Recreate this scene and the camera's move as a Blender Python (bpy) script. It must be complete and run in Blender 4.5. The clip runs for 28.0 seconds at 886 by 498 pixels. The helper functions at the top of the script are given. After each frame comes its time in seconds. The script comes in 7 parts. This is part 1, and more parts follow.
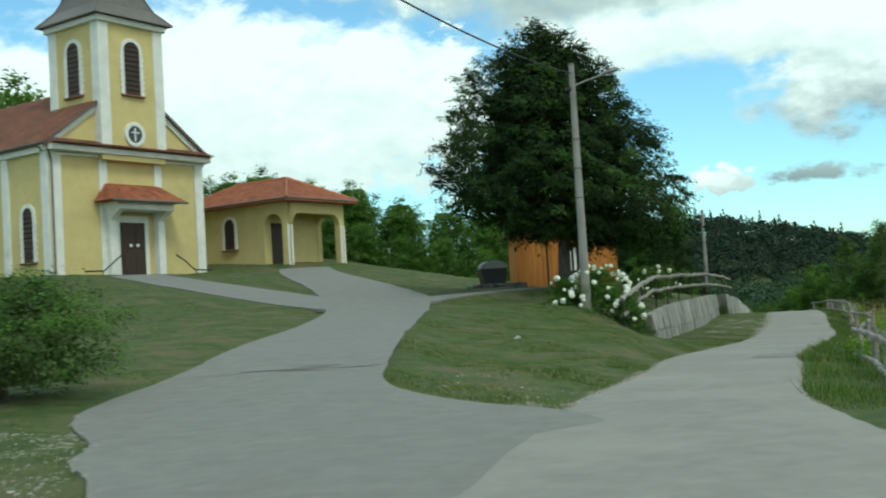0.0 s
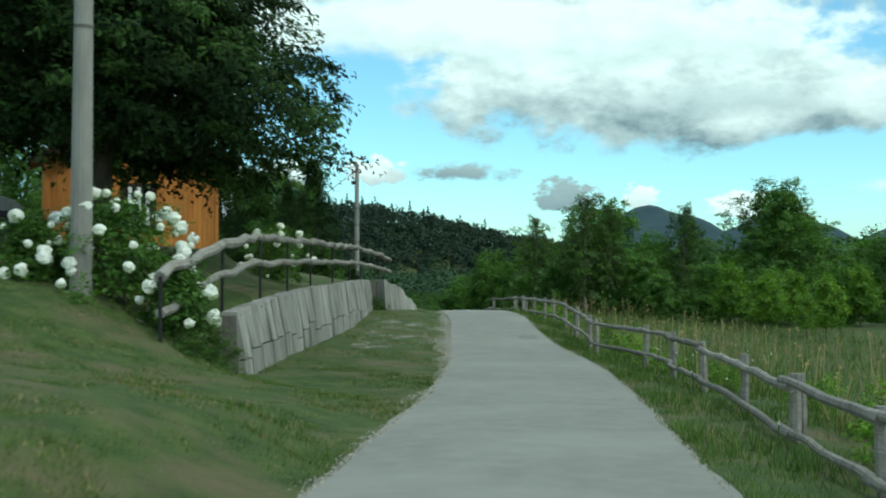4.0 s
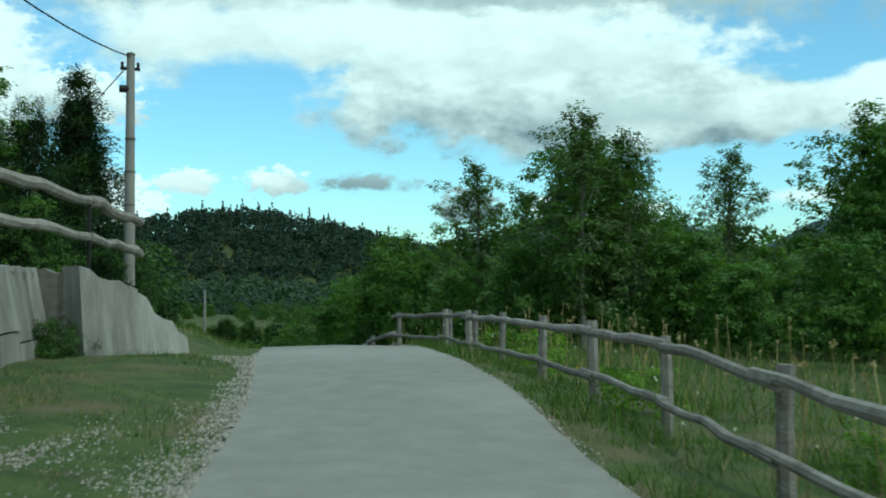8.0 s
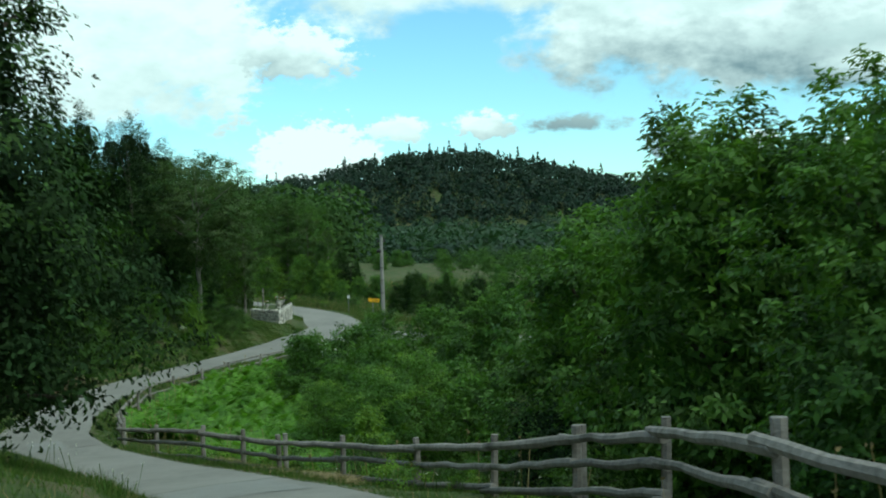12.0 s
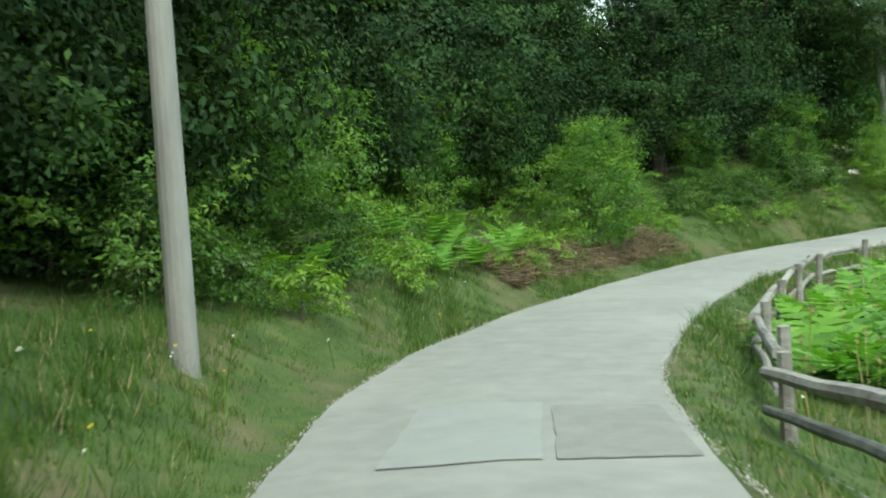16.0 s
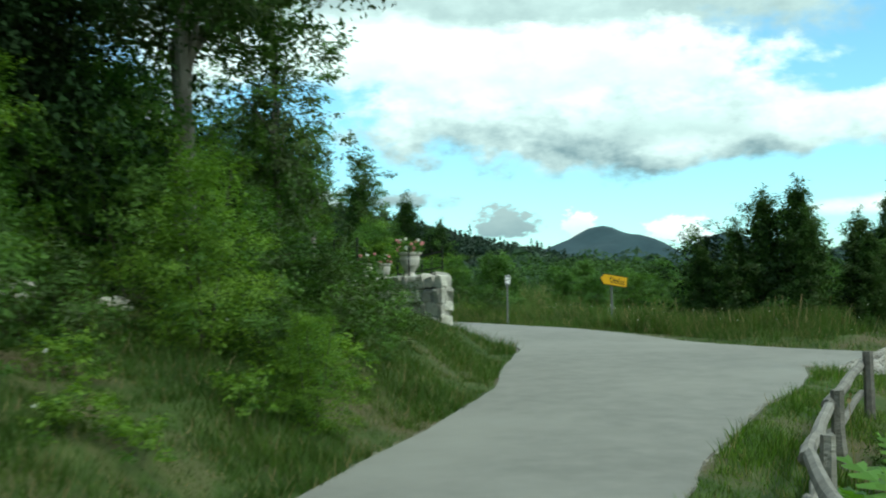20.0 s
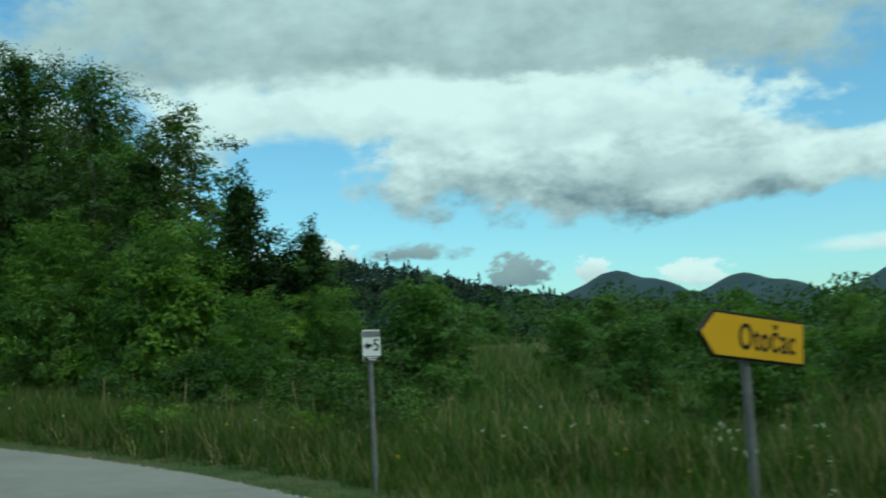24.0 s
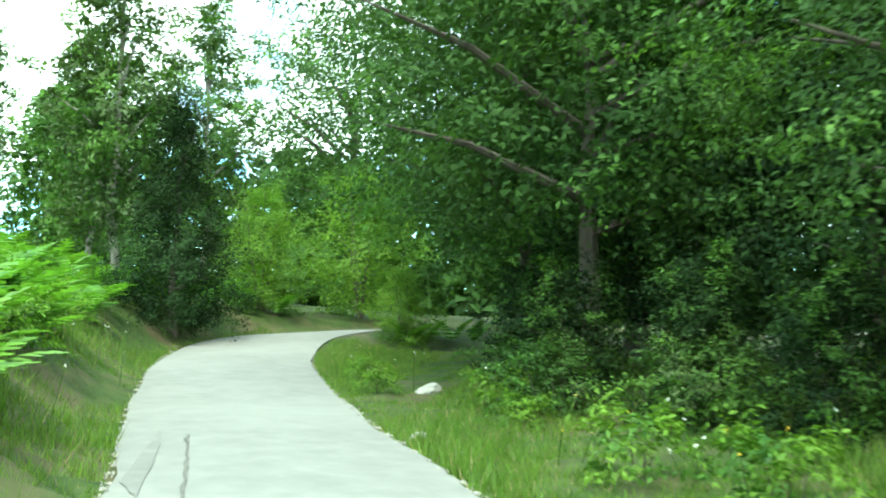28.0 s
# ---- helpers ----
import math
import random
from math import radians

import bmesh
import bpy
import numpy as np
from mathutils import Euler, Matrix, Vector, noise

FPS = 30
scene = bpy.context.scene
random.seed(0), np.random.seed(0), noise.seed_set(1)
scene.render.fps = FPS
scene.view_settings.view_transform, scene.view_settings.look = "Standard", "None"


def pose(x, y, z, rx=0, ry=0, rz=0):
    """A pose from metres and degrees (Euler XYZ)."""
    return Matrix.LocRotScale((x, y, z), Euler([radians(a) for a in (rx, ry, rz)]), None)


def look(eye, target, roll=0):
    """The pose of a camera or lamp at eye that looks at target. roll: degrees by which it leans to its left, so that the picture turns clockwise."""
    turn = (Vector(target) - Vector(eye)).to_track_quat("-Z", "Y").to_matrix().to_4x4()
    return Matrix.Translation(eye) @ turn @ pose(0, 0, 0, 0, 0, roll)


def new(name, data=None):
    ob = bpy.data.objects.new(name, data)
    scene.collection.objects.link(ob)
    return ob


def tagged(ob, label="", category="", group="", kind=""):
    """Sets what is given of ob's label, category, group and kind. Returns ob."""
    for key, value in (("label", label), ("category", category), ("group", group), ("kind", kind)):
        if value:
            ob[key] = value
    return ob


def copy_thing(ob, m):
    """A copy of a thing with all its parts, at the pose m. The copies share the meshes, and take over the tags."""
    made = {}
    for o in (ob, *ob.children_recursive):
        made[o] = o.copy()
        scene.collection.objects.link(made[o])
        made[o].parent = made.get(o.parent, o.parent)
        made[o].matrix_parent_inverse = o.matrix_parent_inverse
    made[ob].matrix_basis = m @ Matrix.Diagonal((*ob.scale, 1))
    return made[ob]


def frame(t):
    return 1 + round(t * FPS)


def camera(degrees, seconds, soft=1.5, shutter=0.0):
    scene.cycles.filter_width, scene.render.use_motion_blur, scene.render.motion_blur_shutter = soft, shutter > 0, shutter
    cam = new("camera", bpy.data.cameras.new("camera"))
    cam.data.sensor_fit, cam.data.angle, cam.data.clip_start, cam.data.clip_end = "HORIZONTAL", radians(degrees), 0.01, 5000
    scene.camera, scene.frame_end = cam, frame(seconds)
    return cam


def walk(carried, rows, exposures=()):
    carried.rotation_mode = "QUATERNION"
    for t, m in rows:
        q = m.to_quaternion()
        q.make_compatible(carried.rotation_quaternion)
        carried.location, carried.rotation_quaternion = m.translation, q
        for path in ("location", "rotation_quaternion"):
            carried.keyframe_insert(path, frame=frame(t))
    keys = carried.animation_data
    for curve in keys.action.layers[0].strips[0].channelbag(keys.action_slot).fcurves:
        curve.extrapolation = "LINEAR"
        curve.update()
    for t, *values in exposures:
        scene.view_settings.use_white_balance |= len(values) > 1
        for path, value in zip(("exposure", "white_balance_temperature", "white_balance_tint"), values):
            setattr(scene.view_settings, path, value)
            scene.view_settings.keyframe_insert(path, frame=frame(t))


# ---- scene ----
cam = camera(44.32, 28.0, 1.9, 0.22)
PATH = [
    (0.0, 0.00, 0.00, 1.50, 92.79, 3.37, 0.46),
    (0.5, 0.28, 2.50, 1.52, 92.13, 3.14, -4.10),
    (1.0, 0.51, 4.80, 1.55, 91.93, 2.17, -5.69),
    (1.5, 0.89, 7.31, 1.55, 91.90, 2.18, -7.85),
    (2.0, 1.44, 9.92, 1.54, 91.59, 2.57, -10.02),
    (2.5, 2.14, 12.82, 1.44, 91.25, 1.37, -12.34),
    (3.0, 2.95, 15.79, 1.39, 91.20, 0.57, -14.33),
    (3.5, 3.91, 18.80, 1.31, 91.30, 0.34, -16.18),
    (4.0, 4.95, 21.76, 1.25, 91.31, -0.19, -17.91),
    (4.5, 6.20, 24.91, 1.19, 91.56, 0.84, -21.46),
    (6.5, 10.77, 37.81, 0.89, 91.85, 0.97, -24.48),
    (7.0, 11.92, 40.63, 0.85, 91.88, 0.88, -24.43),
    (7.5, 13.18, 43.85, 0.79, 91.83, 0.45, -23.80),
    (8.0, 14.34, 46.89, 0.79, 91.87, 0.07, -22.97),
    (8.5, 15.60, 50.29, 0.80, 92.22, 0.58, -21.86),
    (9.0, 16.66, 53.37, 0.89, 93.02, 1.13, -20.54),
    (9.5, 17.60, 56.58, 1.04, 94.24, 0.26, -18.64),
    (10.0, 18.33, 59.31, 1.15, 94.81, -0.10, -16.75),
    (10.5, 18.96, 61.99, 1.17, 94.13, 0.80, -14.71),
    (11.0, 19.59, 64.51, 1.11, 93.19, 1.32, -13.19),
    (11.5, 20.25, 66.89, 0.95, 91.29, 1.64, -12.29),
    (13.5, 21.78, 78.41, -0.67, 82.14, -0.28, -7.77),
    (14.0, 21.65, 82.02, -1.34, 80.90, -1.43, -2.52),
    (14.5, 21.17, 85.93, -2.05, 80.87, -1.76, 3.86),
    (15.0, 20.42, 89.26, -2.58, 82.00, -0.63, 10.06),
    (15.5, 19.33, 92.77, -3.04, 83.85, 1.24, 16.05),
    (16.0, 18.27, 95.98, -3.45, 85.18, 3.05, 19.70),
    (16.5, 16.95, 99.49, -3.84, 86.29, 1.98, 20.11),
    (17.0, 15.95, 102.97, -4.00, 87.54, 1.58, 17.05),
    (17.5, 15.27, 106.55, -4.23, 88.46, 0.34, 12.92),
    (18.0, 14.98, 109.95, -4.36, 89.40, -0.50, 7.68),
    (18.5, 15.20, 113.52, -4.53, 90.96, 0.13, 0.29),
    (19.0, 15.75, 116.64, -4.65, 91.93, -0.35, -7.17),
    (19.5, 16.77, 119.53, -4.73, 92.45, -0.23, -14.31),
    (20.0, 17.89, 122.34, -4.72, 92.77, 0.80, -21.00),
    (20.5, 19.25, 125.16, -4.80, 92.98, 1.42, -27.32),
    (21.0, 20.53, 127.31, -4.82, 93.17, 1.04, -31.61),
    (21.5, 21.95, 129.60, -4.78, 93.74, 0.23, -34.77),
    (23.5, 27.31, 139.15, -4.32, 95.64, 1.48, -27.21),
    (24.0, 27.87, 141.14, -4.24, 95.50, 2.86, -20.15),
    (24.5, 28.03, 143.66, -4.11, 95.33, 3.66, -11.05),
    (25.0, 27.87, 145.90, -4.01, 95.27, 1.32, -2.18),
    (25.5, 27.55, 148.85, -4.07, 96.01, 0.47, 7.52),
    (26.0, 26.61, 151.78, -3.98, 96.72, -0.05, 14.89),
    (26.5, 25.47, 154.34, -3.83, 96.95, 0.16, 21.40),
    (27.0, 24.07, 156.91, -3.61, 96.75, 0.29, 26.72),
    (27.5, 22.40, 159.36, -3.41, 96.56, -0.03, 32.35),
    (28.0, 20.60, 161.59, -3.20, 96.41, -0.37, 37.64),
]
# how the film camera opens, closes and tints its picture on the way: seconds, stops, kelvin, tint
LIGHT = [(0.0, 0.02, 6350, -3), (2.0, 0.05, 6250, -4), (4.0, 0.03, 6050, -6), (7.0, -0.15, 5900, -8), (8.0, -0.12, 5850, -9), (9.5, -0.12, 5800, -9), (11.5, -0.2, 5900, -8), (13.5, 1.37, 6150, -7), (14.5, 1.52, 6150, -7),
         (16.0, 1.35, 6300, -2), (17.0, 1.65, 6350, 0), (17.5, 2.0, 6300, -4), (18.0, 2.2, 6300, -7), (19.0, 2.3, 6200, -11), (19.5, 1.2, 6200, -8), (20.0, 0.3, 6200, -7), (20.5, 0.05, 5900, -9), (21.5, -0.3, 5800, -10),
         (24.0, -0.35, 5850, -10), (25.0, 0.15, 5900, -5), (25.5, 1.3, 6200, 3), (26.0, 1.9, 6300, 5), (27.0, 1.95, 6100, -8), (28.0, 2.1, 6150, -12)]
walk(cam, [(t, pose(*row)) for t, *row in PATH], LIGHT)


# ---------------------------------------------------------------- world and sun
SUN_ELEV, SUN_TURN = 52.0, 150.0
world = bpy.data.worlds.new("world")
scene.world = world
world.use_nodes = True


def node(tree, kind, inputs=(), **props):
    n = tree.nodes.new(kind)
    for k, v in props.items():
        setattr(n, k, v)
    for k, v in dict(inputs).items():
        if isinstance(v, bpy.types.NodeSocket):
            tree.links.new(v, n.inputs[k])
        else:
            n.inputs[k].default_value = v
    return n


def math_node(tree, op, a, b=0.0, c=0.0, clamp=False):
    return node(tree, "ShaderNodeMath", {0: a, 1: b, 2: c}, operation=op, use_clamp=clamp).outputs[0]


def ramp(tree, fac, stops):
    n = node(tree, "ShaderNodeValToRGB", {0: fac})
    e = n.color_ramp.elements
    while len(e) < len(stops):
        e.new(0.5)
    for el, (p, c) in zip(e, stops):
        el.position = p
        el.color = (*c, 1) if len(c) == 3 else c
    return n.outputs[0]


def mix(tree, fac, a, b, blend="MIX"):
    n = node(tree, "ShaderNodeMix", {0: fac}, data_type="RGBA", blend_type=blend)
    for i, v in ((6, a), (7, b)):
        if isinstance(v, bpy.types.NodeSocket):
            tree.links.new(v, n.inputs[i])
        else:
            n.inputs[i].default_value = (*v, 1) if len(v) == 3 else v
    return n.outputs[2]


# clouds in the part of the sky that the lane faces: bearing, height, half width, half height (degrees), base and top colour, softness
WHITE, PALE, GREY, DARK = (0.98, 1.12, 1.10), (0.66, 0.80, 0.80), (0.40, 0.51, 0.53), (0.24, 0.34, 0.38)
CLOUDS = [
    (22.0, 18.0, 30.0, 8.4, GREY, PALE, 0.45), (16.0, 12.6, 15.0, 2.2, PALE, WHITE, 0.5), (-12.0, 9.8, 16.5, 6.4, PALE, WHITE, 0.30), (1.0, 9.0, 1.6, 5.0, PALE, WHITE, 0.5),
    (4.4, 9.2, 3.2, 1.7, GREY, WHITE, 0.4), (5.4, 3.9, 3.4, 1.9, WHITE, WHITE, 0.3), (9.6, 5.2, 1.8, 0.8, PALE, WHITE, 0.4), (14.2, 5.3, 1.7, 0.85, GREY, WHITE, 0.35),
    (18.8, 5.3, 3.0, 0.6, DARK, GREY, 0.8), (29.0, 9.9, 13.2, 4.3, DARK, WHITE, 0.28), (28.0, 12.2, 11.0, 2.4, PALE, WHITE, 0.5), (24.3, 4.0, 1.7, 1.0, DARK, GREY, 0.35), (28.1, 3.9, 0.9, 0.8, PALE, WHITE, 0.3),
    (33.4, 3.5, 1.8, 0.9, PALE, WHITE, 0.4), (33.0, 8.8, 5.0, 1.0, GREY, PALE, 0.8), (45.0, 8.8, 6.5, 1.9, GREY, WHITE, 0.35), (53.5, 9.5, 6.0, 3.4, GREY, WHITE, 0.35), (44.0, 4.4, 6.0, 0.7, PALE, WHITE, 0.6)]


def make_sky():
    t = world.node_tree
    t.nodes.clear()
    sky = node(t, "ShaderNodeTexSky", sky_type="NISHITA", sun_disc=False, sun_elevation=radians(SUN_ELEV),
               sun_rotation=radians(SUN_TURN), air_density=1.0, dust_density=0.6, ozone_density=1.4)
    co = node(t, "ShaderNodeTexCoord").outputs["Generated"]
    sep = node(t, "ShaderNodeSeparateXYZ", {0: co})
    den = math_node(t, "ADD", math_node(t, "MAXIMUM", sep.outputs[2], 0.0), 0.32)
    flat = node(t, "ShaderNodeCombineXYZ", {0: math_node(t, "DIVIDE", sep.outputs[0], den),
                                            1: math_node(t, "DIVIDE", sep.outputs[1], den), 2: 0.35}).outputs[0]
    big = node(t, "ShaderNodeTexNoise", {"Vector": flat, "Scale": 1.15, "Detail": 9.0, "Roughness": 0.55, "Distortion": 0.25}).outputs[0]
    az = math_node(t, "MULTIPLY", math_node(t, "ARCTAN2", sep.outputs[0], sep.outputs[1]), 57.2958)
    el = math_node(t, "MULTIPLY", math_node(t, "ARCSINE", sep.outputs[2]), 57.2958)
    out = node(t, "ShaderNodeVectorMath", {0: sky.outputs[0], 1: (0.128, 0.176, 0.180)}, operation="MULTIPLY").outputs[0]
    # broken cloud over the rest of the sky
    side = math_node(t, "MULTIPLY_ADD", math_node(t, "ABSOLUTE", math_node(t, "SUBTRACT", az, 12.0)), 0.12, -5.3)
    high = math_node(t, "MULTIPLY_ADD", el, 0.14, -2.6)
    open_ = math_node(t, "MAXIMUM", side, high, clamp=True)
    cover = math_node(t, "MULTIPLY", ramp(t, big, [(0.43, (0, 0, 0)), (0.50, (1, 1, 1))]), open_)
    thick = math_node(t, "MULTIPLY_ADD", math_node(t, "SUBTRACT", big, 0.5), -2.6, 1.0, clamp=True)
    out = mix(t, cover, out, ramp(t, thick, [(0.0, (0.42, 0.52, 0.54)), (0.5, (0.80, 0.92, 0.92)), (1.0, (1.14, 1.24, 1.22))]))
    # the clouds ahead
    where = node(t, "ShaderNodeCombineXYZ", {0: math_node(t, "MULTIPLY", az, 0.6), 1: el, 2: 0.0}).outputs[0]
    rough = node(t, "ShaderNodeTexNoise", {"Vector": where, "Scale": 0.30, "Detail": 9.0, "Roughness": 0.58, "Distortion": 0.15}).outputs[0]
    small = node(t, "ShaderNodeTexNoise", {"Vector": where, "Scale": 1.5, "Detail": 7.0, "Roughness": 0.6}).outputs[0]
    form = node(t, "ShaderNodeTexNoise", {"Vector": where, "Scale": 0.42, "Detail": 6.0, "Roughness": 0.5}).outputs[0]
    for a0, e0, wa, we, low, top, soft in CLOUDS:
        u = math_node(t, "MULTIPLY_ADD", az, 1.0 / wa, -a0 / wa)
        v = math_node(t, "MULTIPLY_ADD", el, 1.0 / we, -e0 / we)
        # flatter below than above
        vv = math_node(t, "MAXIMUM", v, math_node(t, "MULTIPLY", v, -1.25))
        d = math_node(t, "SQRT", math_node(t, "MULTIPLY_ADD", u, u, math_node(t, "MULTIPLY", vv, vv)))
        n, k = (rough, 1.7) if wa > 5 else (small, 2.4)
        body = math_node(t, "ADD", math_node(t, "SUBTRACT", 1.1, d), math_node(t, "MULTIPLY_ADD", n, k, -0.5 * k))
        dense = node(t, "ShaderNodeMapRange", {0: body, 1: 0.0, 2: soft, 3: 0.0, 4: 1.0}, interpolation_type="SMOOTHSTEP").outputs[0]
        lit = math_node(t, "ADD", math_node(t, "MULTIPLY_ADD", v, 0.72, 0.72), math_node(t, "MULTIPLY_ADD", form, 1.7, -0.85))
        lit = math_node(t, "ADD", lit, math_node(t, "MULTIPLY_ADD", small, 0.8, -0.4), clamp=True)
        out = mix(t, dense, out, mix(t, lit, low, top))
    bg = node(t, "ShaderNodeBackground", {"Color": out, "Strength": 1.0})
    node(t, "ShaderNodeOutputWorld", {0: bg.outputs[0]})


make_sky()
sun = new("sun", bpy.data.lights.new("sun", "SUN"))
sun.data.energy, sun.data.angle, sun.data.color = 1.4, radians(12), (1.0, 0.96, 0.88)
sun.matrix_world = look((0, 0, 80), (0 - math.sin(radians(SUN_TURN)) * 60, 0 - math.cos(radians(SUN_TURN)) * 60, 80 - 60 * math.tan(radians(SUN_ELEV))))


# ---------------------------------------------------------------- materials
def material(name, stops, scale=8.0, rough=0.8, bump=0.2, bump_scale=40.0, detail=6.0, coarse=None, metal=0.0,
             piece=0.0, spec=0.3, thin=0.0, object_space=True, stretch=None):
    """Procedural surface: a colour ramp on noise, a coarser stain layer, fine relief and some change from piece to piece."""
    m = bpy.data.materials.new(name)
    m.use_nodes = True
    t = m.node_tree
    t.nodes.clear()
    co = node(t, "ShaderNodeTexCoord").outputs["Object"] if object_space else node(t, "ShaderNodeNewGeometry").outputs["Position"]
    if stretch:
        co = node(t, "ShaderNodeMapping", {"Vector": co, "Scale": stretch}).outputs[0]
    n1 = node(t, "ShaderNodeTexNoise", {"Vector": co, "Scale": scale, "Detail": detail, "Roughness": 0.6}).outputs[0]
    col = ramp(t, n1, stops)
    if coarse:
        n2 = node(t, "ShaderNodeTexNoise", {"Vector": co, "Scale": coarse[0], "Detail": 4.0, "Roughness": 0.6}).outputs[0]
        col = mix(t, ramp(t, n2, [(coarse[2], (0, 0, 0)), (coarse[3], (1, 1, 1))]), col, coarse[1])
    if piece:
        r = node(t, "ShaderNodeObjectInfo").outputs["Random"]
        i = node(t, "ShaderNodeNewGeometry").outputs["Random Per Island"]
        both = math_node(t, "FRACT", math_node(t, "ADD", r, i))
        col = mix(t, 1.0, col, ramp(t, both, [(0.0, (1 - piece,) * 3), (1.0, (1 + piece,) * 3)]), "MULTIPLY")
    n3 = node(t, "ShaderNodeTexNoise", {"Vector": co, "Scale": bump_scale, "Detail": 5.0}).outputs[0]
    bm_ = node(t, "ShaderNodeBump", {"Height": n3, "Strength": bump, "Distance": 0.02}).outputs[0]
    p = node(t, "ShaderNodeBsdfPrincipled", {"Base Color": col, "Roughness": rough, "Metallic": metal, "Normal": bm_, "Specular IOR Level": spec})
    shader = p.outputs[0]
    if thin:
        tr = node(t, "ShaderNodeBsdfTranslucent", {"Color": mix(t, 1.0, col, (1.25, 1.35, 0.6), "MULTIPLY")})
        shader = node(t, "ShaderNodeMixShader", {0: thin, 1: shader, 2: tr.outputs[0]}).outputs[0]
    node(t, "ShaderNodeOutputMaterial", {0: shader})
    return m


M = {}
M["asphalt"] = material("asphalt", [(0.25, (0.176, 0.172, 0.152)), (0.5, (0.205, 0.200, 0.178)), (0.8, (0.245, 0.240, 0.212))], 3.2, 0.88, 0.14, 150, 10, (0.30, (0.262, 0.256, 0.226), 0.45, 0.72), object_space=False)
M["asphalt_dark"] = material("asphalt_dark", [(0.3, (0.152, 0.150, 0.138)), (0.7, (0.198, 0.195, 0.178))], 3.0, 0.85, 0.35, 160, 8, (0.4, (0.18, 0.18, 0.17), 0.5, 0.7), object_space=False)
M["patch"] = material("patch", [(0.3, (0.165, 0.160, 0.142)), (0.7, (0.215, 0.208, 0.188))], 4.0, 0.9, 0.35, 160, object_space=False)
M["grit"] = material("grit", [(0.3, (0.17, 0.16, 0.13)), (0.7, (0.33, 0.31, 0.26))], 14, 0.9, 0.4, 60, piece=0.35)
M["ground"] = material("ground", [(0.3, (0.024, 0.044, 0.009)), (0.5, (0.045, 0.073, 0.014)), (0.7, (0.078, 0.094, 0.026))], 2.4, 0.95, 0.8, 24, 12, (0.8, (0.104, 0.086, 0.044), 0.48, 0.67), object_space=False)
M["blade"] = material("blade", [(0.3, (0.042, 0.092, 0.012)), (0.7, (0.094, 0.156, 0.028))], 0.8, 0.6, 0.0, 10, piece=0.45, thin=0.35, object_space=False)
M["fresh_blade"] = material("fresh_blade", [(0.3, (0.085, 0.165, 0.018)), (0.7, (0.15, 0.235, 0.036))], 0.8, 0.6, 0.0, 10, piece=0.4, thin=0.4, object_space=False)
M["straw"] = material("straw", [(0.3, (0.22, 0.17, 0.08)), (0.7, (0.38, 0.31, 0.17))], 1.0, 0.8, 0.0, 10, piece=0.3, thin=0.25, object_space=False)


def leaf_mat(name, dark, light, thin=0.3, piece=0.3, rough=0.5, spec=0.22):
    return material(name, [(0.3, dark), (0.7, light)], 0.5, rough, 0.0, 10, 3, piece=piece, thin=thin, object_space=False, spec=spec)


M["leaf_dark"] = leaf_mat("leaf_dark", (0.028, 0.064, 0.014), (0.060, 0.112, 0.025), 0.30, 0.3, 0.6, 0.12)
# leaf_deep: very dark green foliage, also standing in for woodland shade
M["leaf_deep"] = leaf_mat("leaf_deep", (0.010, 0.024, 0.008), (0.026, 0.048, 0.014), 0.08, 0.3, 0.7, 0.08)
M["leaf_mid"] = leaf_mat("leaf_mid", (0.056, 0.132, 0.021), (0.118, 0.215, 0.038), 0.40)
M["leaf_light"] = leaf_mat("leaf_light", (0.105, 0.205, 0.022), (0.21, 0.33, 0.05), 0.45)
M["leaf_olive"] = leaf_mat("leaf_olive", (0.044, 0.082, 0.022), (0.088, 0.13, 0.04), 0.28)
M["needle"] = leaf_mat("needle", (0.016, 0.04, 0.014), (0.036, 0.07, 0.022), 0.12, 0.3, 0.7, 0.08)
M["fern"] = leaf_mat("fern", (0.085, 0.2, 0.024), (0.165, 0.31, 0.045), 0.4)
M["petal"] = material("petal", [(0.3, (0.72, 0.73, 0.68)), (0.7, (0.85, 0.85, 0.80))], 20, 0.6, 0.1, 60, thin=0.2)
M["pink"] = material("pink", [(0.3, (0.55, 0.15, 0.18)), (0.7, (0.7, 0.3, 0.3))], 20, 0.6, 0.1, 60)
M["yellow_petal"] = material("yellow_petal", [(0.3, (0.65, 0.45, 0.03)), (0.7, (0.8, 0.6, 0.06))], 20, 0.6, 0.1, 60)
M["bark"] = material("bark", [(0.3, (0.055, 0.045, 0.035)), (0.7, (0.13, 0.115, 0.09))], 6, 0.95, 0.8, 25, stretch=(1, 1, 0.25))
M["bark_pale"] = material("bark_pale", [(0.3, (0.16, 0.145, 0.12)), (0.7, (0.32, 0.30, 0.26))], 6, 0.9, 0.6, 25, stretch=(1, 1, 0.3))
M["log"] = material("log", [(0.25, (0.13, 0.12, 0.105)), (0.5, (0.22, 0.205, 0.18)), (0.8, (0.31, 0.295, 0.265))], 9, 0.9, 0.7, 45, coarse=(1.1, (0.085, 0.080, 0.065), 0.55, 0.75), stretch=(0.3, 1, 1), piece=0.25)
M["concrete"] = material("concrete", [(0.28, (0.15, 0.145, 0.125)), (0.5, (0.25, 0.245, 0.22)), (0.75, (0.36, 0.35, 0.315))], 2.6, 0.92, 0.6, 35, 11, (0.9, (0.095, 0.09, 0.07), 0.50, 0.72), stretch=(1.6, 1.6, 0.30), piece=0.16, object_space=False)
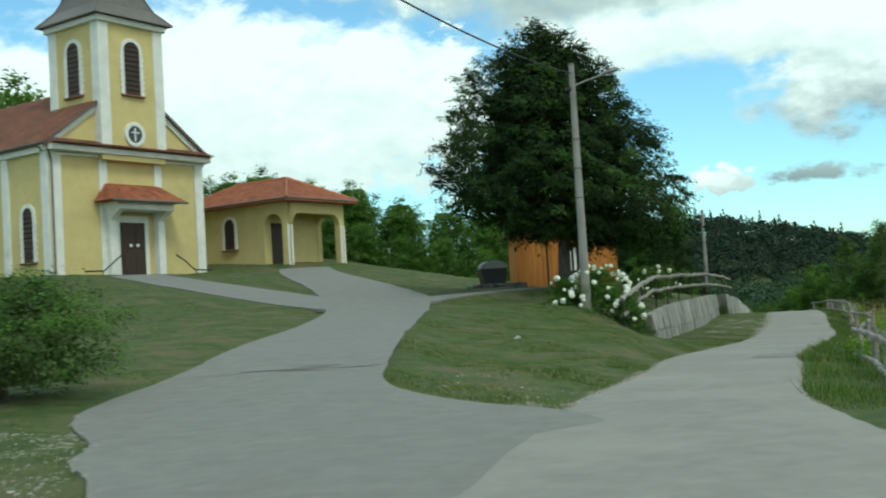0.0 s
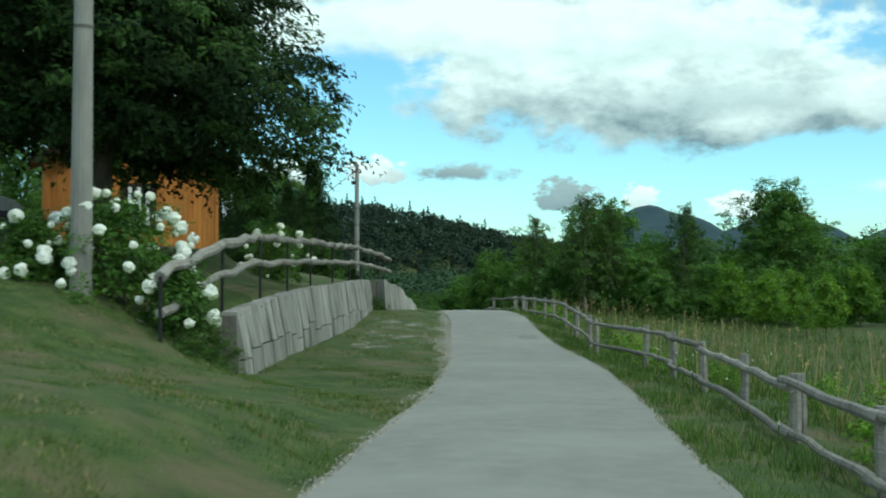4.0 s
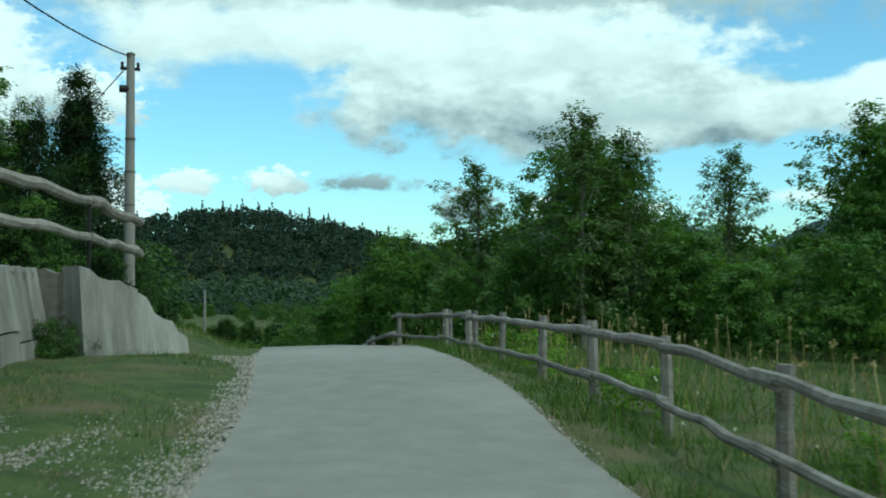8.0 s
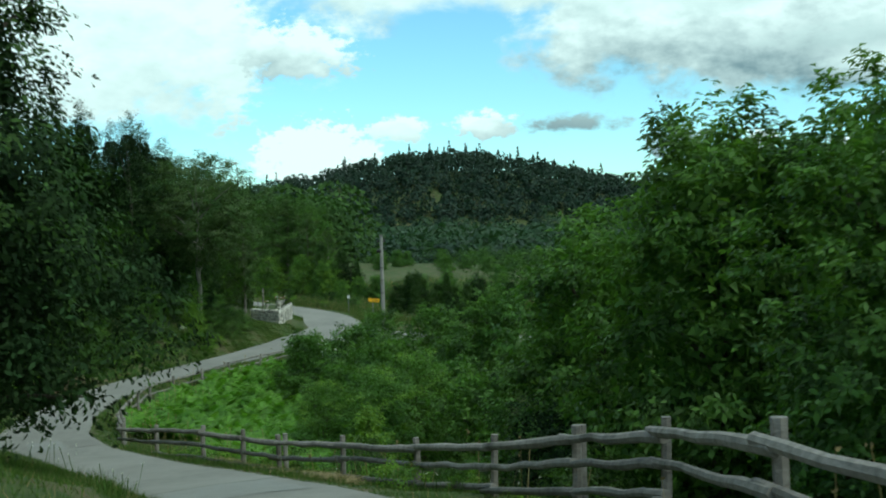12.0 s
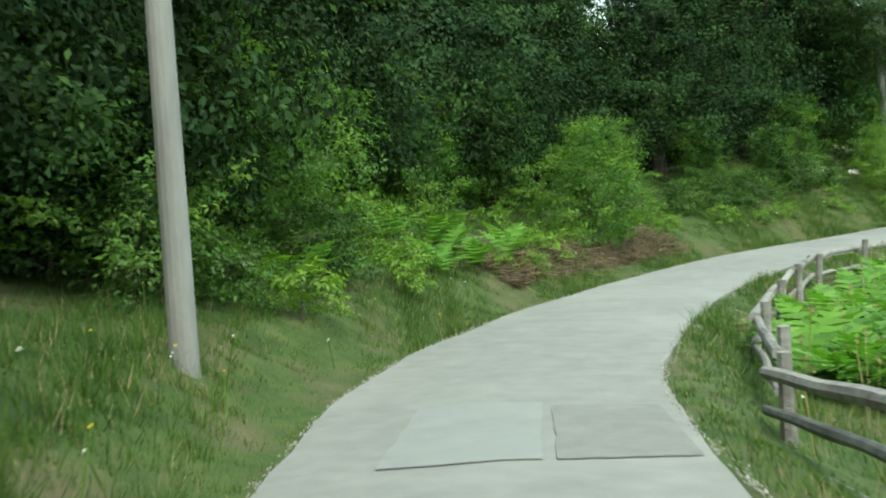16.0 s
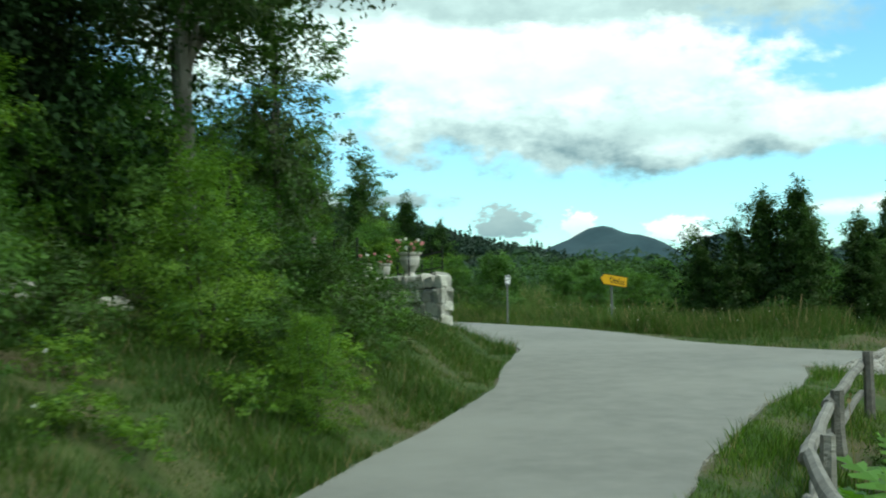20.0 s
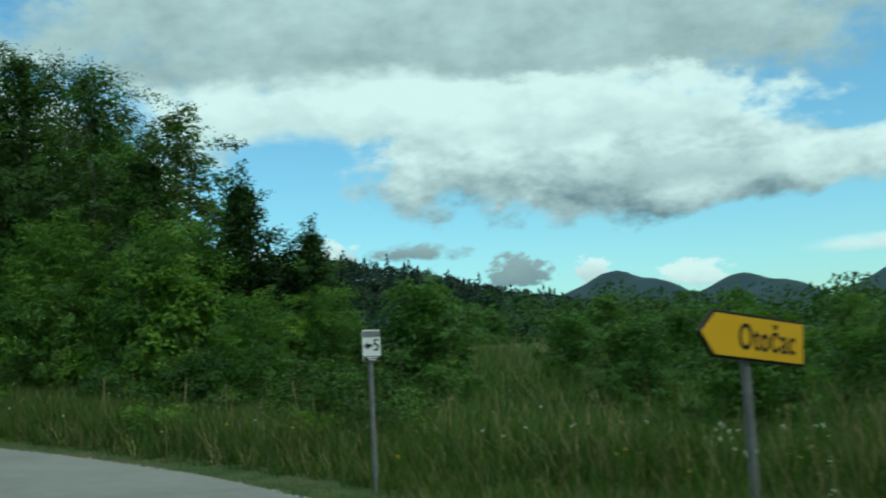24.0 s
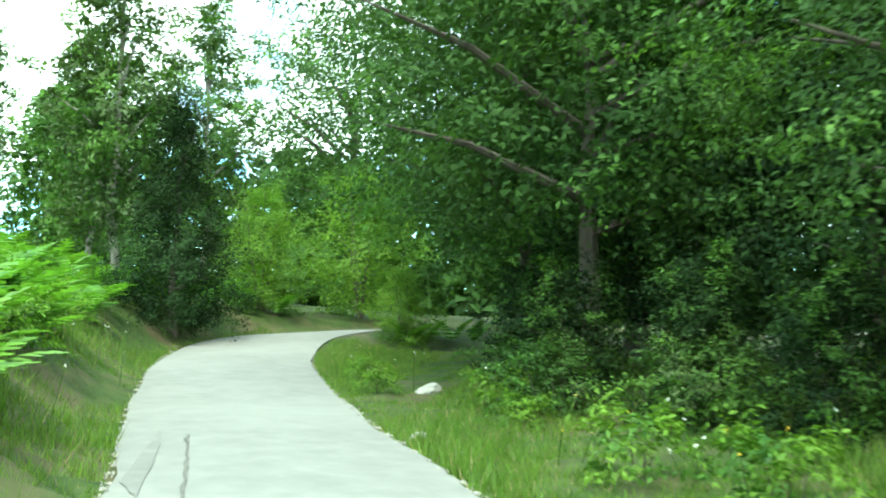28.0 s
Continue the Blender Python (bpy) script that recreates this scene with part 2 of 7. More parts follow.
M["pole"] = material("pole", [(0.3, (0.19, 0.183, 0.165)), (0.7, (0.30, 0.29, 0.265))], 3.5, 0.88, 0.4, 60, coarse=(1.2, (0.13, 0.122, 0.105), 0.52, 0.75), stretch=(1, 1, 0.25))
M["joint"] = material("joint", [(0.3, (0.10, 0.095, 0.08)), (0.7, (0.16, 0.15, 0.13))], 8, 0.95, 0.4, 40)
M["stone"] = material("stone", [(0.3, (0.40, 0.385, 0.33)), (0.7, (0.62, 0.60, 0.53))], 5, 0.85, 0.6, 30, coarse=(2.0, (0.24, 0.22, 0.18), 0.55, 0.75), piece=0.3)
M["stone_dark"] = material("stone_dark", [(0.3, (0.10, 0.10, 0.095)), (0.7, (0.20, 0.195, 0.18))], 5, 0.9, 0.6, 30, piece=0.35)
M["plaster"] = material("plaster", [(0.3, (0.52, 0.425, 0.185)), (0.7, (0.60, 0.50, 0.235))], 1.3, 0.9, 0.25, 70, 8, (0.35, (0.47, 0.39, 0.19), 0.5, 0.8))
M["trim"] = material("trim", [(0.3, (0.62, 0.63, 0.58)), (0.7, (0.74, 0.74, 0.69))], 2.0, 0.85, 0.2, 60, coarse=(0.8, (0.54, 0.54, 0.48), 0.55, 0.8))
M["tile"] = material("tile", [(0.3, (0.26, 0.085, 0.045)), (0.7, (0.38, 0.135, 0.070))], 2.0, 0.8, 0.3, 40, coarse=(0.6, (0.20, 0.075, 0.045), 0.55, 0.75), piece=0.22)
M["tile_old"] = material("tile_old", [(0.3, (0.17, 0.075, 0.05)), (0.7, (0.25, 0.11, 0.07))], 2.0, 0.85, 0.3, 40, coarse=(0.6, (0.12, 0.065, 0.05), 0.5, 0.75), piece=0.22)
M["sheet"] = material("sheet", [(0.3, (0.13, 0.115, 0.10)), (0.7, (0.18, 0.165, 0.15))], 3.0, 0.5, 0.1, 30, metal=0.6)
M["brown_wood"] = material("brown_wood", [(0.3, (0.030, 0.018, 0.014)), (0.7, (0.055, 0.034, 0.025))], 5, 0.55, 0.3, 30, stretch=(1, 1, 0.2))
M["orange_wood"] = material("orange_wood", [(0.3, (0.42, 0.155, 0.030)), (0.7, (0.56, 0.235, 0.055))], 7, 0.65, 0.3, 40, stretch=(1, 1, 0.12), piece=0.16)
M["dark_metal"] = material("dark_metal", [(0.3, (0.016, 0.016, 0.016)), (0.7, (0.035, 0.034, 0.032))], 10, 0.6, 0.1, 60, metal=0.4)
M["galvanised"] = material("galvanised", [(0.3, (0.17, 0.175, 0.17)), (0.7, (0.27, 0.275, 0.27))], 12, 0.65, 0.1, 60, metal=0.4)
M["cable"] = material("cable", [(0.3, (0.02, 0.02, 0.02)), (0.7, (0.04, 0.04, 0.04))], 5, 0.7, 0.0, 20)
M["plastic"] = material("plastic", [(0.3, (0.018, 0.018, 0.02)), (0.7, (0.03, 0.03, 0.032))], 5, 0.45, 0.05, 60)
M["white_paint"] = material("white_paint", [(0.3, (0.70, 0.71, 0.69)), (0.7, (0.80, 0.80, 0.78))], 4, 0.5, 0.05, 60)
M["sign_yellow"] = material("sign_yellow", [(0.3, (0.66, 0.37, 0.012)), (0.7, (0.74, 0.43, 0.02))], 3, 0.45, 0.03, 60)
M["black_paint"] = material("black_paint", [(0.3, (0.012, 0.012, 0.012)), (0.7, (0.022, 0.022, 0.022))], 4, 0.5, 0.03, 60)
M["mulch"] = material("mulch", [(0.3, (0.10, 0.068, 0.042)), (0.7, (0.21, 0.155, 0.10))], 5, 0.95, 0.6, 30, piece=0.3)
M["urn_stone"] = material("urn_stone", [(0.3, (0.45, 0.43, 0.38)), (0.7, (0.62, 0.60, 0.54))], 6, 0.85, 0.3, 50)
# far foliage; its bluish cast is haze put into the colour
M["hazy_forest"] = leaf_mat("hazy_forest", (0.011, 0.028, 0.016), (0.021, 0.046, 0.025), 0.3, 0.06)
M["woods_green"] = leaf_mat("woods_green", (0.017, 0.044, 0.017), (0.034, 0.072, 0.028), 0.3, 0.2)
# wooded slopes with the blue of distant haze mixed into the colour
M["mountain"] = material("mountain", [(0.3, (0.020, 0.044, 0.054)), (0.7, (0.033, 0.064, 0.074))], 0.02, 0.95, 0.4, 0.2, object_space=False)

g = bpy.data.materials.new("glass")
g.use_nodes = True
p = g.node_tree.nodes["Principled BSDF"]
p.inputs["Base Color"].default_value = (0.02, 0.025, 0.03, 1)
p.inputs["Roughness"].default_value = 0.08
M["glass"] = g


# ---------------------------------------------------------------- mesh helpers
def part(name, bm, mat, parent=None, label=""):
    """Links a bmesh as one mesh object, under a thing or under a part."""
    me = bpy.data.meshes.new(name)
    bm.to_mesh(me)
    bm.free()
    me.materials.append(M[mat])
    ob = new(name, me)
    if parent:
        ob.parent = parent
    if label:
        ob["label"] = label
    return ob


def thing(name, at, label, category, group="", kind="", turn=0.0):
    ob = new(name)
    ob.empty_display_size = 0.2
    ob.location = at
    ob.rotation_euler = (0, 0, radians(turn))
    return tagged(ob, label, category, group, kind)


def box(bm, size, at, turn=None, bevel=0.0):
    geom = bmesh.ops.create_cube(bm, size=1.0)["verts"]
    bmesh.ops.scale(bm, vec=size, verts=geom)
    if bevel:
        edges = list({e for v in geom for e in v.link_edges})
        r = bmesh.ops.bevel(bm, geom=edges, offset=bevel, segments=1, affect="EDGES")
        geom = list({v for f in r["faces"] for v in f.verts} | {v for v in geom if v.is_valid})
    if turn is not None:
        bmesh.ops.rotate(bm, cent=(0, 0, 0), matrix=turn, verts=geom)
    bmesh.ops.translate(bm, vec=at, verts=geom)
    return geom


def boxed(size, at=(0, 0, 0), turn=None, bevel=0.0):
    bm = bmesh.new()
    box(bm, size, at, turn, bevel)
    return bm


def lathe(profile, sides=16):
    """A turned solid from (radius, height) steps."""
    bm = bmesh.new()
    rings = []
    for r, z in profile:
        rings.append([bm.verts.new((r * math.cos(2 * math.pi * i / sides), r * math.sin(2 * math.pi * i / sides), z)) for i in range(sides)])
    for a, b in zip(rings, rings[1:]):
        for i in range(sides):
            bm.faces.new((a[i], a[(i + 1) % sides], b[(i + 1) % sides], b[i]))
    bm.faces.new(list(reversed(rings[0])))
    bm.faces.new(rings[-1])
    return bm


def tube(bm, pts, radii, sides=8, wob=0.0, rng=None):
    """A tapered, slightly irregular tube through the points."""
    pts = [Vector(q) for q in pts]
    rings = []
    for i, q in enumerate(pts):
        d = (pts[min(i + 1, len(pts) - 1)] - pts[max(i - 1, 0)]).normalized()
        u = d.orthogonal().normalized() if abs(d.z) > 0.9 else d.cross(Vector((0, 0, 1))).normalized()
        w = d.cross(u)
        ring = []
        for k in range(sides):
            a = 2 * math.pi * k / sides
            r = radii[i] * (1 + (rng.uniform(-wob, wob) if rng else 0))
            ring.append(bm.verts.new(q + u * (r * math.cos(a)) + w * (r * math.sin(a))))
        rings.append(ring)
    for a, b in zip(rings, rings[1:]):
        for k in range(sides):
            bm.faces.new((a[k], a[(k + 1) % sides], b[(k + 1) % sides], b[k]))
    bm.faces.new(list(reversed(rings[0])))
    bm.faces.new(rings[-1])


def extrude_outline(pts, depth, axis="y"):
    """A slab from an outline in x and z, from y = 0 to y = depth."""
    bm = bmesh.new()
    a = [bm.verts.new((x, 0, z)) for x, z in pts]
    b = [bm.verts.new((x, depth, z)) for x, z in pts]
    bm.faces.new(a)
    bm.faces.new(list(reversed(b)))
    n = len(pts)
    for i in range(n):
        bm.faces.new((a[(i + 1) % n], a[i], b[i], b[(i + 1) % n]))
    bmesh.ops.recalc_face_normals(bm, faces=bm.faces)
    return bm


def raw_mesh(name, verts, faces, mats, index=None, smooth=False):
    """A mesh from numpy arrays; faces all have the same number of corners."""
    verts, faces = np.asarray(verts, dtype=np.float32), np.asarray(faces, dtype=np.int32)
    me = bpy.data.meshes.new(name)
    k = faces.shape[1]
    me.vertices.add(len(verts))
    me.vertices.foreach_set("co", verts.ravel())
    me.loops.add(faces.size)
    me.loops.foreach_set("vertex_index", faces.ravel())
    me.polygons.add(len(faces))
    me.polygons.foreach_set("loop_start", np.arange(0, faces.size, k, dtype=np.int32))
    me.polygons.foreach_set("loop_total", np.full(len(faces), k, dtype=np.int32))
    for m in mats:
        me.materials.append(M[m])
    if index is not None:
        me.polygons.foreach_set("material_index", np.asarray(index, dtype=np.int32))
    me.update(calc_edges=True)
    if smooth:
        me.polygons.foreach_set("use_smooth", np.ones(len(faces), dtype=bool))
    return me


# ---------------------------------------------------------------- the lie of the land
# centre lines: x, y, z, width
ROAD_A = [(-1.5, -14.0, 0.1, 4.6), (0.2, -4.0, 0.12, 4.0), (1.15, 4.0, 0.17, 3.7), (1.98, 9.0, 0.17, 3.3), (2.95, 14.0, 0.08, 2.85), (4.85, 20.0, -0.05, 2.8), (6.3, 25.0, -0.15, 2.9),
          (8.3, 30.0, -0.28, 2.9), (10.7, 35.6, -0.42, 2.9), (13.0, 41.6, -0.52, 2.9), (15.0, 47.8, -0.56, 2.75), (16.9, 53.6, -0.46, 2.7), (18.0, 57.0, -0.30, 2.7),
          (18.9, 60.7, -0.19, 2.65), (20.3, 66.0, -0.34, 2.7), (21.5, 71.0, -0.80, 2.8), (22.2, 76.0, -1.55, 2.8), (22.3, 81.0, -2.5, 2.7)]
ROAD_B = [(22.3, 81.0, -2.5, 2.7), (21.7, 86.4, -3.45, 2.65), (20.4, 91.4, -4.2, 2.65), (18.6, 96.4, -4.85, 2.72), (16.6, 101.2, -5.28, 2.8), (15.42, 105.4, -5.52, 2.8),
          (15.12, 109.8, -5.73, 2.75), (15.3, 114.0, -5.9, 2.55), (15.95, 118.6, -6.05, 2.4), (17.28, 122.8, -6.13, 2.5), (19.45, 127.2, -6.18, 2.55), (21.8, 130.7, -6.12, 2.9),
          (24.6, 133.9, -5.93, 3.4), (26.9, 136.9, -5.78, 4.6), (28.3, 139.6, -5.68, 4.4), (28.5, 142.2, -5.57, 3.3)]
ROAD_C = [(46.0, 130.0, -6.1, 2.9), (39.0, 131.8, -5.95, 2.8), (34.4, 134.4, -5.87, 2.8), (31.0, 137.2, -5.78, 2.9), (29.0, 140.3, -5.62, 3.4), (28.6, 144.0, -5.47, 3.7), (28.5, 148.2, -5.38, 3.3), (27.5, 152.4, -5.27, 3.1), (25.05, 156.9, -5.05, 2.9),
          (21.9, 160.9, -4.75, 2.7), (18.9, 163.7, -4.4, 2.7), (15.2, 166.95, -4.05, 2.55), (10.55, 170.6, -3.6, 2.55), (5.3, 175.3, -2.95, 2.7), (3.0, 178.9, -2.42, 2.7), (3.4, 183.0, -2.2, 2.8), (6.5, 189.0, -2.3, 3.0), (12.0, 197.0, -1.9, 3.0)]
ROAD_CHURCH = [(0.0, 4.0, 0.08, 4.4), (-0.7, 9.2, 0.12, 4.6), (-1.2, 11.5, 0.15, 5.5), (-1.85, 12.95, 0.18, 4.8), (-2.5, 14.2, 0.2, 4.7), (-2.98, 15.5, 0.24, 4.6), (-3.2, 17.2, 0.30, 4.2), (-3.2, 19.5, 0.40, 3.9), (-3.2, 26.0, 0.72, 3.9), (-2.8, 32.0, 1.02, 3.6), (-2.7, 40.0, 1.4, 3.8), (-3.4, 48.0, 1.9, 4.4), (-5.6, 56.0, 2.75, 4.0), (-8.2, 64.0, 3.65, 3.4), (-9.3, 69.5, 4.2, 3.2)]
ROAD_CROSS = [(-2.8, 42.6, 1.40, 4.6), (-6.4, 46.0, 1.92, 4.0), (-11.4, 51.4, 2.86, 3.4), (-16.6, 57.6, 3.85, 3.0)]
ROAD_HUT = [(-3.6, 41.6, 1.36, 3.6), (-0.8, 45.6, 1.70, 3.6), (2.6, 49.2, 1.86, 3.4), (6.6, 51.8, 1.92, 2.6)]
ROADS = {"a": ROAD_A, "b": ROAD_B, "c": ROAD_C, "church": ROAD_CHURCH, "cross": ROAD_CROSS, "hut": ROAD_HUT}


def smooth_line(nodes, step=0.5):
    """Points at even steps along a rounded line through the nodes, with every further number carried along."""
    q = np.array(nodes, dtype=float)
    out = []
    for i in range(len(q) - 1):
        p0, p1, p2, p3 = q[max(i - 1, 0)], q[i], q[i + 1], q[min(i + 2, len(q) - 1)]
        n = max(2, int(np.linalg.norm((p2 - p1)[:2]) / step))
        for s in np.arange(n) / n:
            out.append(0.5 * (2 * p1 + (p2 - p0) * s + (2 * p0 - 5 * p1 + 4 * p2 - p3) * s ** 2 + (3 * p1 - p0 - 3 * p2 + p3) * s ** 3))
    out.append(q[-1])
    return np.array(out)


LINES = {k: smooth_line(v) for k, v in ROADS.items()}


def with_slope(q):
    """A line's points with their heading and their rise for each metre."""
    d = np.gradient(q[:, :3], axis=0)
    d /= np.hypot(d[:, 0], d[:, 1])[:, None]
    return np.concatenate([q[:, :4], d], 1)


ALL_ROAD = np.concatenate([with_slope(q) for q in LINES.values()])

# heights away from the roads: church hill, banks, meadow, hollow, slopes, woods
SPOTS = [(-21.5, 59.5, 4.2), (-15, 66, 3.95), (-25, 72, 4.8), (-10.5, 72, 4.55), (-7, 72, 4.4), (-19, 86, 5.7), (-8, 90, 5.3), (3.6, 58.5, 1.75), (8.5, 58.5, 1.75), (5, 47.4, 1.6), (2.0, 43.0, 1.25), (4.8, 38.9, 0.95),
         (5.8, 39.2, 0.72), (7.0, 37.6, -0.2), (6.4, 34.6, -0.12), (7.7, 38.8, -0.42), (7.7, 43.5, 0.85), (10.0, 51, 0.85), (12.4, 58, 0.95), (14.4, 63, 0.95), (16.2, 66.5, 0.3), (17.9, 77.5, -0.6), (13, 72, 1.0), (10, 85, -0.5), (2, 32, 0.55), (1.5, 24, 0.22), (4.0, 30, 0.45), (-8, 20, 0.45), (-9, 36, 1.3), (-14, 48, 2.8), (-30, 30, 2.0),
         (-12, 8, 0.3), (8, 8, -0.1), (14, 20, -0.4), (22, 34, -0.9), (30, 48, -1.0), (33, 62, -1.1), (36, 76, -1.3), (45, 60, -1.0), (27, 74, -1.0), (27, 82, -4.2), (31, 90, -7.2), (30, 100, -8.2), (26, 108, -7.8), (23, 118, -7.4), (29, 124, -7.6), (38, 112, -8.6), (50, 100, -7.0), (45, 128, -7.2),
         (24.4, 88.1, -3.95), (23.4, 91.0, -4.4), (22.3, 93.5, -4.72), (21.6, 95.1, -4.85), (20.6, 97.5, -5.1), (25.0, 85.0, -3.35), (14, 92, -2.6), (12.3, 103.5, -4.7), (9, 104, -4.0), (9.5, 116, -4.6), (12.0, 122, -5.0), (15, 129, -5.0), (17, 134, -4.7), (20.4, 138.5, -4.6), (23.5, 141.5, -5.0), (24.9, 140.1, -5.12), (24.2, 139.5, -5.02), (25.9, 143.6, -5.12), (18, 145, -4.0), (22.5, 150, -4.6), (4, 120, -3.2), (8, 140, -2.5), (10, 157, -3.3),
         (15.5, 160.5, -2.9), (8, 166, -1.5), (0, 172, -0.7), (32.5, 139.5, -5.5), (33, 147, -5.45), (33, 156, -5.2), (28, 163, -4.6), (20, 170, -3.9), (13, 176, -3.1), (40, 145, -5.7), (45, 160, -5.2), (30, 180, -3.6)]


def build_land():
    ctrl = [tuple(q[:3]) for k in LINES for q in LINES[k][::5]] + SPOTS
    keep = []
    for q in ctrl:
        if all((q[0] - w[0]) ** 2 + (q[1] - w[1]) ** 2 > 1.2 for w in keep):
            keep.append(q)
    c = np.array(keep)
    d = np.linalg.norm(c[:, None, :2] - c[None, :, :2], axis=2)
    n = len(c)
    a = np.zeros((n + 1, n + 1))
    a[:n, :n] = -np.sqrt(d * d + 1.0) - 0.02 * np.eye(n)
    a[:n, n] = a[n, :n] = 1.0
    b = np.append(c[:, 2], 0.0)
    return c, np.linalg.solve(a, b)


CTRL, COEF = build_land()
HILLS = [(138, 625, 37, 95, 70), (265, 650, 17, 110, 80), (-10, 640, 18, 105, 80), (420, 720, 8, 180, 100)]


def land(x, y):
    """Height of the ground, for arrays of x and y."""
    x, y = np.atleast_1d(np.asarray(x, float)), np.atleast_1d(np.asarray(y, float))
    z = np.empty(len(x))
    for i in range(0, len(x), 4000):
        dx = x[i:i + 4000, None] - CTRL[None, :, 0]
        dy = y[i:i + 4000, None] - CTRL[None, :, 1]
        z[i:i + 4000] = -np.sqrt(dx * dx + dy * dy + 1.0) @ COEF[:-1] + COEF[-1]
    out = np.hypot(np.maximum(np.abs(x - 10) - 45, 0), np.maximum(np.abs(y - 90) - 110, 0))
    far = np.clip(out / 50, 0, 1)
    far = far * far * (3 - 2 * far)
    t = np.clip((y - 60) / 120, 0, 1)
    base = -1.5 + (-8.0 + 1.5) * t
    hills = sum(h * np.exp(-((x - cx) / sx) ** 2 - ((y - cy) / sy) ** 2) for cx, cy, h, sx, sy in HILLS)
    west = 9.0 * np.clip((-30 - x) / 60, 0, 1.5)
    return z * (1 - far) + (base + hills + west) * far


def land_z(x, y):
    return float(land([x], [y])[0])


WALL = [(7.15, 39.3, -0.75, 0.62), (8.0, 42.0, -0.8, 0.72), (9.1, 45.4, -0.85, 0.82), (10.3, 48.7, -0.85, 0.9), (11.6, 52.0, -0.85, 0.95), (12.9, 55.6, -0.8, 1.0), (14.1, 59.0, -0.75, 1.02), (15.0, 62.0, -0.7, 1.0)]
WALL_LINE = np.array([(6.2, 36.5), *[q[:2] for q in WALL], (16.6, 66.5)])


def road_gap(x, y, heights=False):
    """Distance from the nearest road's edge (negative on the road), and that road's height."""
    best, level = np.full(len(x), 1e9), np.zeros(len(x))
    for q in ALL_ROAD:
        d = np.hypot(x - q[0], y - q[1]) - q[3] / 2
        hit = d < best
        best[hit] = d[hit]
        level[hit] = q[2] + q[6] * np.clip((x[hit] - q[0]) * q[4] + (y[hit] - q[1]) * q[5], -0.4, 0.4)
    return (best, level) if heights else best


MEET = np.array([q[:3] for q in ROAD_B[-6:] + ROAD_C[2:6]])
MEET_FIT = np.linalg.lstsq(np.c_[MEET[:, :2], np.ones(len(MEET))], MEET[:, 2], rcond=None)[0]


def meet_z(x, y):
    """The sloping plane of the junction."""
    return MEET_FIT[0] * x + MEET_FIT[1] * y + MEET_FIT[2]


def verge_z(x, y):
    """Height of the finished ground, eased down to the roads' edges."""
    x, y = np.atleast_1d(np.asarray(x, float)), np.atleast_1d(np.asarray(y, float))
    z = land(x, y)
    gap, level = road_gap(x, y, True)
    near_meet = np.clip((9.5 - np.hypot(x - 28.2, y - 138.2)) / 4.0, 0, 1)
    level = level * (1 - near_meet) + meet_z(x, y) * near_meet
    k = np.clip((gap - 0.1) / 1.3, 0, 1)
    k = k * k * (3 - 2 * k)
    # terrace step at the retaining wall
    wx = np.interp(y, WALL_LINE[:, 1], WALL_LINE[:, 0])
    along = np.clip((y - 37.2) / 2.2, 0, 1) * np.clip((66.5 - y) / 4.0, 0, 1)
    low = np.interp(y, LINES["a"][:, 1], LINES["a"][:, 2]) + 0.02 + 0.025 * np.clip(gap, 0, 4)
    foot = (x > wx - 0.42) & (x < wx + 6) & (along > 0)
    z = np.where(foot, low * along + z * (1 - along), z)
    return np.where(gap < -0.3, level - 0.13, z * k + (level - 0.03) * (1 - k))


def spread(lo, hi, fine, grow, far):
    mid = list(np.arange(lo, hi, fine))
    a, s = lo, fine
    left = []
    while a > -far:
        s *= grow
        a -= s
        left.append(a)
    a, s = hi, fine
    right = [hi]
    while a < far:
        s *= grow
        a += s
        right.append(a)
    return np.array(left[::-1] + mid + right)


def build_ground():
    xs, ys = spread(-32, 50, 0.40, 1.18, 3500), spread(-14, 190, 0.52, 1.18, 3800)
    gx, gy = np.meshgrid(xs, ys)
    x, y = gx.ravel(), gy.ravel()
    z = land(x, y)
    near = (x > -34) & (x < 52) & (y > -16) & (y < 200)
    z[near] = verge_z(x[near], y[near])
    gap = np.full(len(x), 50.0)
    gap[near] = road_gap(x[near], y[near])
    rng = np.random.default_rng(5)
    z += np.where((gap > 0.8) & near, rng.normal(0, 0.02, len(x)), 0)
    nx, ny = len(xs), len(ys)
    i = (np.arange(ny - 1)[:, None] * nx + np.arange(nx - 1)[None, :]).ravel()
    faces = np.stack([i, i + 1, i + nx + 1, i + nx], 1)
    me = raw_mesh("ground", np.stack([x, y, z], 1), faces, ["ground"], smooth=True)
    return tagged(new("ground", me), "grassy ground with worn earthy spots and slopes", "ground", kind="structure")


ground = build_ground()


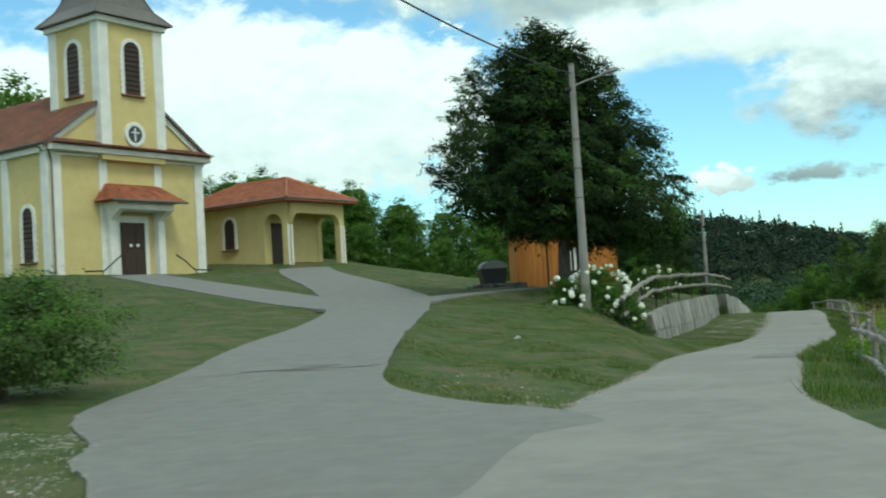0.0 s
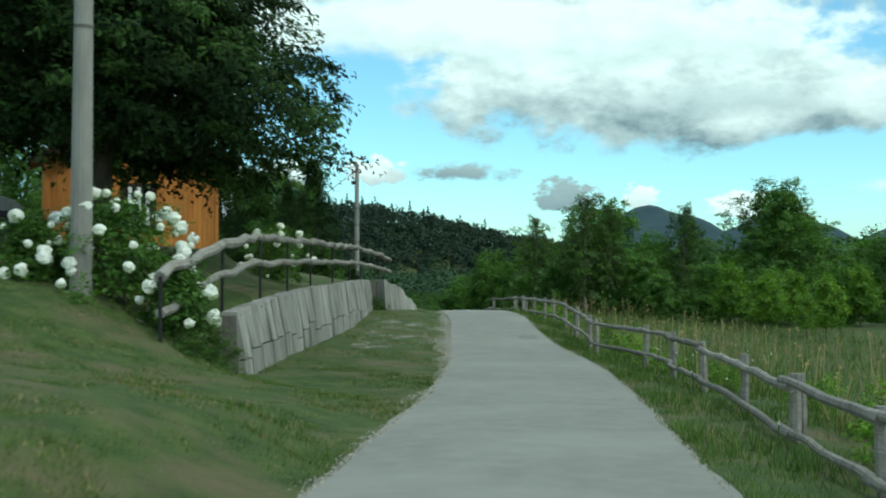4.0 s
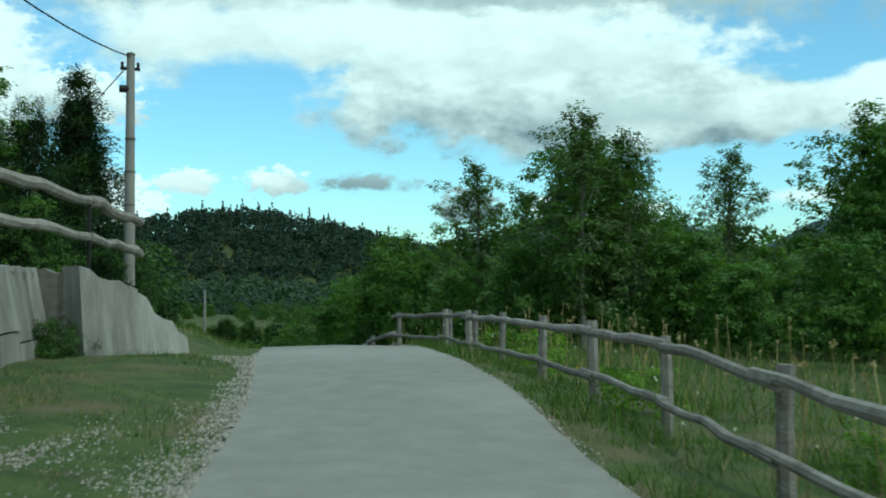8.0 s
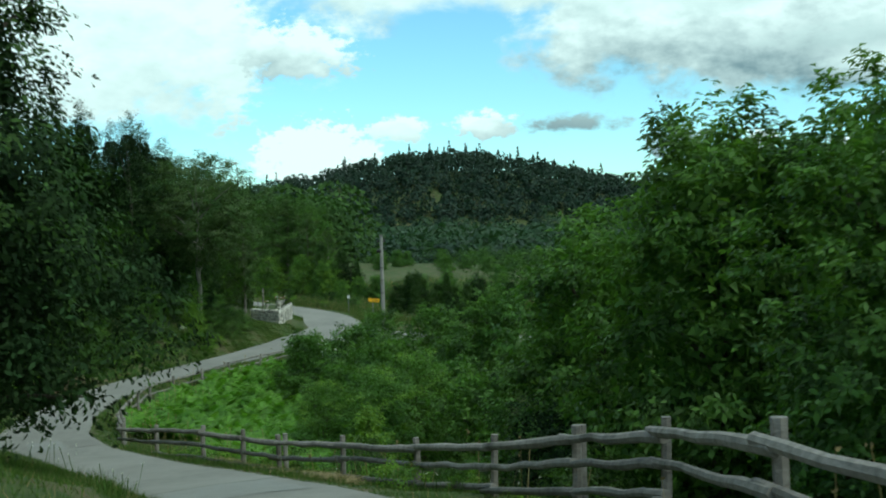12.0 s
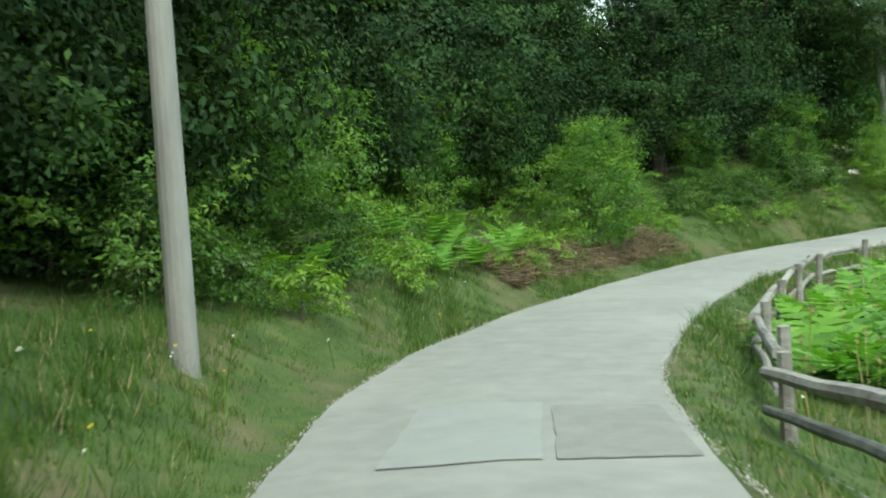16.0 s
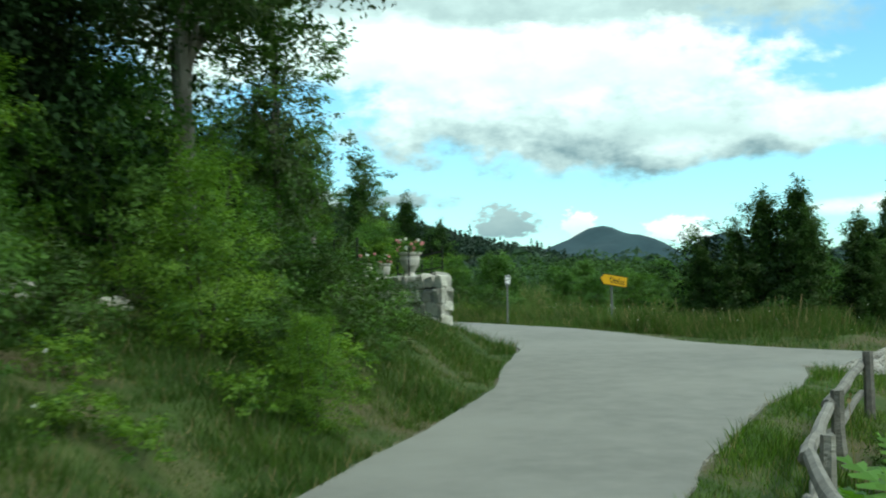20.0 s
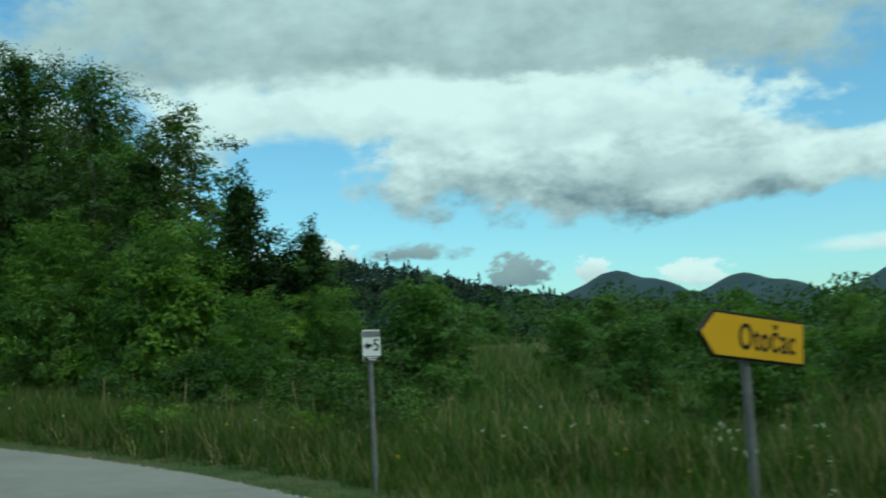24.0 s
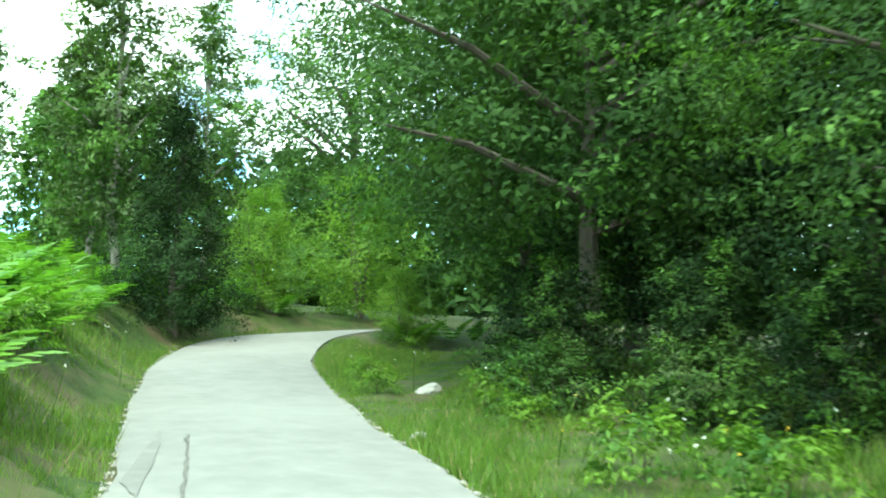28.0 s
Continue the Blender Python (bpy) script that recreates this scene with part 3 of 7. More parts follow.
def road_strip(name, key, mat, lift, label, thick=0.12):
    """A paved strip along a centre line, with ragged edges and a real thickness."""
    q = LINES[key]
    rng = np.random.default_rng(len(key) + 7)
    d = np.gradient(q[:, :2], axis=0)
    d /= np.linalg.norm(d, axis=1)[:, None]
    nrm = np.stack([-d[:, 1], d[:, 0]], 1)
    cols = np.array([-0.5, -0.5, -0.5, -0.3, 0, 0.3, 0.5, 0.5, 0.5])
    drop = np.array([-thick, 0, 0, 0.012, 0.03, 0.012, 0, 0, -thick])
    n, k = len(q), len(cols)
    rag = rng.normal(0, 0.05, (n + 2, 2))
    rag = (rag[:-2] + rag[1:-1] + rag[2:]) / 3
    v = np.zeros((n, k, 3))
    for j, c in enumerate(cols):
        off = c * q[:, 3] + (rag[:, 0] if c == -0.5 else rag[:, 1] if c == 0.5 else 0)
        v[:, j, :2] = q[:, :2] + nrm * off[:, None]
        v[:, j, 2] = q[:, 2] + lift + drop[j]
    if key in "bc":
        # both lanes share one gentle slope where they meet
        w = np.clip((9.5 - np.hypot(v[:, :, 0] - 28.2, v[:, :, 1] - 138.2)) / 4.0, 0, 1)
        v[:, :, 2] = v[:, :, 2] * (1 - w) + (meet_z(v[:, :, 0], v[:, :, 1]) + lift + np.minimum(drop, 0)) * w
        if key == "c":
            # its inner edge dips under the other lane
            v[:, 6:, 2] -= 0.035 * w[:, 6:]
    i = (np.arange(n - 1)[:, None] * k + np.array([0, 2, 3, 4, 5, 7])[None, :]).ravel()
    faces = np.stack([i, i + k, i + k + 1, i + 1], 1)[:, ::-1]
    me = raw_mesh(name, v.reshape(-1, 3), faces, [mat], smooth=True)
    return tagged(new(name, me), label, "road", kind="structure")


road_strip("road_main", "a", "asphalt", 0.0, "narrow worn grey asphalt lane")
road_strip("road_bend", "b", "asphalt", 0.0, "narrow pale asphalt lane winding downhill")
road_strip("road_upper", "c", "asphalt", 0.004, "narrow pale asphalt lane above the junction")
road_strip("road_church", "church", "asphalt_dark", 0.006, "grey asphalt drive leading up to the church")
road_strip("road_cross", "cross", "asphalt_dark", 0.010, "short asphalt path to the church door")
road_strip("road_hut", "hut", "asphalt_dark", 0.016, "dark asphalt drive beside the wooden hut")


# ---------------------------------------------------------------- buildings
def arch_outline(w, h, n=8, z=0.0):
    """Outline of an opening with a round head, w wide and h high."""
    r = w / 2
    pts = [(-r, z), (r, z)]
    for i in range(n + 1):
        a = math.pi * i / n
        pts.append((r * math.cos(a), z + h - r + r * math.sin(a)))
    return pts


def arch_ring(w, h, band, depth, sill=True):
    """A band round an arched opening, as one solid."""
    bm = bmesh.new()
    inner, outer = arch_outline(w, h, 10)[1:] + arch_outline(w, h, 10)[:1], None
    outer = [(w / 2 + band, 0)] + [((w / 2 + band) * math.cos(math.pi * i / 10), h - w / 2 + (w / 2 + band) * math.sin(math.pi * i / 10)) for i in range(11)] + [(-w / 2 - band, 0)]
    n = len(inner)
    rows = []
    for y in (0.0, depth):
        rows.append([[bm.verts.new((x, y, z)) for x, z in inner], [bm.verts.new((x, y, z)) for x, z in outer]])
    for i in range(n - 1):
        (ai, ao), (bi, bo) = rows
        bm.faces.new((ai[i], ao[i], ao[i + 1], ai[i + 1]))
        bm.faces.new((bi[i + 1], bo[i + 1], bo[i], bi[i]))
        bm.faces.new((ao[i], bo[i], bo[i + 1], ao[i + 1]))
        bm.faces.new((ai[i + 1], bi[i + 1], bi[i], ai[i]))
    for i in (0, n - 1):
        (ai, ao), (bi, bo) = rows
        bm.faces.new((ai[i], bi[i], bo[i], ao[i]))
    bmesh.ops.recalc_face_normals(bm, faces=bm.faces)
    return bm


def place(ob, m):
    ob.matrix_local = m
    return ob


def arched_window(parent, m, w, h, band=0.22, quoins=True):
    """Arched window: dark louvred leaf, glazing bars, white band with a toothed edge, sill."""
    frame_ = place(part("window", arch_ring(w, h, band, 0.10), "trim", parent, "white plaster window surround"), m)
    place(part("shutter", extrude_outline(arch_outline(w, h), 0.05), "brown_wood", frame_, "dark brown louvred window leaf"), pose(0, 0.045, 0))
    n = int(h / 0.28)
    for i in range(1, n):
        z = h * i / n
        r = w / 2
        half = r if z < h - r else math.sqrt(max(r * r - (z - h + r) ** 2, 0.001))
        place(part("slat", boxed((2 * half - 0.06, 0.03, 0.07), (0, 0, 0), Matrix.Rotation(radians(30), 3, "X")), "brown_wood", frame_), pose(0, 0.035, z))
    if quoins:
        for side in (-1, 1):
            k = int((h - w / 2) / 0.34)
            for i in range(k):
                place(part("quoin", boxed((0.09, 0.12, 0.2), bevel=0.01), "trim", frame_), pose(side * (w / 2 + band + 0.03), 0.05, 0.17 + 0.34 * i))
    place(part("sill", boxed((w + 2 * band + 0.1, 0.22, 0.10), bevel=0.015), "tile_old", frame_, "brown window sill"), pose(0, -0.01, -0.05))
    return frame_


def tiled_slope(parent, name, quad, mat, rows, cols, label="", limit=300):
    """A roof plane given by four corners (eave left, eave right, ridge right, ridge left) with courses of rounded tiles as one mesh."""
    a, b, c, d = [Vector(q) for q in quad]
    nrm = (b - a).cross(d - a).normalized()
    if nrm.z < 0:
        nrm = -nrm
    verts, faces = [], []
    for r in range(rows):
        s0, s1 = r / rows, (r + 1.12) / rows
        l0, r0, l1, r1 = a.lerp(d, s0), b.lerp(c, s0), a.lerp(d, min(s1, 1)), b.lerp(c, min(s1, 1))
        for k in range(cols):
            for j, (u, lift) in enumerate(((0.0, 0.01), (0.28, 0.055), (0.62, 0.055), (0.92, 0.01))):
                f = (k + u) / cols
                verts.append(l0.lerp(r0, f) + nrm * (lift + 0.035))
                verts.append(l1.lerp(r1, f) + nrm * (lift * 0.8))
            i = len(verts) - 8
            for j in range(3):
                faces.append((i + 2 * j, i + 2 * j + 2, i + 2 * j + 3, i + 2 * j + 1))
    me = raw_mesh(name, np.array([tuple(v) for v in verts]), faces, [mat])
    ob = new(name, me)
    ob.parent = parent
    if label:
        ob["label"] = label
    return tagged(ob, kind="stuff")


def gutter(parent, a, b):
    bm = bmesh.new()
    tube(bm, [a, b], [0.07, 0.07], 8)
    return part("gutter", bm, "sheet", parent, "brown metal gutter")


def build_church():
    W, H, D = 11.1, 7.45, 17.0
    T0, T1, TD, TH, TF = 3.2, 7.8, 4.6, 15.3, -0.55
    ch = thing("church", (-21.8, 59.7, 3.9), "small yellow plastered church with white trim and a bell tower", "church", turn=55)
    # nave walls
    for nm, sz, at in (("wall", (W, 0.5, H + 1.2), (W / 2, 0.25, (H - 1.2) / 2)), ("wall", (0.5, D, H + 1.2), (0.25, D / 2 + 0.5, (H - 1.2) / 2)),
                       ("wall", (0.5, D, H + 1.2), (W - 0.25, D / 2 + 0.5, (H - 1.2) / 2)), ("wall", (W, 0.5, H + 1.2), (W / 2, D + 0.7, (H - 1.2) / 2))):
        part(nm, boxed(sz, at), "plaster", ch, "yellow plastered wall")
    apex = H + 0.3 + (W / 2 + 0.3) * 0.72
    part("gable", extrude_outline([(0, H), (W, H), (W / 2, apex - 0.15)], 0.45), "plaster", ch, "yellow plastered gable")
    place(part("gable", extrude_outline([(0, H), (W, H), (W / 2, apex - 0.15)], 0.45), "plaster", ch, "yellow plastered gable"), pose(0, D + 0.5, 0))
    # roof planes
    for side in (-1, 1):
        x0 = -0.45 if side < 0 else W + 0.45
        e0, e1 = Vector((x0, -0.35, H + 0.25)), Vector((x0, D + 1.3, H + 0.25))
        r0, r1 = Vector((W / 2, -0.35, apex + 0.12)), Vector((W / 2, D + 1.3, apex + 0.12))
        bm = bmesh.new()
        vs = [bm.verts.new(q) for q in (e0, e1, r1, r0)] + [bm.verts.new(q - Vector((0, 0, 0.16))) for q in (e0, e1, r1, r0)]
        for f_ in ((0, 1, 2, 3), (7, 6, 5, 4), (0, 4, 5, 1), (1, 5, 6, 2), (2, 6, 7, 3), (3, 7, 4, 0)):
            bm.faces.new([vs[i] for i in f_])
        bmesh.ops.recalc_face_normals(bm, faces=bm.faces)
        roof = part("roof", bm, "sheet", ch, "pitched roof with brown sheet edges")
        tiled_slope(roof, "roof_tiles", (e0, e1, r1, r0), "tile_old", 22, 60, "rows of weathered reddish tiles")
        gutter(ch, e0 + Vector((-0.05 * -side, 0, -0.05)), e1 + Vector((0, 0, -0.05)))
        # raking trim on the front
        d = (r0 - e0)
        bm = boxed((d.length, 0.16, 0.30), (0, 0, 0))
        place(part("rake_trim", bm, "trim", ch, "white band along the gable"), Matrix.Translation((e0 + r0) / 2 + Vector((0, 0.30, -0.34))) @ pose(0, 0, 0, 0, -math.degrees(math.atan2(d.z, d.x)) if d.x > 0 else 180 - math.degrees(math.atan2(d.z, d.x)), 0))
    # front cornice with its little tiled skirt
    part("cornice", boxed((W + 0.5, 0.9, 0.34), (W / 2, -0.22, H - 0.02), bevel=0.03), "trim", ch, "white front cornice")
    part("cornice", boxed((W + 0.3, 0.30, 0.16), (W / 2, 0.0, H - 0.30), bevel=0.02), "trim", ch)
    bm = bmesh.new()
    vs = [bm.verts.new(q) for q in ((-0.3, -0.95, H + 0.16), (W + 0.3, -0.95, H + 0.16), (W + 0.1, 0.02, H + 0.55), (-0.1, 0.02, H + 0.55), (-0.3, 0.02, H + 0.14), (W + 0.3, 0.02, H + 0.14))]
    for f_ in ((0, 1, 2, 3), (3, 2, 5, 4), (0, 4, 5, 1), (0, 3, 4), (1, 5, 2)):
        bm.faces.new([vs[i] for i in f_])
    bmesh.ops.recalc_face_normals(bm, faces=bm.faces)
    skirt = part("cornice_roof", bm, "tile_old", ch, "narrow tiled ledge over the cornice")
    tiled_slope(skirt, "ledge_tiles", ((-0.3, -0.97, H + 0.17), (W + 0.3, -0.97, H + 0.17), (W + 0.1, 0, H + 0.56), (-0.1, 0, H + 0.56)), "tile_old", 2, 46)
    # side cornices and pilasters
    part("cornice", boxed((0.34, D, 0.4), (-0.08, D / 2 + 0.5, H - 0.05), bevel=0.03), "trim", ch, "white side cornice")
    for x in (0.35, T0 + 0.3, T1 - 0.3, W - 0.35):
        part("pilaster", boxed((0.66 if x in (0.35, W - 0.35) else 0.55, 0.14, H + 0.6), (x, -0.06, (H - 0.8) / 2 - 0.1), bevel=0.015), "trim", ch, "white plaster pilaster")
    for y in (0.35, 4.1, 8.0, 12.0, 16.6):
        part("pilaster", boxed((0.14, 0.6, H + 0.6), (-0.06, y, (H - 0.8) / 2 - 0.1), bevel=0.015), "trim", ch, "white plaster pilaster")
    for y in (2.1, 6.0, 10.0, 14.2):
        arched_window(ch, pose(-0.09, y, 1.15, 0, 0, -90), 0.95, 3.1)
    part("plinth", boxed((W + 0.12, 0.2, 1.1), (W / 2, -0.08, -0.35), bevel=0.02), "concrete", ch, "grey plinth")
    # tower
    tw = part("tower", boxed((T1 - T0, TD, TH - H + 0.5), ((T0 + T1) / 2, TD / 2 + TF, (TH + H - 0.5) / 2)), "plaster", ch, "square yellow bell tower")
    for x, y in ((T0, TF - 0.02), (T1, TF - 0.02), (T0, TD + TF), (T1, TD + TF)):
        part("tower_corner", boxed((0.72, 0.72, TH - H - 0.3), (x + (0.3 if x == T0 else -0.3), y + (0.3 if y < 1 else -0.3), (TH + H + 0.3) / 2), bevel=0.02), "trim", tw, "white corner pilaster")
    cx, cy = (T0 + T1) / 2, TD / 2 + TF
    part("tower_cornice", boxed((T1 - T0 + 0.5, TD + 0.5, 0.35), (cx, cy, TH - 0.1), bevel=0.04), "trim", tw, "white cornice under the spire")
    arched_window(tw, pose(cx, TF - 0.10, 10.9), 1.15, 3.2)
    arched_window(tw, pose(T0 - 0.1, cy, 10.9, 0, 0, -90), 1.15, 3.2)
    # round window with a cross
    ring = bmesh.new()
    loops = [[ring.verts.new((r * math.cos(2 * math.pi * k / 28), r * math.sin(2 * math.pi * k / 28), z)) for k in range(28)] for r, z in ((0.5, -0.07), (0.74, -0.07), (0.74, 0.05), (0.70, 0.07), (0.52, 0.07), (0.5, 0.04))]
    for a, b in zip(loops, loops[1:] + loops[:1]):
        for k in range(28):
            ring.faces.new((a[k], a[(k + 1) % 28], b[(k + 1) % 28], b[k]))
    bmesh.ops.recalc_face_normals(ring, faces=ring.faces)
    rw = place(part("round_window", ring, "trim", tw, "round window with a white surround"), pose(cx, TF - 0.06, 8.55, 90))
    bm = bmesh.new()
    bmesh.ops.create_cone(bm, cap_ends=True, segments=28, radius1=0.5, radius2=0.5, depth=0.04)
    part("pane", bm, "glass", rw)
    bm = boxed((0.08, 0.8, 0.06), (0, 0, 0.04))
    box(bm, (0.55, 0.08, 0.06), (0, 0.12, 0.045))
    part("cross", bm, "trim", rw, "pale window cross")
    # spire: flared foot, steep upper part
    prof = [(1.0, TH + 0.08), (0.98, TH + 0.18), (0.72, TH + 1.0), (0.60, TH + 1.75), (0.56, TH + 2.6), (0.50, TH + 3.5), (0.03, TH + 8.5)]
    hw, hd = (T1 - T0) / 2 + 0.55, TD / 2 + 0.55
    bm = bmesh.new()
    rings = [[bm.verts.new((cx + sx * hw * r, cy + sy * hd * r, z)) for sx, sy in ((-1, -1), (1, -1), (1, 1), (-1, 1))] for r, z in prof]
    bm.faces.new(list(reversed(rings[0])))
    for a, b in zip(rings, rings[1:]):
        for i in range(4):
            bm.faces.new((a[i], a[(i + 1) % 4], b[(i + 1) % 4], b[i]))
    bm.faces.new(rings[-1])
    spire = part("spire", bm, "sheet", tw, "flared brown sheet-metal spire")
    for i in range(4):
        bm = bmesh.new()
        sx, sy = ((-1, -1), (1, -1), (1, 1), (-1, 1))[i]
        tube(bm, [(cx + sx * hw * r * 1.005, cy + sy * hd * r * 1.005, z) for r, z in prof], [0.05] * len(prof), 6)
        part("seam", bm, "sheet", spire)
    # porch
    px = 5.55
    for s in (-1, 1):
        part("porch_pillar", boxed((0.5, 0.5, 4.2), (px + s * 1.75, -0.25, 1.95), bevel=0.03), "trim", ch, "white porch pillar")
        br = part("porch_bracket", extrude_outline([(0, 3.3), (-0.5, 3.45), (-0.85, 3.75), (-1.3, 4.0), (-1.3, 4.2), (0, 4.2)], 0.44), "trim", ch, "white flared bracket")
        br.matrix_local = Matrix.Translation((px + s * 1.75 + 0.22, 0, 0)) @ Matrix.Rotation(radians(90), 4, "Z")
        bm = bmesh.new()
        tube(bm, [(px + s * 2.0, -1.4, 1.35), (px + s * 2.5, -1.5, 1.05), (px + s * 3.3, -1.5, 0.45), (px + s * 4.6, -1.5, 0.42)], [0.045] * 4, 8)
        tube(bm, [(px + s * 3.4, -1.5, -0.4), (px + s * 3.4, -1.5, 0.45)], [0.03, 0.03], 6)
        part("handrail", bm, "dark_metal", ch, "dark iron handrail")
    part("porch_beam", boxed((4.1, 1.35, 0.5), (px, -0.68, 4.25), bevel=0.04), "trim", ch, "white porch beam")
    q = [(px - 2.7, -1.75, 4.5), (px + 2.7, -1.75, 4.5), (px + 1.9, -0.05, 5.6), (px - 1.9, -0.05, 5.6), (px - 2.7, -0.05, 4.5), (px + 2.7, -0.05, 4.5)]
    bm = bmesh.new()
    vs = [bm.verts.new(v) for v in q]
    for f_ in ((0, 1, 2, 3), (0, 3, 4), (1, 5, 2), (0, 4, 5, 1), (3, 2, 5, 4)):
        bm.faces.new([vs[i] for i in f_])
    bmesh.ops.recalc_face_normals(bm, faces=bm.faces)
    pr = part("porch_roof", bm, "tile", ch, "red tiled porch roof")
    tiled_slope(pr, "porch_tiles", (q[0], q[1], q[2], q[3]), "tile", 6, 20)
    tiled_slope(pr, "porch_tiles", (q[4], q[0], q[3], q[3]), "tile", 6, 7)
    tiled_slope(pr, "porch_tiles", (q[1], q[5], q[2], q[2]), "tile", 6, 7)
    gutter(ch, (px - 2.75, -1.8, 4.47), (px + 2.75, -1.8, 4.47))
    part("door_surround", boxed((2.35, 0.12, 3.75), (px - 0.1, -0.05, 1.9), bevel=0.02), "trim", ch, "pale door surround")
    dr = part("door", boxed((1.75, 0.1, 3.2), (px - 0.15, -0.14, 1.75), bevel=0.02), "brown_wood", ch, "dark brown double door")
    for s in (-1, 1):
        for z in (0.9, 2.4):
            part("panel", boxed((0.6, 0.05, 1.1), (px - 0.15 + s * 0.43, -0.2, z), bevel=0.02), "brown_wood", dr)
        part("wreath", lathe([(0.02, 0), (0.1, 0.02), (0.1, 0.06), (0.02, 0.08)], 10), "white_paint", dr, "small white door decoration").matrix_local = pose(px - 0.15 + s * 0.25, -0.2, 2.0, 90)
    for i in range(3):
        part("step", boxed((4.6 + 0.5 * i, 0.45, 0.17), (px, -1.5 - 0.42 * i, 0.12 - 0.17 * i), bevel=0.015), "concrete", ch, "worn stone step")
    part("landing", boxed((4.4, 1.5, 0.3), (px, -0.75, 0.06), bevel=0.015), "concrete", ch)
    bm = bmesh.new()
    tube(bm, [(-0.35, -0.3, H + 0.15), (0.02, -0.2, H - 0.7), (0.02, -0.2, 0.1)], [0.06] * 3, 8)
    part("downpipe", bm, "sheet", ch, "brown downpipe")
    return ch


def build_chapel():
    W, D, H = 5.8, 10.0, 4.35
    c = thing("mortuary_chapel", (-10.6, 71.9, 4.55), "small yellow chapel with arched porch and red tiled hip roof", "chapel", turn=55)
    PD = 2.2
    for sz, at in (((0.35, D - PD, H + 0.8), (0.175, (D + PD) / 2, (H - 0.8) / 2)), ((0.35, D - PD, H + 0.8), (W - 0.175, (D + PD) / 2, (H - 0.8) / 2)),
                   ((W - 0.7, 0.35, H + 0.8), (W / 2, PD + 0.18, (H - 0.8) / 2)), ((W - 0.7, 0.35, H + 0.8), (W / 2, D - 0.18, (H - 0.8) / 2))):
        part("wall", boxed(sz, at), "plaster", c, "yellow plastered wall")
    part("plinth", boxed((W, PD, 0.6), (W / 2, PD / 2, -0.25)), "concrete", c, "concrete porch floor")

    def arcade(width, m):
        n = 10
        hh, r = 3.5, 0.75
        pts = [(0.5, 0), (0.5, hh - r)] + [(0.5 + r - r * math.cos(a), hh - r + r * math.sin(a)) for a in [math.pi / 2 * i / n for i in range(1, n + 1)]]
        pts += [(width - x, z) for x, z in reversed(pts)]
        outline = [(0.02, -0.1), (0.5, -0.1)] + pts[0:] + [(width - 0.5, -0.1), (width - 0.02, -0.1), (width - 0.02, H), (0.02, H)]
        bm = bmesh.new()
        a = [bm.verts.new((x, 0, z)) for x, z in outline]
        f = bm.faces.new(a)
        r_ = bmesh.ops.extrude_face_region(bm, geom=[f])
        bmesh.ops.translate(bm, vec=(0, 0.45, 0), verts=[v for v in r_["geom"] if isinstance(v, bmesh.types.BMVert)])
        bmesh.ops.recalc_face_normals(bm, faces=bm.faces)
        bmesh.ops.triangulate(bm, faces=[f for f in bm.faces if len(f.verts) > 4])
        return place(part("arcade", bm, "plaster", c, "yellow porch arch with rounded corners"), m)
    arcade(W, pose(0, 0, 0))
    arcade(PD + 0.45, pose(0.004, PD + 0.43, 0, 0, 0, -90))
    arcade(PD + 0.45, pose(W - 0.004, -0.004, 0, 0, 0, 90))
    for x, y in ((0.24, -0.02), (W - 0.24, -0.02), (0.24, PD)):
        for dx in (-0.16, 0.16):
            part("column_strip", boxed((0.14, 0.1, 2.7), (x + dx, y, 1.35), bevel=0.02), "trim", c, "white pilaster strip")
    part("ceiling", boxed((W, PD, 0.12), (W / 2, PD / 2 + 0.2, H - 0.05)), "trim", c)
    part("door", boxed((1.5, 0.1, 3.0), (W / 2 - 1.4, PD - 0.03, 1.5), bevel=0.02), "brown_wood", c, "dark brown door")
    arched_window(c, pose(-0.09, 5.4, 1.4, 0, 0, -90), 1.0, 2.1, 0.2, False)
    ov = 0.75
    e = [Vector((-ov, -ov, H + 0.05)), Vector((W + ov, -ov, H + 0.05)), Vector((W + ov, D + ov, H + 0.05)), Vector((-ov, D + ov, H + 0.05))]
    ra, rb = Vector((W / 2, 2.6, H + 1.85)), Vector((W / 2, D - 2.6, H + 1.85))
    bm = bmesh.new()
    vs = [bm.verts.new(q) for q in (*e, ra, rb)] + [bm.verts.new(q - Vector((0, 0, 0.15))) for q in e]
    for f_ in ((0, 1, 4), (1, 2, 5, 4), (2, 3, 5), (3, 0, 4, 5), (6, 7, 1, 0), (7, 8, 2, 1), (8, 9, 3, 2), (9, 6, 0, 3), (9, 8, 7, 6)):
        bm.faces.new([vs[i] for i in f_])
    bmesh.ops.recalc_face_normals(bm, faces=bm.faces)
    roof = part("roof", bm, "tile", c, "red tiled hip roof")
    tiled_slope(roof, "roof_tiles", (e[0], e[1], ra, ra), "tile", 11, 26)
    tiled_slope(roof, "roof_tiles", (e[1], e[2], rb, ra), "tile", 11, 40)
    tiled_slope(roof, "roof_tiles", (e[3], e[0], ra, rb), "tile", 11, 40)
    for a, b in ((e[0], ra), (e[1], ra), (e[3], rb), (ra, rb)):
        bm = bmesh.new()
        n = 16
        tube(bm, [a.lerp(b, i / n) + Vector((0, 0, 0.05)) for i in range(n + 1)], [0.10 + 0.025 * (i % 2) for i in range(n + 1)], 8)
        part("ridge_tile", bm, "tile", roof)
    gutter(c, e[0], e[1])
    gutter(c, e[0], e[3])
    return c


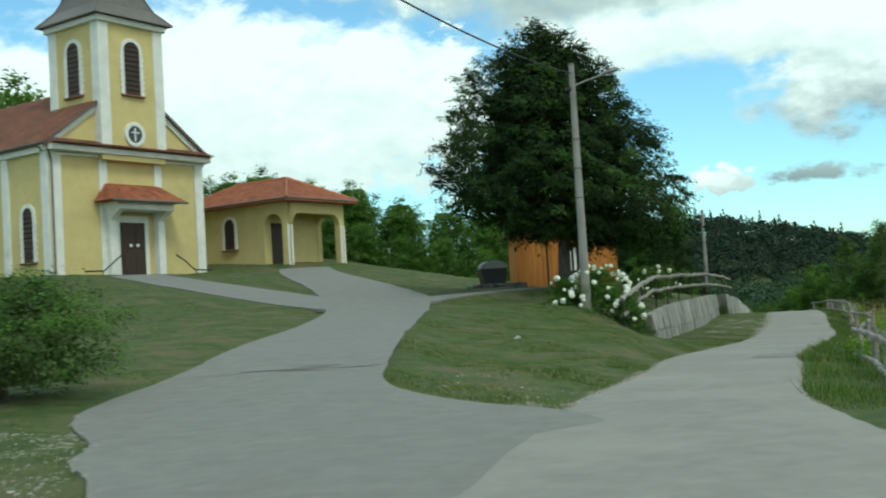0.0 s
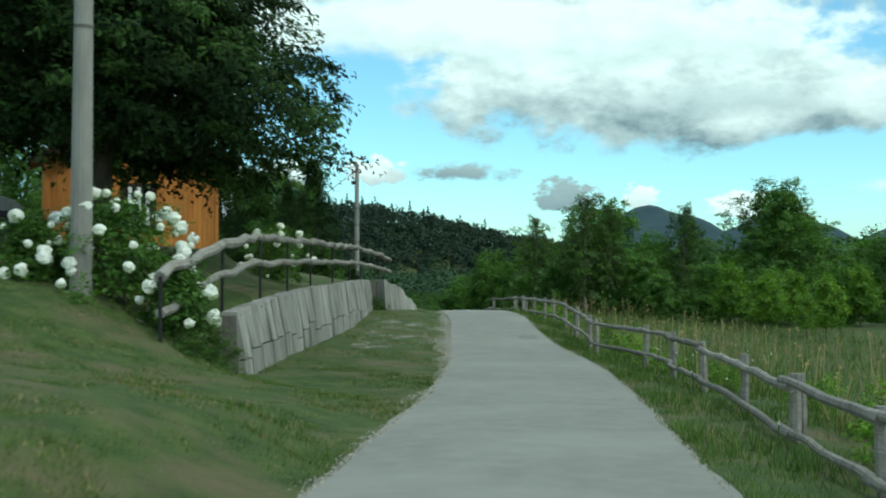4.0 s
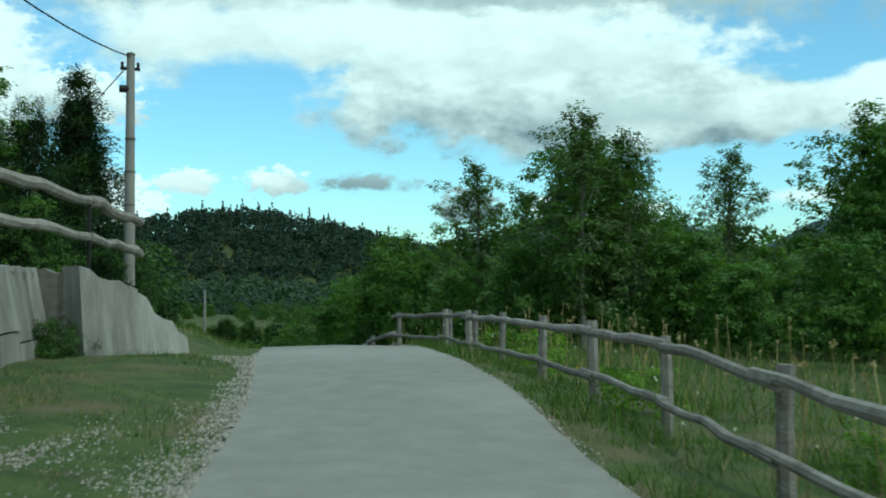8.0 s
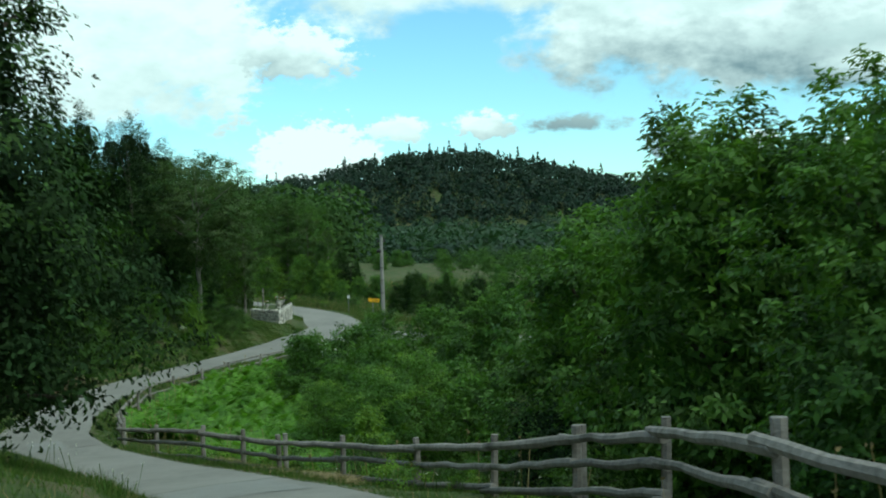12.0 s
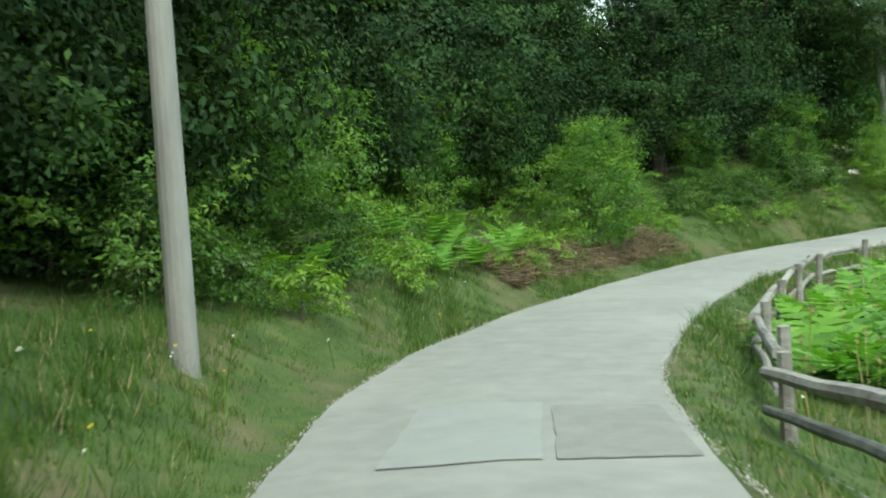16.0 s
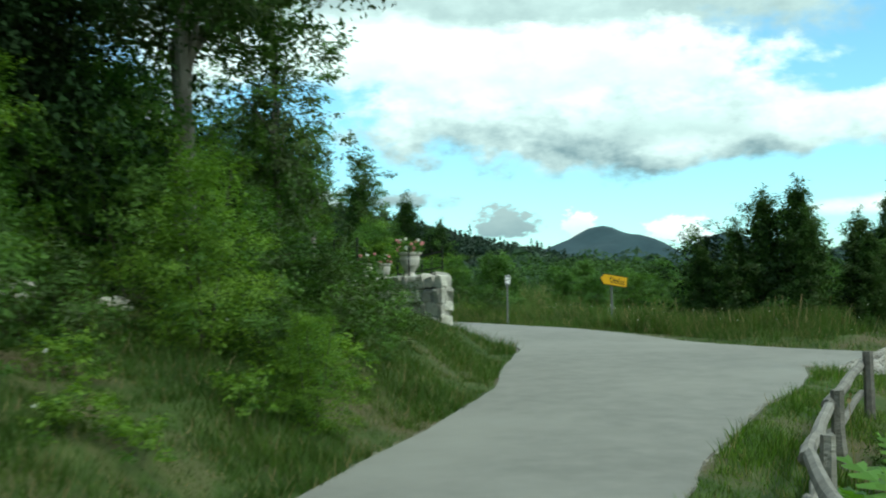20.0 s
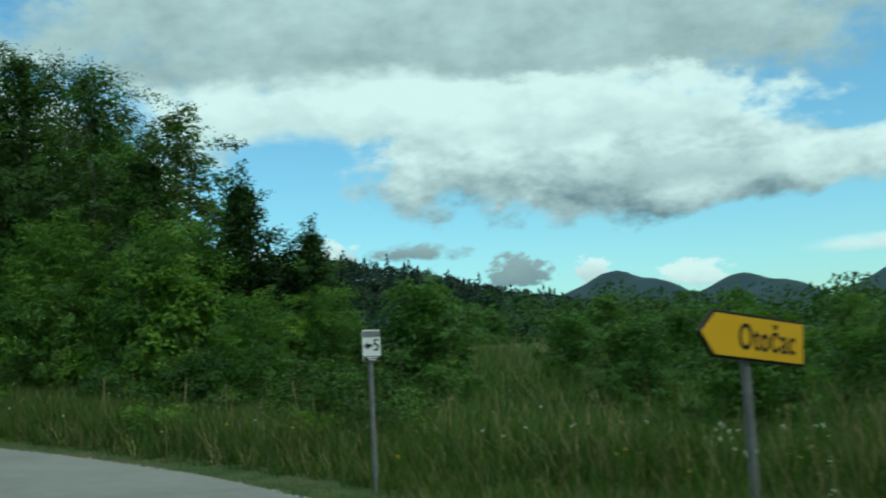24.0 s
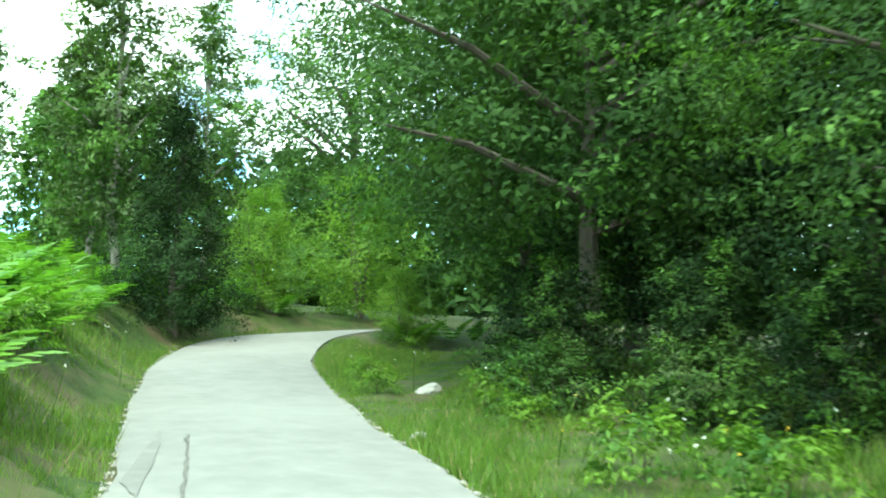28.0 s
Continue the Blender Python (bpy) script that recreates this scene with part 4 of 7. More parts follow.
def build_hut():
    z = 1.9
    h = thing("wooden_hut", (3.6, 57.2, z), "orange varnished plank hut with a gable roof", "hut", turn=4)
    W, D, H = 5.2, 3.6, 3.0
    part("body", boxed((W - 0.06, D - 0.06, H), (W / 2, D / 2, H / 2)), "orange_wood", h)
    n = 34
    for i in range(n):
        x = W * (i + 0.5) / n
        if 2.25 < x < 3.25:
            continue
        part("board", boxed((W / n - 0.012, 0.03, H), (x, -0.0, H / 2), bevel=0.004), "orange_wood", h)
    for i in range(22):
        part("board", boxed((0.03, D / 22 - 0.012, H), (0.0, D * (i + 0.5) / 22, H / 2), bevel=0.004), "orange_wood", h)
    for x in (0.0, W):
        part("corner_post", boxed((0.12, 0.12, H), (x, 0.0, H / 2), bevel=0.01), "orange_wood", h)
    wn = part("window", boxed((1.1, 0.08, 1.45), (2.75, -0.02, 1.45), bevel=0.01), "brown_wood", h, "brown framed window with white curtains")
    for x in (2.48, 2.75, 3.02):
        part("pane", boxed((0.22, 0.02, 1.25), (x, -0.075, 1.45)), "glass", wn)
        part("curtain", boxed((0.12, 0.015, 1.2), (x, -0.095, 1.45)), "white_paint", wn, "white curtain strip")
    rise = 1.25
    for s in (-1, 1):
        l = math.hypot(W / 2 + 0.45, rise * (W / 2 + 0.45) / (W / 2))
        ang = math.degrees(math.atan2(rise, W / 2))
        rf = part("roof", boxed((l, D + 1.1, 0.09), (0, 0, 0), bevel=0.01), "tile_old", h, "dark red shingle roof")
        place(rf, pose(W / 2 + s * (W / 2 + 0.45) / 2, D / 2, H + rise - rise * (W / 2 + 0.45) / W + 0.07, 0, s * ang, 0))
        bb = part("bargeboard", boxed((l, 0.04, 0.2), (0, 0, 0), bevel=0.008), "brown_wood", h, "dark brown bargeboard under the roof edge")
        place(bb, pose(W / 2 + s * (W / 2 + 0.45) / 2, -0.53, H + rise - rise * (W / 2 + 0.45) / W - 0.06, 0, s * ang, 0))
    for y in (-0.02, D - 0.04):
        place(part("gable", extrude_outline([(0, 0), (W, 0), (W / 2, rise)], 0.05), "orange_wood", h), pose(0, y, H))
    part("door_trim", boxed((0.10, 0.05, H), (W * 0.30, -0.03, H / 2), bevel=0.006), "brown_wood", h, "dark brown upright trim")
    return h


build_church()
build_chapel()
build_hut()


def build_bin(x, y, turn):
    z = land_z(x, y)
    b = thing("waste_container", (x, y, z), "black wheeled waste container with a rounded grey lid", "waste container", turn=turn)
    pts = [(-0.55, 0.12), (0.55, 0.12), (0.68, 1.15), (-0.68, 1.15)]
    part("body", extrude_outline(pts, 1.0), "plastic", b)
    lid = [(0.70 * math.cos(math.pi * i / 10), 1.15 + 0.42 * math.sin(math.pi * i / 10)) for i in range(11)]
    part("lid", extrude_outline(lid, 1.04), "galvanised", b, "curved grey lid")
    for sx in (-0.45, 0.45):
        for sy in (0.15, 0.85):
            bm = bmesh.new()
            bmesh.ops.create_cone(bm, cap_ends=True, segments=12, radius1=0.1, radius2=0.1, depth=0.06)
            part("wheel", bm, "plastic", b).matrix_local = pose(sx, sy, 0.1, 0, 90)
    for s in (-1, 1):
        bm = bmesh.new()
        tube(bm, [(s * 0.66, 0.3, 0.95), (s * 0.78, 0.3, 0.95), (s * 0.78, 0.7, 0.95), (s * 0.66, 0.7, 0.95)], [0.02] * 4, 6)
        part("handle", bm, "galvanised", b)


build_bin(2.3, 56.3, 10)


# ---------------------------------------------------------------- poles and wires
def build_pole(x, y, z, h, label, lamp=False, fittings=True, lean=0.0, base_r=0.17):
    p_ = thing("utility_pole", (x, y, z), label, "utility pole", "concrete poles along the road")
    rng = random.Random(int(x * 10))
    steps = [(base_r * (1 - 0.38 * i / 6), -0.4 + (h + 0.4) * i / 6) for i in range(7)]
    shaft = part("shaft", lathe(steps, 14), "pole", p_, "tapered grey concrete shaft")
    p_.rotation_euler = (0, radians(lean), 0)
    for i in range(3):
        part("band", lathe([(base_r * 0.86, 0), (base_r * 0.86, 0.05)], 14), "joint", p_).matrix_local = pose(0, 0, h * (0.45 + 0.12 * i))
    if fittings:
        part("cap", lathe([(0.11, h - 0.02), (0.12, h + 0.02), (0.08, h + 0.06)], 14), "joint", p_)
        bm = boxed((0.5, 0.06, 0.08), (0.0, 0.1, h - 0.35))
        part("crossarm", bm, "dark_metal", p_, "short steel bracket")
        for dx in (-0.2, 0.2):
            part("insulator", lathe([(0.02, 0), (0.05, 0.03), (0.03, 0.07), (0.05, 0.1), (0.02, 0.14)], 10), "dark_metal", p_).matrix_local = pose(dx, 0.1, h - 0.31)
        bm = bmesh.new()
        bmesh.ops.create_cone(bm, cap_ends=True, segments=12, radius1=0.1, radius2=0.1, depth=0.24)
        part("junction_box", bm, "dark_metal", p_, "dark cable box").matrix_local = pose(-0.16, 0, h - 0.9, 0, 90)
    if lamp:
        arm = bmesh.new()
        tube(arm, [(0.08, 0, h - 0.75), (0.5, 0, h - 0.6), (1.2, 0, h - 0.38)], [0.035, 0.03, 0.03], 8)
        la = part("lamp_arm", arm, "galvanised", p_, "galvanised lamp arm")
        place(part("lamp_head", boxed((0.6, 0.22, 0.12), bevel=0.04), "galvanised", la, "grey street lamp head"), pose(1.4, 0, h - 0.31, 0, -14))
    return p_


P1, P2, P3, P4 = (4.8, 38.9, 0.95), (17.86, 76.1, -0.40), (30.6, 133.6, -5.8), (13.38, 103.3, -4.85)
build_pole(*P1, 8.8, "grey concrete utility pole with a street lamp", lamp=True)
build_pole(*P2, 7.2, "grey concrete utility pole with cables and box", base_r=0.165)
build_pole(*P3, 6.2, "slim grey concrete utility pole above the shrubs", base_r=0.15)
build_pole(*P4, 8.0, "grey concrete utility pole against dark woods", base_r=0.12)


WIRE_END = (-5.4, 9.5, 7.9)


def wire(name, a, b, sag, r=0.012, n=20):
    a, b = Vector(a), Vector(b)
    bm = bmesh.new()
    tube(bm, [a.lerp(b, i / n) - Vector((0, 0, sag * 4 * (i / n) * (1 - i / n))) for i in range(n + 1)], [r] * (n + 1), 6)
    return tagged(part(name, bm, "cable"), "black overhead cable hanging between concrete poles", "cable", "overhead cables")


wire("overhead_cable", (P1[0], P1[1], P1[2] + 8.5), (P2[0], P2[1], P2[2] + 7.15), 2.0, 0.018)
wire("overhead_cable", (P2[0], P2[1], P2[2] + 7.0), (11.5, 95, 1.5), 0.5, 0.016)
wire("overhead_cable", (P1[0], P1[1], P1[2] + 8.5), WIRE_END, 0.6, 0.022)


# ---------------------------------------------------------------- retaining wall and its railing
def wall_slab(name, a, b, batter, thick, mat, parent, top_rag=0.0, rng=None, lean=0.0):
    """One poured bay of a battered wall between two plan points."""
    (ax, ay, az, at_), (bx, by, bz, bt) = a, b
    d = Vector((bx - ax, by - ay, 0))
    n = Vector((d.y, -d.x, 0)).normalized()
    bm = bmesh.new()
    k = 6
    front_lo, front_hi, back_lo, back_hi = [], [], [], []
    for i in range(k + 1):
        f = i / k
        x, y = ax + (bx - ax) * f, ay + (by - ay) * f
        lo, hi = az + (bz - az) * f, at_ + (bt - at_) * f + (rng.uniform(-top_rag, top_rag) if rng else 0)
        j = rng.uniform(-0.02, 0.02) if rng else 0
        front_lo.append(bm.verts.new(Vector((x, y, lo)) + n * (batter + j)))
        front_hi.append(bm.verts.new(Vector((x, y, hi)) + n * (lean + j)))
        back_lo.append(bm.verts.new(Vector((x, y, lo)) - n * thick))
        back_hi.append(bm.verts.new(Vector((x, y, hi)) - n * thick))
    for i in range(k):
        bm.faces.new((front_lo[i], front_lo[i + 1], front_hi[i + 1], front_hi[i]))
        bm.faces.new((front_hi[i], front_hi[i + 1], back_hi[i + 1], back_hi[i]))
        bm.faces.new((back_hi[i], back_hi[i + 1], back_lo[i + 1], back_lo[i]))
        bm.faces.new((back_lo[i], back_lo[i + 1], front_lo[i + 1], front_lo[i]))
    bm.faces.new((front_lo[0], front_hi[0], back_hi[0], back_lo[0]))
    bm.faces.new((front_lo[k], back_lo[k], back_hi[k], front_hi[k]))
    bmesh.ops.recalc_face_normals(bm, faces=bm.faces)
    return part(name, bm, mat, parent)


def build_retaining_wall():
    rng = random.Random(3)
    w = tagged(thing("retaining_wall", (0, 0, 0), "stained grey concrete retaining wall with formwork joints", "wall"), kind="structure")
    line = smooth_line(WALL, 0.72)
    for a, b in zip(line, line[1:]):
        f = 0.025 / np.linalg.norm((b - a)[:2])
        a2, b2 = a + (b - a) * f, b - (b - a) * f
        h = a2[3] - a2[2]
        split = rng.uniform(0.4, 0.6)
        lo_a, lo_b = a2.copy(), b2.copy()
        lo_a[3], lo_b[3] = a2[2] + h * split - 0.012, b2[2] + h * split - 0.012
        hi_a, hi_b = a2.copy(), b2.copy()
        hi_a[2], hi_b[2] = a2[2] + h * split + 0.012, b2[2] + h * split + 0.012
        wall_slab("panel", lo_a, lo_b, 0.15 * split + 0.15, 0.25, "concrete", w, 0, rng, 0.15)
        wall_slab("panel", hi_a, hi_b, 0.15 + rng.uniform(-0.01, 0.02), 0.25, "concrete", w, 0.02, rng)
    core = line.copy()
    core[:, 3] -= 0.05
    for a, b in zip(core, core[1:]):
        wall_slab("core", a, b, 0.08, 0.22, "joint", w, 0, None)
    # earthy gap, then the broken end piece, lower towards the verge
    wall_slab("core", (15.0, 62.05, -0.75, 0.98), (15.5, 61.9, -0.7, 0.95), 0.05, 0.3, "joint", w, 0.05, rng)
    wall_slab("end_piece", (15.5, 61.7, -0.7, 1.0), (16.3, 62.2, -0.7, 0.72), 0.18, 0.35, "concrete", w, 0.06, rng)
    wall_slab("end_piece", (16.3, 62.2, -0.7, 0.70), (17.05, 62.6, -0.7, -0.02), 0.18, 0.35, "concrete", w, 0.08, rng)
    return w


build_retaining_wall()


def log_bm(a, b, r0, r1, rng, n=7, sides=8, bend=0.05):
    a, b = Vector(a), Vector(b)
    pts, rad = [], []
    for i in range(n + 1):
        f = i / n
        o = Vector((rng.uniform(-bend, bend), rng.uniform(-bend, bend), rng.uniform(-bend, bend))) * (1 if 0 < i < n else 0.2)
        pts.append(a.lerp(b, f) + o)
        rad.append((r0 + (r1 - r0) * f) * rng.uniform(0.9, 1.12))
    bm = bmesh.new()
    tube(bm, pts, rad, sides, 0.08, rng)
    return bm


def build_wall_railing():
    rng = random.Random(8)
    r = thing("wall_railing", (0, 0, 0), "railing of two long logs on thin iron posts", "railing")
    posts = [(6.0, 37.6, 0.35), (7.2, 40.6, 0.7), (8.3, 43.7, 0.86), (9.4, 46.9, 0.9), (10.6, 50.3, 0.94), (11.9, 53.6, 0.98), (13.2, 57.0, 1.0), (14.4, 60.4, 1.02), (15.9, 63.6, 0.9)]
    tops = []
    for i, (x, y, z) in enumerate(posts):
        x -= 0.12
        h = 1.12 if i > 1 else (0.85 if i == 0 else 1.05)
        bm = bmesh.new()
        tube(bm, [(x, y, z - 0.3), (x, y, z + h)], [0.028, 0.028], 6)
        part("post", bm, "dark_metal", r, "thin dark iron post")
        tops.append((x, y, z + h))
    tops.append((16.75, 65.4, 1.82))
    for (a, b) in zip(tops, tops[1:]):
        part("rail", log_bm(a, b, 0.085, 0.075, rng, 6), "log", r, "grey weathered log")
        part("rail", log_bm(Vector(a) - Vector((0, 0, 0.52)), Vector(b) - Vector((0, 0, 0.52)), 0.075, 0.07, rng, 6), "log", r, "grey weathered log")
    return r


build_wall_railing()


# ---------------------------------------------------------------- log fences
def offset_line(key, off, y0=None, y1=None, step=0.5):
    q = LINES[key]
    d = np.gradient(q[:, :2], axis=0)
    d /= np.linalg.norm(d, axis=1)[:, None]
    nrm = np.stack([d[:, 1], -d[:, 0]], 1)
    p_ = q[:, :2] + nrm * (q[:, 3:4] / 2 + off)
    keep = np.ones(len(p_), bool)
    if y0 is not None:
        keep &= p_[:, 1] >= y0
    if y1 is not None:
        keep &= p_[:, 1] <= y1
    return p_[keep]


def resample(p_, step):
    s = np.append(0, np.cumsum(np.linalg.norm(np.diff(p_, axis=0), axis=1)))
    t = np.arange(0, s[-1], step)
    return np.stack([np.interp(t, s, p_[:, 0]), np.interp(t, s, p_[:, 1])], 1)


def build_fence(points, label, rails, tall, seed, doubled=0.3, tops=None):
    """Posts at the points and log rails between them; tall gives the height at a distance y, tops the posts' upper ends."""
    rng = random.Random(seed)
    f = thing("log_fence", (float(points[0][0]), float(points[0][1]), land_z(*points[0])), label, "fence", "log fences beside the lane")
    o = Vector(f.location)
    zs = verge_z(points[:, 0], points[:, 1])
    feet = []
    for i, ((x, y), z) in enumerate(zip(points, zs)):
        if tops is None:
            x, y = x + rng.uniform(-0.08, 0.08), y + rng.uniform(-0.15, 0.15)
            h = tall(y) * rng.uniform(0.97, 1.12)
        else:
            h = tops[i] - z
        lean = (rng.uniform(-0.05, 0.05), rng.uniform(-0.05, 0.05))
        part("post", log_bm(Vector((x, y, z - 0.35)) - o, Vector((x + lean[0], y + lean[1], z + h)) - o, 0.066, 0.058, rng, 3, 7, 0.01), "log", f, "weathered grey post")
        if rng.random() < doubled:
            part("post", log_bm(Vector((x + 0.16, y + 0.14, z - 0.35)) - o, Vector((x + 0.16, y + 0.16, z + h * 0.98)) - o, 0.06, 0.055, rng, 3, 7, 0.01), "log", f, "weathered grey post")
        feet.append((Vector((x, y, z if tops is None else tops[i] - 1.05)) - o, tall(y)))
    for (a, ha), (b, hb) in zip(feet, feet[1:]):
        side = Vector((-(b - a).y, (b - a).x, 0)).normalized() * 0.11
        d = (b - a).normalized() * 0.22
        for k, (rh, rr) in enumerate(rails):
            za, zb = rh * ha + rng.uniform(-0.04, 0.04), rh * hb + rng.uniform(-0.04, 0.04)
            part("rail", log_bm(a - d + side + Vector((0, 0, za)), b + d + side + Vector((0, 0, zb)), rr * 0.92, rr * 0.76, rng, 6, 8, 0.02), "log", f, "weathered grey log rail")
    return f


FENCE_A = resample(offset_line("a", 1.3, 11.0, 44.5), 3.0)
FENCE_A = np.concatenate([np.c_[FENCE_A, np.interp(FENCE_A[:, 1], [11, 23.4, 28.9, 46], [0.78, 0.50, 0.25, 0.16])],
                          [(16.76, 46.0, 0.16), (18.28, 49.55, 0.12), (19.29, 52.75, 0.25), (20.1, 55.2, 0.32), (20.6, 57.3, 0.39), (21.4, 60.1, 0.36), (22.1, 62.8, 0.34), (22.75, 65.4, 0.31), (23.3, 67.9, 0.27), (23.8, 72.0, 0.11)]])
build_fence(FENCE_A[:, :2], "long weathered log fence along the meadow", [(0.91, 0.058), (0.45, 0.05)], lambda y: 1.05, 21, 0.25, FENCE_A[:, 2])
FENCE_B = np.array([(23.95, 72.5, -0.30), (24.6, 76.2, -0.66), (25.3, 79.8, -1.28), (25.2, 82.4, -1.8), (24.85, 85.2, -2.4), (24.23, 88.1, -2.94), (23.24, 91.05, -3.36), (22.1, 93.47, -3.7), (21.37, 94.95, -3.8),
                    (20.41, 97.5, -4.08), (19.1, 101.2, -4.62), (17.9, 104.6, -5.07)])
build_fence(FENCE_B[:, :2], "three-rail log fence above the fern hollow", [(0.83, 0.07), (0.55, 0.06), (0.24, 0.06)], lambda y: 1.05, 22, 0.25, FENCE_B[:, 2])
FENCE_C = resample(offset_line("b", 1.0, 105.5, 133.4), 3.0)
build_fence(FENCE_C, "low log fence along the lane to the junction", [(0.85, 0.065), (0.4, 0.05)], lambda y: 0.75, 23, 0.15)


# ---------------------------------------------------------------- plants
def unit(v):
    return v / (np.linalg.norm(v, axis=1)[:, None] + 1e-9)


def leaf_cloud(pts, out, size, rng, slim=0.55, fold=0.25, up=0.5, fine=False, along=None):
    """Small pointed leaves, folded and four-cornered where fine, else three-cornered, at the points; out: the way they face; along: the way they point."""
    n = len(pts)
    nrm = unit(out * 0.8 + rng.normal(0, 0.36, (n, 3)) + np.array([0, 0, up]))
    t = unit(np.cross(nrm, rng.normal(0, 1, (n, 3)) if along is None else np.cross(along, nrm)))
    b = np.cross(nrm, t)
    s = (size * rng.uniform(0.6, 1.3, n))[:, None]
    if fine:
        v = np.stack([pts - t * s, pts + b * s * slim * 0.8 + nrm * s * fold, pts + t * s, pts - b * s * slim * 0.8 + nrm * s * fold], 1)
        return v.reshape(-1, 3), np.arange(4 * n).reshape(n, 4)
    v = np.stack([pts - t * s * 0.55 + b * s * slim * 1.15 - nrm * s * fold, pts - t * s * 0.55 - b * s * slim * 1.15 - nrm * s * fold, pts + t * s * 1.25], 1)
    return v.reshape(-1, 3), np.arange(3 * n).reshape(n, 3)


def crown_points(rng, h0, h1, rad, prof, clumps, per, spread_, flat=0.6, inner=0.5, lump=0.25, twigs=5, rise=0.35):
    """Sprays over the crown, each a handful of leafy twigs reaching outwards, and a coarse dense heart."""
    u = rng.uniform(0, 1, clumps * 3)
    u = u[rng.uniform(0, 1, len(u)) < np.clip(prof(u), 0.12, 1)][:clumps]
    n = len(u)
    a = rng.uniform(0, 2 * np.pi, n)
    ph = rng.uniform(0, 6.28, 4)

    def bumps(a, u):
        return 1 + lump * (np.sin(2 * a + ph[0] + 3 * u) * 0.5 + np.sin(3 * a + ph[1] - 5 * u) * 0.35 + np.sin(5 * a + ph[2] + 9 * u) * 0.3)
    r = rad * prof(u) * rng.uniform(0, 1, n) ** inner * bumps(a, u) * rng.uniform(0.80, 1.08, n)
    c = np.stack([r * np.cos(a), r * np.sin(a), h0 + (h1 - h0) * u], 1)
    mid = np.array([0, 0, h0 + 0.3 * (h1 - h0)])
    way = unit((c - mid) * np.array([1, 1, 0.7]))
    # the twigs of each spray
    tw = unit(np.repeat(way, twigs, 0) * 0.8 + rng.normal(0, 0.62, (n * twigs, 3)) * np.array([1, 1, flat]) + np.array([0, 0, rise]))
    ln = spread_ * 2.1 * rng.uniform(0.55, 1.25, n * twigs)
    k = rng.integers(int(per * 0.6), int(per * 1.4), n)
    idx = np.repeat(np.arange(n), k)
    m = len(idx)
    ti = idx * twigs + rng.integers(0, twigs, m)
    f = rng.uniform(0.0, 1.0, m)
    jit = rng.normal(0, 1, (m, 3)) * np.array([1, 1, max(flat, 0.35)]) * spread_ * (0.46 - 0.24 * f)[:, None]
    pts = c[idx] + tw[ti] * (f * ln[ti])[:, None] + jit - np.array([0, 0, 0.30]) * (f * f * ln[ti])[:, None] - way[idx] * spread_ * 0.8
    out = unit(unit(pts - mid) * 0.6 + unit(jit) * 0.35)
    along = unit(tw[ti] * 0.6 + unit(jit) * 0.8)
    q = clumps * 22
    ui, ai = rng.uniform(0.04, 0.93, q), rng.uniform(0, 6.28, q)
    ri = rad * prof(ui) * 0.62 * np.sqrt(rng.uniform(0, 1, q)) * bumps(ai, ui)
    core = np.stack([ri * np.cos(ai), ri * np.sin(ai), h0 + (h1 - h0) * ui * 0.96], 1)
    return c, pts, out, idx, along, core


PROFILE = {
    "round": lambda u: np.sqrt(np.clip(1 - (2 * u - 0.9) ** 2 / 1.25, 0, 1)),
    "cone": lambda u: np.clip(1.02 - u, 0.03, 1) ** 0.8 * np.clip(0.55 + 4 * u, 0, 1),
    "lime": lambda u: np.interp(u, [0, 0.1, 0.22, 0.44, 0.67, 0.89, 1.0], [0.58, 0.90, 1.0, 0.89, 0.70, 0.36, 0.10]),
    "spires": lambda u: np.interp(u, [0, 0.3, 0.6, 0.8, 1.0], [0.95, 1.0, 0.80, 0.52, 0.12]),
    "tall": lambda u: np.sqrt(np.clip(1 - (2 * u - 0.8) ** 2 / 1.5, 0.02, 1)) * (1 - 0.3 * u),
    "bush": lambda u: np.sqrt(np.clip(1 - u ** 2 * 0.95, 0, 1)),
    "umbrella": lambda u: np.clip(0.25 + 1.5 * u, 0, 1) * np.sqrt(np.clip(1.05 - u ** 3, 0, 1)),
}


